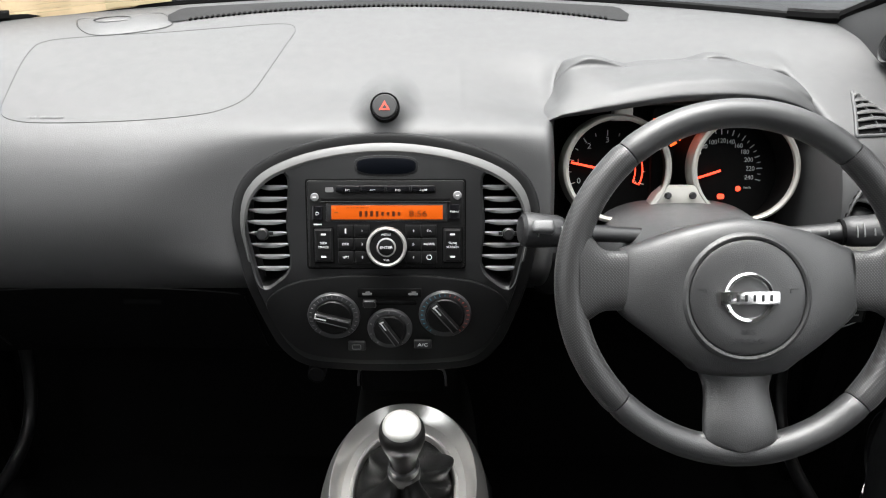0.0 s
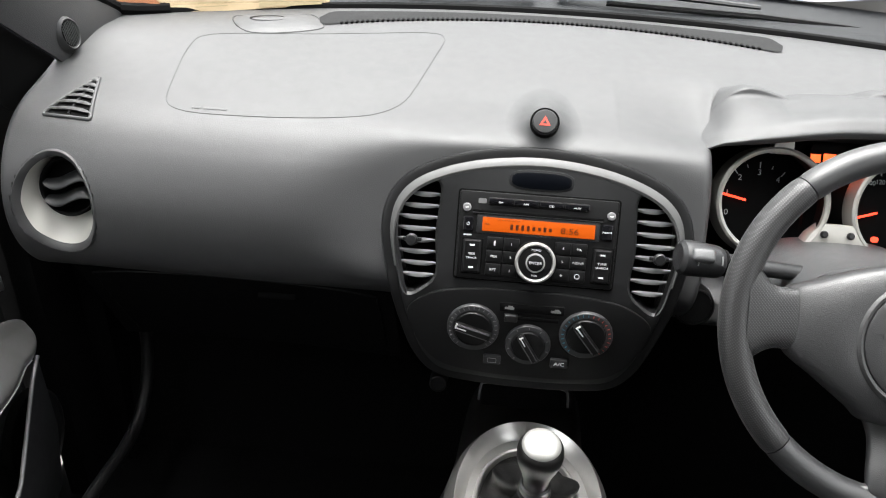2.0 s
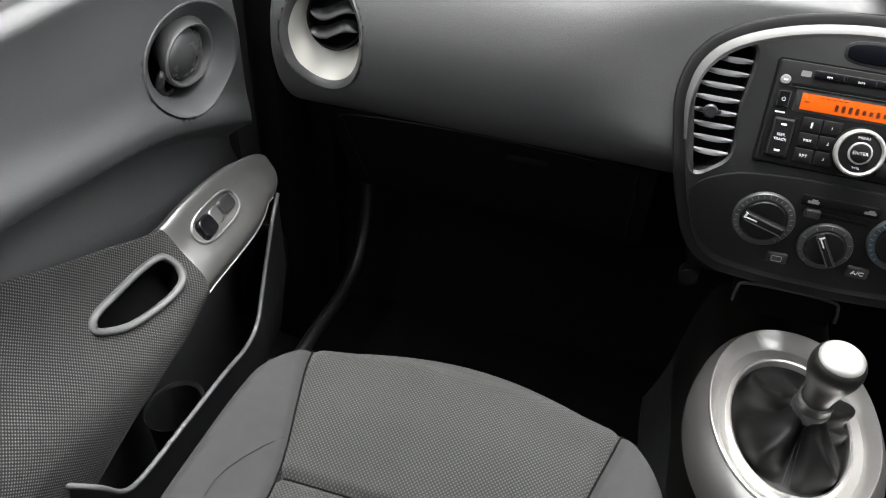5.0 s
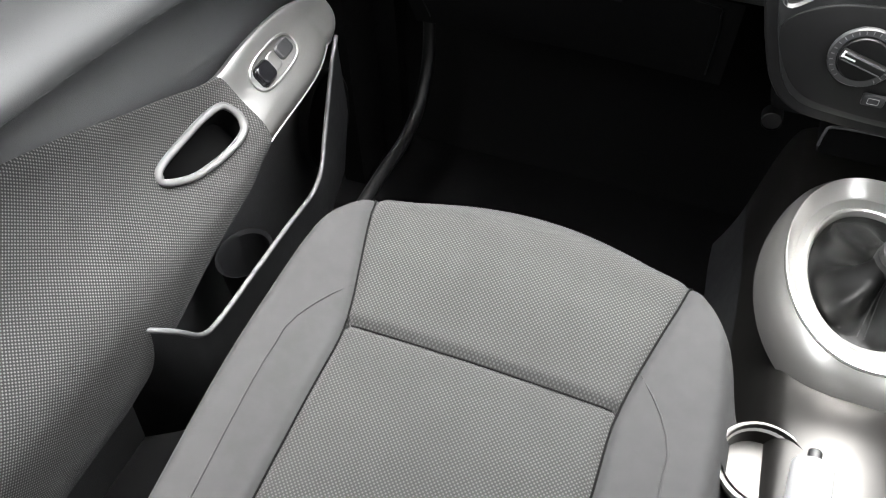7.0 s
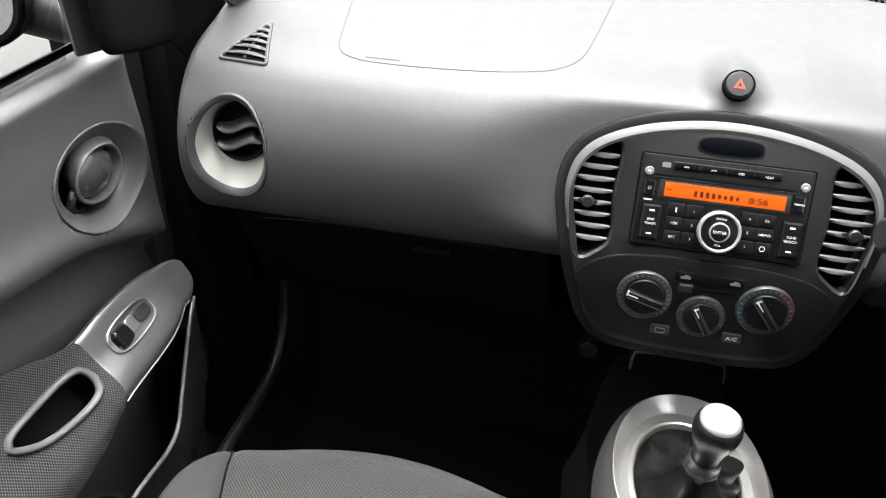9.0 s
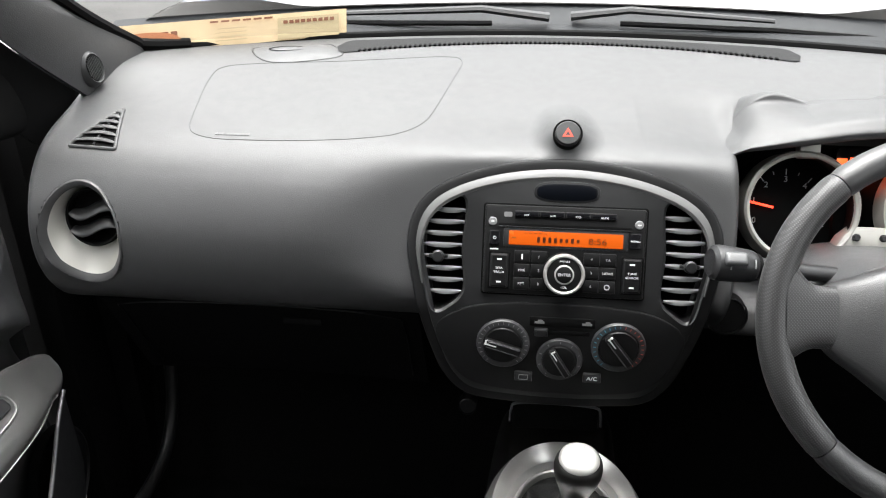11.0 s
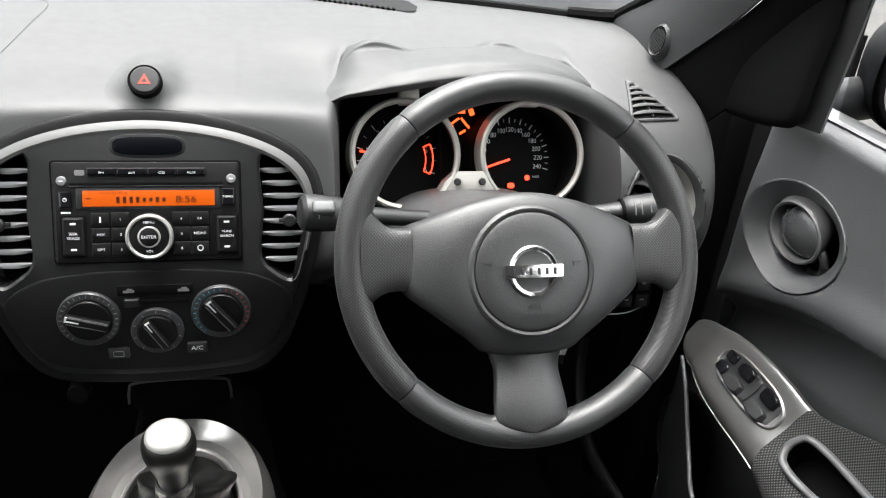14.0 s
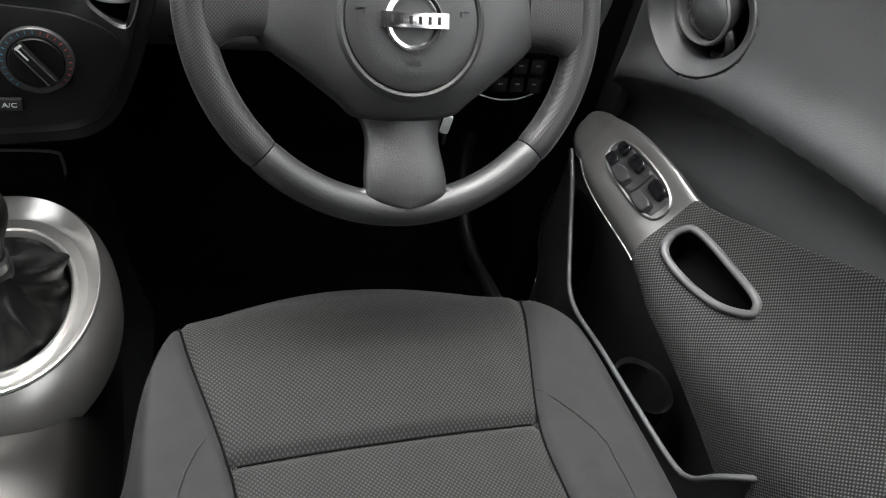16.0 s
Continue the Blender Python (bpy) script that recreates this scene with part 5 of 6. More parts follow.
    HC = Vector((s * 0.782, BOWL_C[0] + 0.002, BOWL_C[1] + 0.006))

    def oval_row(a, r, depth, lean=0.0):
        return HC + Vector((s * depth, r * 1.24 * math.cos(a) + lean, r * 0.90 * math.sin(a) + 0.5 * lean))

    def oval_body(rows, n=56):
        bm = bmesh.new()
        grid(bm, lambda u, v: oval_row(2 * math.pi * u, *rows[int(round(v * (len(rows) - 1)))]), n, len(rows), close_u=True)
        return fl(bm)

    ring_h = part("inner_handle", oval_body([(0.041, 0.026, 0.024), (0.042, 0.010, 0.013), (0.0425, -0.003, 0.002), (0.0415, -0.010), (0.0395, -0.0120), (0.0372, -0.0110), (0.0355, -0.006), (0.0350, 0.004)]), LIP, door, "grey satin oval ring handle")
    part("handle_centre", oval_body([(0.0352, 0.004), (0.0345, 0.001), (0.0325, -0.0030), (0.024, -0.0085), (0.012, -0.0118), (0.0005, -0.0128)]), HANDLE, ring_h, "domed grey centre")
    bm = bmesh.new()
    tube(bm, spline([HC + Vector((-s * 0.001, -0.040, 0.000)), HC + Vector((-s * 0.003, -0.056, -0.012)), HC + Vector((-s * 0.001, -0.058, -0.026)), HC + Vector((s * 0.004, -0.046, -0.036)), HC + Vector((s * 0.008, -0.024, -0.040))], 20),
         [0.004] + [0.0055] * 18 + [0.003], 8)
    part("lock_lever", bm, BEZEL, door)

    # map pocket under the armrest with its raised rim
    rim = [(0.745, 0.375, 0.392), (0.705, 0.400, 0.375), (0.678, 0.425, 0.350), (0.672, 0.447, 0.316), (0.672, 0.478, 0.301), (0.672, 0.56, 0.297), (0.672, 0.65, 0.294), (0.673, 0.715, 0.288), (0.678, 0.755, 0.296),
           (0.690, 0.795, 0.318), (0.700, 0.832, 0.345), (0.710, 0.875, 0.382), (0.720, 0.915, 0.404)]
    curve = [Vector((s * p[0], p[1], p[2])) for p in spline(rim, 70)]
    pk = part("map_pocket", tube(bmesh.new(), curve, 0.0034, 10), TRIM, door, "thin grey rim of the door pocket")
    bm = bmesh.new()
    low = [Vector((c.x + s * 0.020, c.y, 0.13)) for c in curve]
    rows = [[bm.verts.new(c) for c in curve], [bm.verts.new(c.lerp(l, 0.5) + Vector((-s * 0.012, 0, 0))) for c, l in zip(curve, low)], [bm.verts.new(l) for l in low]]
    for a, b in zip(rows, rows[1:]):
        for i in range(len(a) - 1):
            bm.faces.new((a[i], a[i + 1], b[i + 1], b[i]))
    part("pocket_wall", bm, DARK, pk)
    bm = bmesh.new()
    lathe(bm, [(0.0, 0.0), (0.036, 0.0), (0.041, 0.10), (0.044, 0.105), (0.039, 0.10), (0.035, 0.012), (0, 0.012)], pose(s * 0.715, 0.60, 0.17), 32, sx=0.8)
    part("bottle_holder", bm, DARK, pk, "round bottle holder in the pocket")

    # low round speaker panel at the front of the door
    SM = Matrix.Translation((s * 0.752, 0.905, 0.245)) @ pose(0, 0, 0, 0, -s * 90)
    spk = part("speaker_panel", lathe(bmesh.new(), [(0.086, -0.010), (0.084, 0.004), (0.080, 0.006), (0.076, 0.003), (0.072, 0.0035), (0.0, 0.007)], SM, 48, sx=1.0, sy=0.82), PANEL, door, "round black speaker panel")
    # mirror sail with a rounded foot, window runner and frame
    def sail(u, v):
        ring_ = SAIL[int(round(u * 64)) % 64]
        k = v
        y, z = 0.915 + (ring_[0] - 0.915) * k, 0.835 + (ring_[1] - 0.835) * k
        x = 0.742 - 0.012 * math.sqrt(max(0, 1 - k ** 6)) + 0.05 * max(0, z - 0.84)
        return Vector((s * x, y, z))

    bm = bmesh.new()
    grid(bm, sail, 64, 14, close_u=True)
    part("mirror_sail", fl(bm), BLACK, door, "black mirror sail with rounded foot").location.z -= s * 0.012
    bm = bmesh.new()
    grid(bm, lambda u, v: Vector((s * (0.752 + 0.016 * v), 0.868 - 0.034 * v - 0.02 * u, 0.792 + 0.20 * u)), 8, 4)
    solidify(bm, 0.006)
    part("window_runner", fl(bm), DARK, door, "dark upright window runner").location.z -= s * 0.012
    bm = bmesh.new()
    tube(bm, spline([(s * 0.788, 0.872, 0.806), (s * 0.780, 0.850, 0.88), (s * 0.762, 0.800, 1.0), (s * 0.70, 0.50, 1.19), (s * 0.67, 0.2, 1.235), (s * 0.67, -0.2, 1.24)], 40), 0.010, 14)
    part("window_frame", bm, BLACK, door)
    bm = bmesh.new()
    q = [(0.86, 0.765), (-0.22, 0.765), (-0.24, 1.22), (0.2, 1.22), (0.48, 1.18), (0.80, 1.0)]
    bm.faces.new([bm.verts.new((s * (0.800 - 0.28 * (z - 0.79)), y, z)) for y, z in q])
    g = part("window_pane", bm, GLASS, door, "side window tinted grey to dim the daylight outside", smooth=False)
    g.visible_shadow = False
    door.location.z += s * 0.011
    return door


BOWL_P = (0.615, 0.448)
SAIL = spline([(0.845, 0.800), (0.890, 0.780), (0.960, 0.767), (1.010, 0.765), (1.030, 0.790), (1.00, 0.845), (0.935, 0.905), (0.855, 0.965), (0.835, 0.93), (0.838, 0.86)], 64, closed=True)
build_door(-1)
build_door(1)

# ---- door mirrors outside ----
for s in (-1, 1):
    mir = thing("door_mirror", "glossy black door mirror outside the window", "door mirror", (s * 0.95, 0.93, 0.75), "door mirrors")
    MM = Matrix.Translation((s * 1.006, 0.900, 0.842)) @ pose(0, 0, 0, 0, 0, -s * 8)

    def shell_pt(u, v, MM=MM):
        a, t = 2 * math.pi * u, v * math.pi / 2
        k = math.cos(t) ** 0.6 if v < 1 else 0
        x = 0.118 * k * math.copysign(abs(math.cos(a)) ** 0.75, math.cos(a))
        z = 0.088 * k * math.copysign(abs(math.sin(a)) ** 0.75, math.sin(a))
        return MM @ Vector((x, 0.11 * math.sin(t), z))

    bm = sheet(shell_pt, 48, 16, close_u=True)
    bmesh.ops.recalc_face_normals(bm, faces=bm.faces[:])
    part("housing", bm, MIRROR_SHELL, mir)
    bm = bmesh.new()
    plate(bm, oval(0.112, 0.082, n=48, power=2.7), 0.006, -0.02, 0.004, holes=[oval(0.105, 0.075, n=48, power=2.7)])
    part("mirror_rim", moved(bm, MM @ pose(0, 0, 0, 90)), BLACK, mir)
    bm = bmesh.new()
    bm.faces.new([bm.verts.new(MM @ pose(0, 0.004, 0, 90, 0, 0) @ Vector((x, z, 0))) for x, z in oval(0.107, 0.077, n=48, power=2.7)])
    part("mirror_glass", bm, MIRROR, mir, smooth=False)
    bm = bmesh.new()
    tube(bm, [(s * 0.80, 0.965, 0.775), (s * 0.85, 0.965, 0.785), (s * 0.93, 0.955, 0.80)], [0.035, 0.03, 0.03], 14)
    part("mirror_foot", bm, MIRROR_SHELL, mir)


# ---- seats ----
def build_seat(cx, dy, label):
    seat = thing("car_seat", label, "car seat", (cx, 0.35, 0.0), "front seats")
    cross = 0.520 if cx < 0 else 0.528
    wide = (0.10, 0.10) if cx < 0 else (-0.02, 0.13)

    def top_z(a, y):
        """Height of the cushion at a (sideways, -1 to 1) and y."""
        bol = smooth01(0.58, 0.88, abs(a)) * (1 - smooth01(0.90, 1.0, abs(a)))
        z = 0.352 + 0.012 * bol - 0.020 * smooth01(0.45, 0.15, y) + 0.010 * smooth01(0.50, 0.62, y)
        z += 0.006 * (1 - a * a) * smooth01(0.50, 0.66, y) - 0.030 * smooth01(0.66, 0.76, y + 0.04 * a * a) ** 2
        z -= 0.060 * smooth01(0.86, 1.0, abs(a)) ** 2
        return z

    def front_y(a):
        return 0.742 - 0.092 * abs(a) ** 2 - (0.105 if cx > 0 and a < 0 else 0.072) * smooth01(0.72, 1.0, abs(a)) ** 2

    def half(y):
        return 0.250 - 0.010 * smooth01(0.5, 0.2, y) - 0.018 * smooth01(0.50, 0.74, y)

    def seam(y):
        return 0.148 + 0.037 * smooth01(0.48, 0.70, y)

    def cushion(a, v):
        """a: -1 to 1 across; v: 0 at the back, 1 at the front edge."""
        fy = front_y(a)
        y = 0.08 + (fy - 0.08) * v
        z = top_z(a, y)
        x = cx + a * half(y) * (1 + wide[a > 0] * smooth01(0.7, 1.0, abs(a)))
        sx = abs(abs(a) * half(y) - seam(y))
        z -= 0.0050 * math.exp(-(sx / 0.0050) ** 2)
        if abs(a) * half(y) < seam(y):
            z -= 0.008 * math.exp(-((y - cross + 0.007 * a * a) / 0.006) ** 2)
            z += 0.008 * math.sin(math.pi * min(1, max(0, (y - 0.52) / 0.20))) * (1 - (a * 1.4) ** 2)
        return Vector((x, y + dy, z))

    nu, nv = 170, 210
    bms = {"c": bmesh.new(), "l": bmesh.new(), "r": bmesh.new()}
    pts = [[cushion(-1 + 2 * i / (nu - 1), j / (nv - 1)) for j in range(nv)] for i in range(nu)]
    made = {k: {} for k in bms}

    def vert(k, i, j):
        if (i, j) not in made[k]:
            made[k][i, j] = bms[k].verts.new(pts[i][j])
        return made[k][i, j]

    for i in range(nu - 1):
        for j in range(nv - 1):
            m = (pts[i][j] + pts[i + 1][j + 1]) / 2
            d = m.x - cx
            k = "c" if abs(d) < seam(m.y - dy) else ("l" if d < 0 else "r")
            bms[k].faces.new((vert(k, i, j), vert(k, i + 1, j), vert(k, i + 1, j + 1), vert(k, i, j + 1)))
    part("seat_panel", bms["c"], CLOTH, seat, "dotted grey cloth seat panel")
    part("bolster", bms["l"], CLOTH_SIDE, seat, "plain dark cloth side bolster")
    part("bolster", bms["r"], CLOTH_SIDE, seat, "plain dark cloth side bolster")
    # rounded skirt round the front and sides
    loop = []
    for j in range(nv):
        loop.append(pts[0][j])
    for i in range(1, nu):
        loop.append(pts[i][nv - 1])
    for j in range(nv - 2, -1, -1):
        loop.append(pts[nu - 1][j])
    bm = bmesh.new()
    rows = []
    for dz, k in ((0, 1.0), (-0.012, 1.018), (-0.03, 1.026), (-0.07, 1.02), (-0.14, 0.97), (-0.20, 0.93)):
        rows.append([bm.verts.new((cx + (p.x - cx) * k, 0.35 + (p.y - 0.35) * (1 + (k - 1) * 0.9), p.z + dz)) for p in loop])
    for a, b in zip(rows, rows[1:]):
        for i in range(len(a) - 1):
            bm.faces.new((a[i], a[i + 1], b[i + 1], b[i]))
    bmesh.ops.recalc_face_normals(bm, faces=bm.faces[:])
    part("skirt", bm, CLOTH_SIDE, seat, "dark cloth cushion side")
    # stitched piping along the bolsters
    for sgn in (-1, 1):
        bm = bmesh.new()
        line = []
        for k in range(24):
            t = k / 23
            y = 0.10 + 0.46 * t
            a = sgn * (0.80 - 0.10 * smooth01(0.7, 1.0, t) ** 2 * 1.0)
            if t > 0.8:
                a = sgn * (0.80 - 0.14 * ((t - 0.8) / 0.2) ** 2)
            line.append(cushion(a, (y - 0.08) / (front_y(a) - 0.08)) + Vector((0, 0, 0.0004)))
        tube(bm, line, 0.0011, 6)
        part("piping", bm, CLOTH_SIDE, seat)
    # dark sewn seams
    runs = [[(sg * seam(y) / half(y), y) for y in (0.12 + 0.60 * k / 40 for k in range(41))] for sg in (-1, 1)]
    runs.append([(a, cross - 0.007 * a * a) for a in (-0.58 + 1.16 * k / 30 for k in range(31))])
    for run in runs:
        line = [cushion(a, min(1, (y - 0.08) / (front_y(a) - 0.08))) + Vector((0, 0, 0.0012)) for a, y in run]
        part("seam", tube(bmesh.new(), line, 0.0012, 6), BLACK, seat)
    bm = bmesh.new()
    box(bm, (0.44, 0.50, 0.06), pose(cx, 0.35, 0.13), 0.01)
    part("seat_base", bm, BLACK, seat)
    for dx in (-0.19, 0.19):
        bm = bmesh.new()
        box(bm, (0.04, 0.60, 0.10), pose(cx + dx, 0.33, 0.05), 0.006)
        part("seat_rail", bm, BLACK, seat)

    def back(u, v):
        a = -1 + 2 * u
        z = 0.34 + 0.54 * v
        w = 0.245 - 0.03 * v
        y = 0.075 - 0.27 * v + 0.020 * smooth01(0.5, 0.9, abs(a)) - 0.05 * smooth01(0.9, 1.0, abs(a)) ** 2 - 0.06 * smooth01(0.88, 1.0, v) ** 2
        return Vector((cx + a * w, y, z))

    bm = sheet(back, 40, 30)
    bmesh.ops.recalc_face_normals(bm, faces=bm.faces[:])
    solidify(bm, 0.09)
    part("backrest", bm, CLOTH_SIDE, seat)
    return seat


build_seat(-0.354, -0.020, "dark grey cloth passenger seat with dotted centre panel")
build_seat(0.372, 0.0, "dark grey cloth driver's seat with dotted centre panel")

# ---- centre tunnel and gear lever ----
tun = thing("centre_tunnel", "dark satin centre tunnel between the seats", "centre console", (0.02, 0.6, 0.0))


def tunnel(u, v):
    y = 1.08 - 1.05 * v
    a = -1 + 2 * u
    w = 0.128 - 0.010 * smooth01(0.75, 0.45, y) + 0.01 * smooth01(0.9, 1.05, y)
    z = 0.334 - 0.030 * smooth01(0.80, 0.98, y) - 0.02 * smooth01(0.55, 0.35, y) + 0.012 * smooth01(0.62, 0.54, y) - 0.060 * a * a
    z -= 0.30 * smooth01(0.50, 1.0, abs(a)) ** 1.7
    return Vector((0.020 + a * (w + 0.03 * smooth01(0.8, 1.0, abs(a))), y, z))


part("tunnel_cover", sheet(lambda u, v: tunnel(0.10 + 0.80 * u, v), 56, 50), TUNNEL, tun, "dark metallic tunnel top")
part("tunnel_side", sheet(lambda u, v: tunnel(0.10 * u, v), 14, 40), DARK, tun, "black plastic tunnel side")
part("tunnel_side", sheet(lambda u, v: tunnel(0.90 + 0.10 * u, v), 14, 40), DARK, tun, "black plastic tunnel side")
GX, GY, GZ = 0.020, 0.763, 0.358
lever = thing("gear_lever", "gear lever with silver-topped ball knob and black gaiter", "gear lever", (GX, GY, 0.33))


def ring_pt(t, k):
    """The gear surround: an egg, narrower behind. k 1 outer edge, 0 inner edge."""
    c, s = math.cos(t), math.sin(t)
    ax, ay = 0.066 + 0.029 * k, 0.103 + 0.041 * k
    w = ax * (1 - 0.05 * max(0, -s) ** 1.5)
    return GX + w * math.copysign(abs(c) ** 0.92, c), GY + ay * math.copysign(abs(s) ** 0.94, s)


bm = bmesh.new()
sec = [(1.01, 0.0070), (0.985, 0.0098), (0.955, 0.0100), (0.92, 0.0085), (0.74, 0.0015), (0.56, -0.0060), (0.52, -0.0090), (0.20, -0.0115), (0.15, -0.0080), (0.07, -0.0062), (0.00, -0.0075), (-0.03, -0.012), (-0.05, -0.024)]
grid(bm, lambda u, v: Vector((*ring_pt(2 * math.pi * u, sec[int(round(v * 12))][0]), GZ + sec[int(round(v * 12))][1])), 96, 13, close_u=True)
part("surround", bm, GEAR_SILVER, lever, "satin silver egg-shaped surround")
flange = [(1.62, -0.052), (1.60, -0.040), (1.52, -0.024), (1.39, -0.011), (1.24, -0.0025), (1.10, 0.0030), (1.015, 0.0062)]
bm = sheet(lambda u, v: Vector((*ring_pt(2 * math.pi * u, flange[int(round(v * 6))][0]), GZ + flange[int(round(v * 6))][1])), 96, 7, close_u=True)
part("flange", bm, FLANGE_SHADED, lever, "satin silver outer flange of the surround, darkened for its dark reflections")
KN = Vector((0.024, 0.722, 0.480))


def gaiter(u, v):
    t = 2 * math.pi * u
    x0, y0 = ring_pt(t, -0.08)
    base = Vector((x0, y0, GZ - 0.014))
    topc = Vector((0.0235, 0.735, 0.418))
    top = topc + Vector((0.017 * math.cos(t), 0.017 * math.sin(t), 0))
    k = v ** 0.72
    p = Vector((base.x + (top.x - base.x) * k, base.y + (top.y - base.y) * k, base.z + (top.z - base.z) * v ** 1.25))
    # sewn from four panels: puffed between the corner seams, with slack folds
    c4 = math.cos(2 * (t - 0.62)) ** 2
    fold = (-0.016 * (1 - c4) ** 5 + 0.004 * c4) * math.sin(math.pi * v)
    for t0, k, w, hgt in ((0.75, -0.9, 0.17, 0.018), (0.15, -0.5, 0.13, 0.012), (2.2, 0.7, 0.16, 0.011), (3.9, 0.4, 0.20, 0.010), (5.5, -0.5, 0.15, 0.010)):
        d = (t - t0 - k * v + math.pi) % (2 * math.pi) - math.pi
        fold += hgt * math.exp(-(d / w) ** 2) * math.sin(math.pi * min(1, v * 1.3))
    bulge = 0.012 * math.sin(math.pi * min(1, v * 1.2)) * (1 - v)
    n = Vector((math.cos(t), math.sin(t), 0.4))
    q = p + n * (fold + bulge)
    return q


bm = sheet(gaiter, 110, 30, close_u=True)
gt = part("gaiter", bm, BOOT, lever, "black leatherette gaiter")
for dt in (-0.06, 0.06):
    bm = bmesh.new()
    for k in range(26):
        v = 0.10 + 0.78 * k / 26
        a, b = gaiter((4.62 + dt * (1 - 0.3 * v)) / (2 * math.pi), v), gaiter((4.62 + dt * (1 - 0.3 * v)) / (2 * math.pi), v + 0.018)
        up = Vector((0, -0.0007, 0.0007))
        tube(bm, [a + up, b + up], 0.0006, 5)
    part("stitching", bm, BEZEL, gt, "grey stitched seam")
axis = (KN - Vector((0.0235, 0.735, 0.405))).normalized()
LM = Matrix.Translation(Vector((0.0235, 0.735, 0.405))) @ axis.to_track_quat("Z", "Y").to_matrix().to_4x4()
part("collar", lathe(bmesh.new(), [(0.0200, 0.000), (0.0205, 0.010), (0.0185, 0.014), (0.0195, 0.017), (0.0190, 0.026), (0.0165, 0.028)], LM, 40), BEZEL, lever, "dark satin collar")
part("knob", lathe(bmesh.new(), [(0.0150, 0.024), (0.0165, 0.038), (0.0195, 0.052), (0.0238, 0.066), (0.0268, 0.078), (0.0274, 0.087), (0.0264, 0.0945), (0.0246, 0.0990), (0.0228, 0.1004)], LM, 48), KNOB_BODY, lever, "black knob body")
cap = part("knob_cap", lathe(bmesh.new(), [(0.0228, 0.0995), (0.0224, 0.1018), (0.0195, 0.1050), (0.013, 0.1078), (0, 0.1092)], LM, 48), SILVER, lever, "brushed silver knob cap")
for i in range(3):
    bm = bmesh.new()
    box(bm, (0.0007, 0.010, 0.0005), LM @ pose(-0.006 + i * 0.006, 0.002, 0.1088))
    part("shift_mark", bm, GREYPRINT, cap)
bm = bmesh.new()
box(bm, (0.0127, 0.0007, 0.0005), LM @ pose(0, 0.002, 0.1089))
part("shift_mark", bm, GREYPRINT, cap)
for i, w in enumerate("135246"):
    letters(w, 0.0045, LM @ pose(-0.006 + (i % 3) * 0.006, 0.0095 if i < 3 else -0.0055, 0.1088), GREYPRINT, cap, "shift_figure")
# open tray under the centre panel, with its pale wire-like lip
tray = thing("storage_tray", "open black storage tray with a grey lip", "storage tray", (0.01, 0.96, 0.36))
bm = bmesh.new()
lip = [(-0.056, 0.945, 0.368), (-0.0545, 0.947, 0.388), (-0.046, 0.950, 0.397), (0.01, 0.950, 0.400), (0.064, 0.950, 0.397), (0.073, 0.947, 0.388), (0.075, 0.945, 0.368)]
tube(bm, spline(lip, 40), 0.0020, 8)
part("tray_lip", bm, TRIM, tray)
bm = bmesh.new()
box(bm, (0.126, 0.10, 0.05), pose(0.0095, 1.005, 0.372), 0.006)
part("tray_body", bm, BLACK, tray)
bm = bmesh.new()
box(bm, (0.26, 0.20, 0.17), pose(0, 1.06, 0.475), 0.02)
part("stack_core", bm, BLACK, panel)
# hand brake and cup holder behind the gear lever
hb = thing("hand_brake", "grey hand brake grip with a push button", "hand brake", (-0.02, 0.48, 0.33))
m = Matrix.Translation((-0.020, 0.50, 0.352)) @ pose(0, 0, 0, -78, 0, 0)
part("grip", lathe(bmesh.new(), [(0.016, -0.24), (0.0185, -0.10), (0.0200, -0.02), (0.0190, 0.004), (0.0165, 0.0075), (0.010, 0.009), (0, 0.009)], m, 28), SLAT, hb)
part("release_button", lathe(bmesh.new(), [(0.0065, 0.006), (0.0065, 0.018), (0.005, 0.020), (0, 0.020)], m, 20), DARK, hb)
cup = thing("cup_holder", "round cup holder with a silver rim", "cup holder", (-0.06, 0.50, 0.30))
part("rim", lathe(bmesh.new(), [(0.046, -0.006), (0.047, 0.003), (0.0445, 0.0045), (0.042, 0.002), (0.040, -0.004)], pose(-0.058, 0.500, 0.330), 48), SILVER, cup)
part("well", lathe(bmesh.new(), [(0.042, 0.001), (0.039, -0.03), (0, -0.03)], pose(-0.058, 0.500, 0.3355), 40), TUNNEL, cup)


# ---- dashboard details ----
def dash_on(x, y, lift=0.0):
    """The place on the dashboard's top at x, y."""
    a, b = 0.0, 0.46
    for _ in range(30):
        m = (a + b) / 2
        if dash_point(x, m).y > y:
            a = m
        else:
            b = m
    p = dash_point(x, a)
    return Vector((x, p.y, p.z + lift))


AIRBAG = [(-0.500, 1.004), (-0.511, 1.047), (-0.521, 1.140), (-0.508, 1.182), (-0.436, 1.205), (-0.352, 1.222), (-0.268, 1.243), (-0.183, 1.262), (-0.155, 1.245),
          (-0.160, 1.182), (-0.176, 1.080), (-0.190, 1.032), (-0.217, 1.006), (-0.256, 0.996), (-0.337, 0.988), (-0.42, 0.985), (-0.472, 0.988)]
AIRBAG = spline(AIRBAG, 140, closed=True)
bm = bmesh.new()
tube(bm, [dash_on(x, y, -0.0004) for x, y in AIRBAG], 0.0010, 6, closed=True)
part("airbag_seam", bm, DARK, dash, "fine dark seam of the airbag cover")
bm = bmesh.new()
for i in range(12):
    if i != 3:
        x = -0.461 + i * 0.0040
        p = dash_on(x, 0.995, 0.0006)
        box(bm, (0.0028, 0.0050, 0.0006), Matrix.Translation(p) @ pose(0, 0, 0, 14))
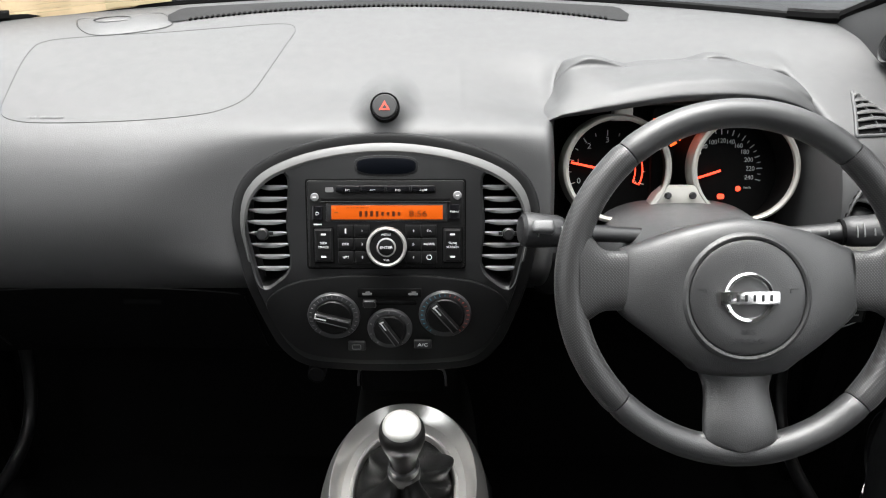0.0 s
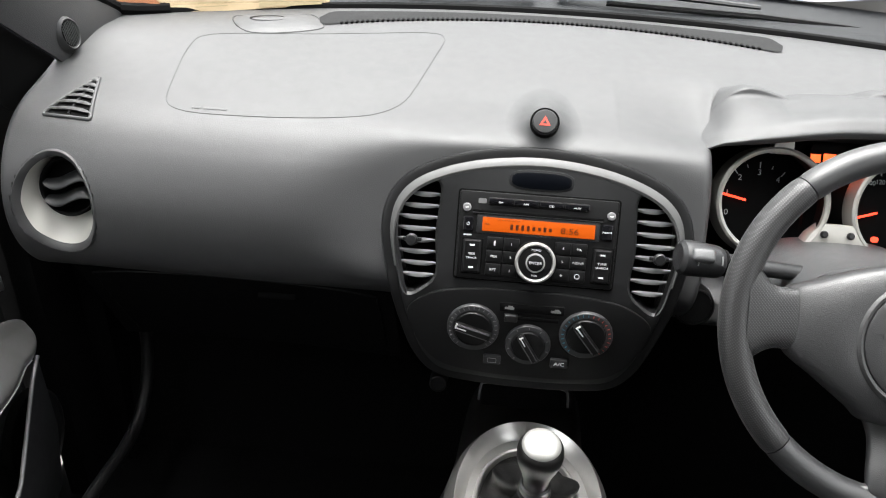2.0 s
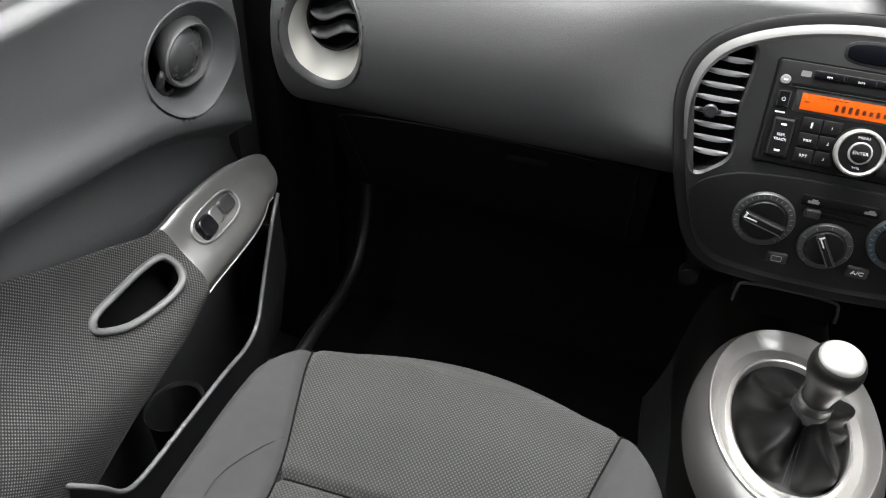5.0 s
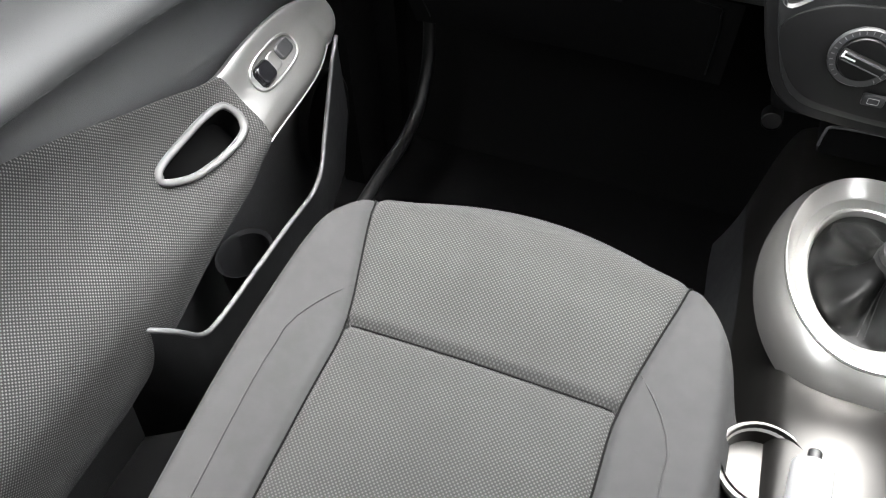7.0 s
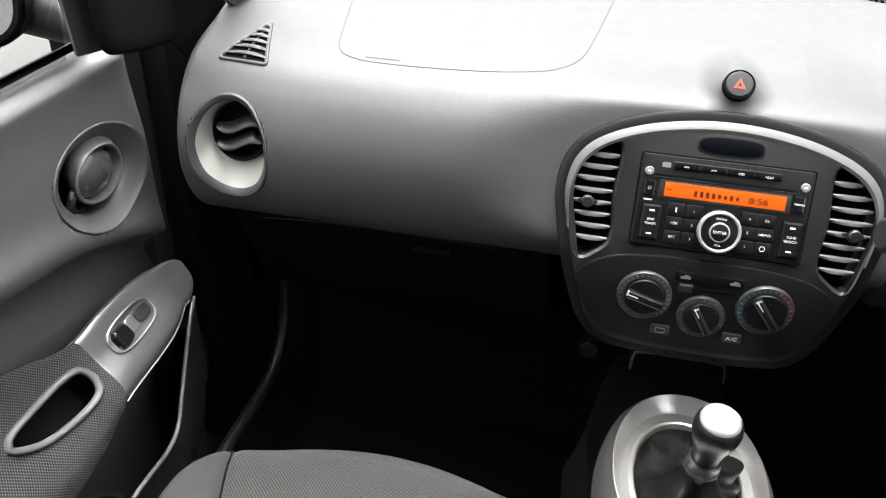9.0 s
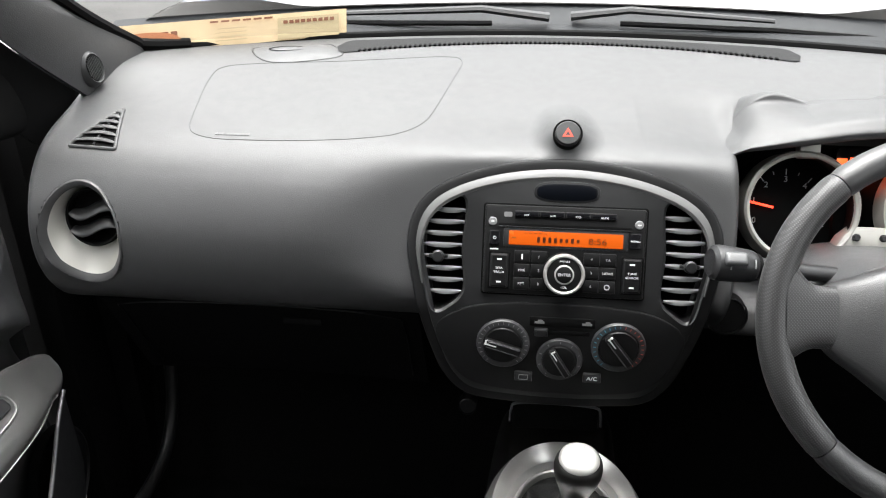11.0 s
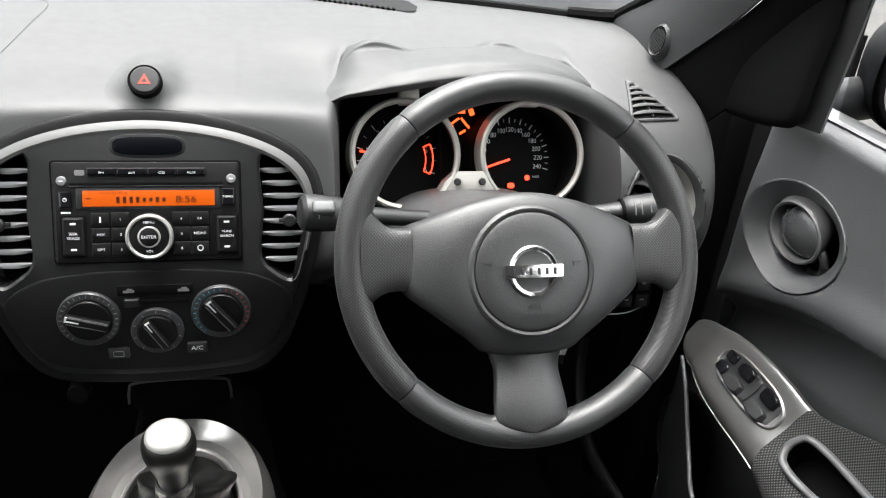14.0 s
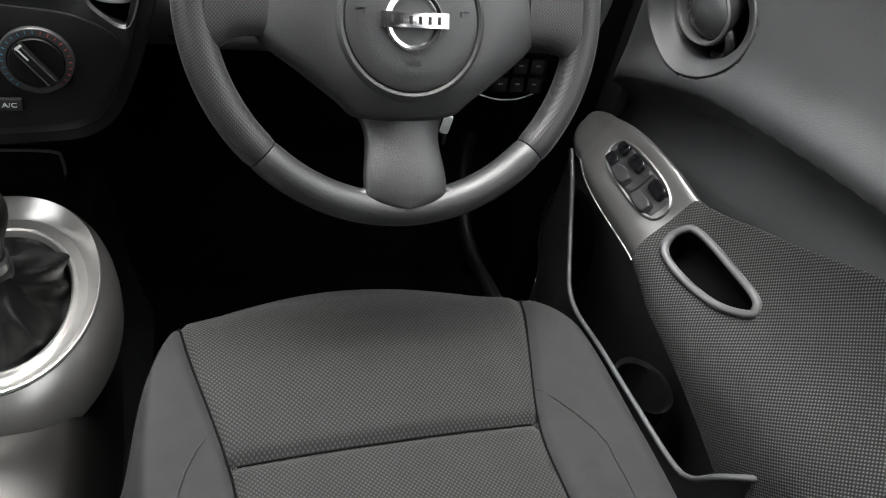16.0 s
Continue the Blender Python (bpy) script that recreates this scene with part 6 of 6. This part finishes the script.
part("embossed_print", bm, TRIM, dash, "tiny embossed print", smooth=False)
def trough(u, v):
    """A shallow slotted strip along the windscreen's foot, with rounded ends."""
    x = -0.362 + 0.724 * u
    f0, b0 = 1.346 - 0.72 * x * x, 1.384 - 0.42 * x * x
    end = math.sqrt(max(0.0, 1 - max(0.0, abs(2 * u - 1) - 0.94) ** 2 / 0.0036))
    m, h = (f0 + b0) / 2, (b0 - f0) / 2 * end
    return dash_on(x, min(m - h + 2 * h * v, ws_y(x) - 0.012), 0.0016)


strip = part("demister_strip", sheet(trough, 90, 6), TROUGH, dash, "dark grey slotted demister strip")
for i in range(84):
    u = 0.055 + 0.89 * i / 83
    bm = bmesh.new()
    box(bm, (0.0040, 0.0075, 0.0030), Matrix.Translation(trough(u, 0.0) + Vector((0, 0.0015, 0.0003))) @ pose(0, 0, 0, 8), 0.0006, 1)
    part("slot", bm, BLACK, strip)
# little oval lid on the passenger side, with a finger recess drawn by painted shade
lid = thing("dash_lid", "small rounded lid on the dash top, its finger recess edged with painted shade", "lid", dash_on(-0.43, 1.28))
LIDC = [(-0.494, 1.262), (-0.478, 1.276), (-0.440, 1.286), (-0.390, 1.304), (-0.368, 1.296), (-0.346, 1.250), (-0.385, 1.222), (-0.442, 1.206), (-0.474, 1.224)]
bm = bmesh.new()
tube(bm, [dash_on(x, min(y, ws_y(x) - 0.012), 0.0) for x, y in spline(LIDC, 60, closed=True)], 0.0013, 8, closed=True)
part("lid_edge", bm, DARK, lid)
bm = bmesh.new()
mid = Vector((-0.420, 1.252, 0))
lp = spline(LIDC, 60, closed=True)


def lid_pt(u, v):
    q = lp[int(round(u * 60)) % 60]
    x, y = mid.x + (q[0] - mid.x) * v, mid.y + (q[1] - mid.y) * v
    return dash_on(x, min(y, ws_y(x) - 0.012), 0.006 * (1 - v ** 3))


grid(bm, lid_pt, 60, 8, close_u=True)
part("lid_top", bm, DASH, lid)
# Black pill under a grey one paints the recess's shaded edge.
bm = bmesh.new()
tube(bm, [dash_on(-0.463 + 0.054 * k / 8, 1.250 + 0.015 * k / 8, 0.0050) for k in range(9)], [0.004, 0.010, 0.0125, 0.013, 0.013, 0.013, 0.0125, 0.010, 0.004], 12, flat=0.16)
part("recess_shade", bm, BLACK, lid, "black pill for the shaded edge of the finger recess")
bm = bmesh.new()
tube(bm, [dash_on(-0.458 + 0.049 * k / 8, 1.246 + 0.014 * k / 8, 0.0058) for k in range(9)], [0.003, 0.008, 0.0100, 0.0108, 0.0108, 0.0108, 0.0100, 0.008, 0.003], 12, flat=0.18)
part("recess_floor", bm, DASH, lid)


def side_demister(s):
    """A small three-cornered outlet at the end of the dash top."""
    sd = thing("side_demister_vent", "small triangular side window demister vent", "air vent", dash_on(s * 0.605, 0.97), "side demister vents")
    A, B, C = Vector((0.654, 0.964)), Vector((0.588, 0.961)), Vector((0.613, 1.047))
    tri = []
    for p, q, r in ((C, A, B), (A, B, C), (B, C, A)):
        for k in (0.22, 0.10, 0.03):
            tri.append(q.lerp(p, k))
        for k in (0.03, 0.10, 0.22):
            tri.append(q.lerp(r, k))
    loop = spline([tuple(t) for t in tri], 60, closed=True)
    bm = bmesh.new()
    tube(bm, [dash_on(s * x, y, 0.001) for x, y in loop], 0.0026, 8, closed=True)
    part("vent_frame", bm, DASH, sd)
    cx, cy = sum(p[0] for p in loop) / 60, sum(p[1] for p in loop) / 60
    bm = bmesh.new()
    grid(bm, lambda u, v: dash_on(s * (cx + (loop[int(round(u * 60)) % 60][0] - cx) * v), cy + (loop[int(round(u * 60)) % 60][1] - cy) * v, 0.0006), 60, 5, close_u=True)
    part("vent_well", bm, BLACK, sd)
    for k in range(6):
        t = (k + 0.6) / 6.6
        p, q = A.lerp(C, t), B.lerp(C, t)
        bm = bmesh.new()
        line = [dash_on(s * v.x, v.y, 0.0028) for v in (p.lerp(q, j / 8) + Vector((0, 0.004 * math.sin(math.pi * j / 8))) for j in range(9))]
        tube(bm, line, [0.0016, 0.0034, 0.0042, 0.0044, 0.0044, 0.0044, 0.0042, 0.0034, 0.0016], 8, flat=0.45)
        part("slat", bm, DASH, sd)
    bm = bmesh.new()
    m0, m1 = A.lerp(B, 0.5).lerp(C, 0.05), C.lerp(A.lerp(B, 0.5), 0.15)
    tube(bm, [dash_on(s * v.x, v.y, 0.0012) for v in (m0.lerp(m1, j / 8) for j in range(9))], 0.0016, 6)
    part("rib", bm, DARK, sd)


side_demister(-1)
side_demister(1)


def round_vent(s):
    """The end outlet: a silver dish with a dark ball and two curved vanes set high in it."""
    rv = thing("round_air_vent", "round end air vent with silver dish and black vanes", "air vent", (s * 0.625, 0.90, 0.658), "round end air vents")
    M = Matrix.Translation((s * 0.625, 0.9025, 0.658)) @ pose(0, 0, 0, 77, 0, 0) @ pose(0, 0, 0, 0, -s * 4, 0)

    def skin_y(z):
        pts = sorted((z_, y_) for y_, z_ in PROFILE[4:12])
        return float(np.interp(z, [q[0] for q in pts], [q[1] for q in pts]))

    def on_pad(r, out, a):
        """A point of the outline with radius r, following the bulge of the pad and standing proud of it by out."""
        x, z = 0.625 + r * math.cos(a), 0.658 + r * 1.26 * math.sin(a)
        return Vector((s * x, skin_y(z) - out, z))

    rim_rows = [(0.0572, -0.010), (0.0570, 0.0020), (0.0556, 0.0032), (0.0530, 0.0010), (0.0500, -0.0040), (0.0484, -0.0072)]
    bm = sheet(lambda u, v: on_pad(*rim_rows[int(round(v * 5))], 2 * math.pi * u), 72, 6, close_u=True)
    bmesh.ops.recalc_face_normals(bm, faces=bm.faces[:])
    part("outer_rim", bm, DASH, rv, "sloping grey rim")

    def dish_pt(u, v):
        a = 2 * math.pi * u
        inner = M @ Vector((-s * 0.007 + s * 0.0375 * math.cos(a), 0.022 + 0.0375 * 1.03 * math.sin(a), -0.032))
        outer = on_pad(0.0486, -0.0070, a)
        p = outer.lerp(inner, v)
        p.y = outer.y + (inner.y - outer.y) * (1 - (1 - v) ** 1.6)
        return p

    bm = sheet(dish_pt, 72, 12, close_u=True)
    part("silver_dish", bm, DISH, rv, "satin silver dish")
    BM_ = M @ Matrix.Translation((-s * 0.007, 0.022, -0.022))
    part("vane_ring", lathe(bmesh.new(), [(0.0388, -0.016), (0.0382, 0.000), (0.0367, 0.003), (0.0348, 0.001), (0.0334, -0.014), (0, -0.022)], BM_, 56, sy=1.04), BLACK, rv, "black ball ring")
    for k, y0 in enumerate((0.010, -0.013)):
        bm = bmesh.new()

        def vane(u, v, y0=y0, k=k):
            x = -0.0318 + 0.0636 * u
            t = 2 * math.pi * v
            y = y0 + 0.0065 * math.sin(1.7 * (u - 0.5) * math.pi) * s * -1
            lim = math.sqrt(max(0.0001, 1 - (x / 0.0326) ** 2))
            return BM_ @ Vector((x, y + 0.0088 * lim * math.sin(t), -0.002 + 0.0045 * lim * math.cos(t) - 0.006 * math.sin(t)))

        grid(bm, vane, 24, 14, close_v=True)
        bmesh.ops.recalc_face_normals(bm, faces=bm.faces[:])
        part("vane", bm, BEZEL, rv)


round_vent(-1)
round_vent(1)

# round blank cap beside the column and one under the panel's corner
for x, y, z, r in ((0.215, 0.925, 0.575, 0.024), (-0.118, 0.95, 0.385, 0.012)):
    M = Matrix.Translation((x, y, z)) @ pose(0, 0, 0, 82)
    cap_ = part("round_cap", lathe(bmesh.new(), [(r, -0.01), (r * 0.96, 0.0), (0, 0.002)], M, 36), PANEL, dash, "round black blanking cap")
    part("cap_ring", lathe(bmesh.new(), [(r * 1.12, -0.02), (r * 1.1, 0.001), (r * 1.02, 0.002), (r, -0.001)], M, 36), PANEL, cap_)

# small bank of push switches on the lower dash beside the column, over a thin bright line
bank = thing("switch_bank", "small black bank of push switches below the dash", "switch panel", (0.63, 0.94, 0.51))
bm = bmesh.new()
box(bm, (0.085, 0.020, 0.062), pose(0.622, 0.955, 0.514, -6), 0.006, 3)
part("bank_plate", bm, BLACK, bank)
for i in range(2):
    for k in range(3):
        bm = bmesh.new()
        box(bm, (0.020, 0.008, 0.020), pose(0.598 + k * 0.024, 0.9435 - 0.0025 * i, 0.5255 - i * 0.025, -6), 0.0025, 2)
        key_ = part("bank_key", bm, PANEL, bank)
        bm = bmesh.new()
        box(bm, (0.006, 0.0006, 0.0022), pose(0.598 + k * 0.024, 0.9392 - 0.0025 * i, 0.528 - i * 0.025, -6))
        part("key_mark", bm, GREYPRINT, key_)
bm = bmesh.new()
tube(bm, spline([(0.572, 0.944, 0.484), (0.600, 0.941, 0.478), (0.630, 0.941, 0.479), (0.655, 0.945, 0.486)], 20), 0.0010, 6)
part("bright_line", bm, SILVER, bank, "thin bright line")

# glove box catch and lower dash panels, nearly lost in the dark: their black is painted shade
gb = thing("glove_box", "glove box under the passenger dashboard, coloured black for its shade", "glove box", (-0.42, 0.99, 0.45))
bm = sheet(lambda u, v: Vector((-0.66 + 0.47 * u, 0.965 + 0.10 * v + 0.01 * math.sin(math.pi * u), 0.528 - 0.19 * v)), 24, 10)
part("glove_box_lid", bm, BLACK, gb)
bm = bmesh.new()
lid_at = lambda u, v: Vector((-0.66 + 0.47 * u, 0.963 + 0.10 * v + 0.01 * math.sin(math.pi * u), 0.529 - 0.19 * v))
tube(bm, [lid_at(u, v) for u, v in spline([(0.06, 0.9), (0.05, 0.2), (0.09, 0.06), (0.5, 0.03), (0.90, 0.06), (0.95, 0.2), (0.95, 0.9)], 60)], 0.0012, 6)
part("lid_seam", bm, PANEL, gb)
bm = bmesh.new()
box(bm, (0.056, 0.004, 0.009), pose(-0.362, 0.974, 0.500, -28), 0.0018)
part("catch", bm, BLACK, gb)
kn = thing("knee_panel", "lower dash panel under the steering column, coloured black for its shade", "panel", (0.42, 0.99, 0.45))
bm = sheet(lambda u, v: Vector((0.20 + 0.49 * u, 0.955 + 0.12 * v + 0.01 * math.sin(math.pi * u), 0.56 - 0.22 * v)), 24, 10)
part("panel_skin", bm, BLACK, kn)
bm = bmesh.new()
tube(bm, [Vector((0.20 + 0.49 * u, 0.954 + 0.010 + 0.01 * math.sin(math.pi * u), 0.543)) for u in (i / 20 for i in range(21))], 0.0012, 6)
part("panel_seam", bm, PANEL, kn)

# ---- windscreen, cowl, bonnet and wipers ----
bm = bmesh.new()
tube(bm, [(x, ws_y(x) + 0.004, 0.829) for x in (-0.69 + 1.38 * i / 40 for i in range(41))], 0.0075, 8)
solo("windscreen_seal", bm, BLACK, "black rubber seal along the windscreen base", "trim", kind="structure")
bm = sheet(lambda u, v: Vector((-0.70 + 1.40 * u, (ws_y(-0.70 + 1.40 * u) + 0.012) * (1 - v) + 0.47 * v, 0.832 + (1.245 - 0.832) * v)), 24, 12)
for v in bm.verts:
    v.co.x *= 1 - 0.12 * (v.co.z - 0.832) / 0.41
solo("windscreen", bm, SCREEN, "raked windscreen glass tinted dark to dim the daylight outside", "windscreen", kind="structure")
car = thing("bonnet", "glossy black car bonnet beyond the windscreen", "bonnet", (0, 1.8, 0.6))
bm = sheet(lambda u, v: Vector((-0.76 + 1.52 * u, ws_y(-0.76 + 1.52 * u) + 0.012 + 0.15 * v, 0.824 + 0.030 * v ** 1.5)), 40, 8)
part("cowl", bm, material("cowl_plastic", (0.012, 0.0135, 0.015), 0.6, specular=0.25), car, "dark slate plastic cowl")


def bonnet_pt(u, v):
    a = -1 + 2 * u
    w = 0.80 - 0.12 * v ** 2
    x = a * w
    y = ws_y(x) + 0.150 + (1.02 - 0.12 * a * a) * v
    z = 0.858 + 0.040 * v - 0.23 * v ** 2.4 - 0.05 * smooth01(0.82, 1.0, abs(a)) + 0.020 * smooth01(0.55, 0.72, abs(a)) * (1 - smooth01(0.8, 1.0, abs(a)))
    return Vector((x, y, z))


bm = sheet(bonnet_pt, 60, 40)
bmesh.ops.recalc_face_normals(bm, faces=bm.faces[:])
part("bonnet_skin", bm, PAINT, car)
for x0, x1, y0, y1 in ((-0.02, -0.42, 1.475, 1.452), (0.02, 0.36, 1.490, 1.448)):
    wp = thing("windscreen_wiper", "dark grey windscreen wiper arm and blade", "wiper", (x0, y0, 0.83), "windscreen wipers")
    bm = bmesh.new()
    tube(bm, [(x0, y0, 0.846), (x0 * 0.7 + x1 * 0.3, y0 * 0.7 + y1 * 0.3, 0.860), (x1, y1, 0.850)], [0.014, 0.011, 0.007], 8, flat=0.6)
    part("wiper_arm", bm, BEZEL, wp)
    bm = bmesh.new()
    tube(bm, [(x0 * 0.75 + x1 * 0.25, y0 - 0.02, 0.838), (x1 * 1.0, y1 - 0.008, 0.836), (x1 * 1.5, y1 - 0.05, 0.832)], 0.005, 6)
    part("wiper_blade", bm, BLACK, wp)

# folded card leaning along the foot of the windscreen
card = thing("cardboard_strip", "tan cardboard strip with brown print on the dash", "cardboard", (-0.54, 1.30, 0.83))
CA, CB = Vector((-0.72, 1.215, 0.822)), Vector((-0.362, 1.360, 0.832))
cdir = (CB - CA).normalized()


def on_card(u, h, out=0.0):
    p = CA.lerp(CB, u) + Vector((0, 0.25 * h, h))
    return p + Vector((cdir.y, -cdir.x, 0)) * out


bm = sheet(lambda u, v: on_card(u, 0.042 * v), 20, 4)
solidify(bm, 0.003)
part("card", bm, PAPER, card)


def card_patch(u0, u1, h0, h1, mat, name, label=""):
    bm = sheet(lambda u, v: on_card(u0 + (u1 - u0) * u, h0 + (h1 - h0) * v, 0.004), 6, 3)
    part(name, bm, mat, card, label, smooth=False)


bm = bmesh.new()
bm.faces.new([bm.verts.new(on_card(0.165 + 0.135 * math.cos(a), 0.016 + 0.014 * math.sin(a), 0.0042)) for a in (2 * math.pi * i / 28 for i in range(28))])
part("print_oval", bm, material("rust_print", (0.42, 0.16, 0.07), 0.7), card, "rust brown printed oval", smooth=False)
for i in range(7):
    card_patch(0.045 + i * 0.036, 0.072 + i * 0.036, 0.020, 0.029, PRINT, "print_bar")
card_patch(0.70, 0.965, 0.003, 0.036, PRINT2, "print_panel", "dull yellow printed panel")
for i in range(9):
    bm = sheet(lambda u, v, i=i: on_card(0.725 + i * 0.025 + 0.018 * u, 0.027 + 0.005 * v, 0.0052), 3, 3)
    part("print_bar", bm, PRINT, card, smooth=False)
for r in range(4):
    card_patch(0.44 + 0.01 * (r % 2), 0.57, 0.008 + r * 0.006, 0.0095 + r * 0.006, PRINT2, "print_line")
for i in range(6):
    card_patch(0.42 + i * 0.045, 0.455 + i * 0.045, 0.0365, 0.0395, PRINT, "print_bar")

for sg in (-1, 1):
    bm = bmesh.new()
    tube(bm, spline([(sg * 0.60, ws_y(0.60) + 0.003, 0.832), (sg * 0.655, 1.238, 0.836), (sg * 0.672, 1.215, 0.848), (sg * 0.690, 1.09, 0.922), (sg * 0.680, 0.86, 1.060)], 30), 0.010, 8)
    solo("pillar_seal", bm, BLACK, "black windscreen edge seal along the pillar", "trim", kind="structure")

# ---- outside ----
arrow = [(3.75, 8.15), (4.5, 8.05), (4.62, 8.25), (4.42, 8.45), (4.62, 9.3), (4.35, 10.2), (3.9, 10.2), (3.95, 9.0), (3.7, 8.6)]
bm = bmesh.new()
bm.faces.new([bm.verts.new((x, y, GROUND_Z + 0.004)) for x, y in arrow])
solo("road_arrow", bm, LINE, "white painted arrow on the tarmac", "road marking", kind="structure", smooth=False)
for x, y in ((4.68, 8.12), (3.86, 9.2)):
    p = thing("post", "thin black post standing on the tarmac", "post", (x, y, GROUND_Z), "car park posts")
    part("pole", tube(bmesh.new(), [(x, y, GROUND_Z + 0.02), (x, y, GROUND_Z + 1.0)], 0.012, 8), BLACK, p)
    part("foot", lathe(bmesh.new(), [(0.04, 0), (0.04, 0.012), (0.015, 0.03), (0, 0.03)], pose(x, y, GROUND_Z), 16), BLACK, p)
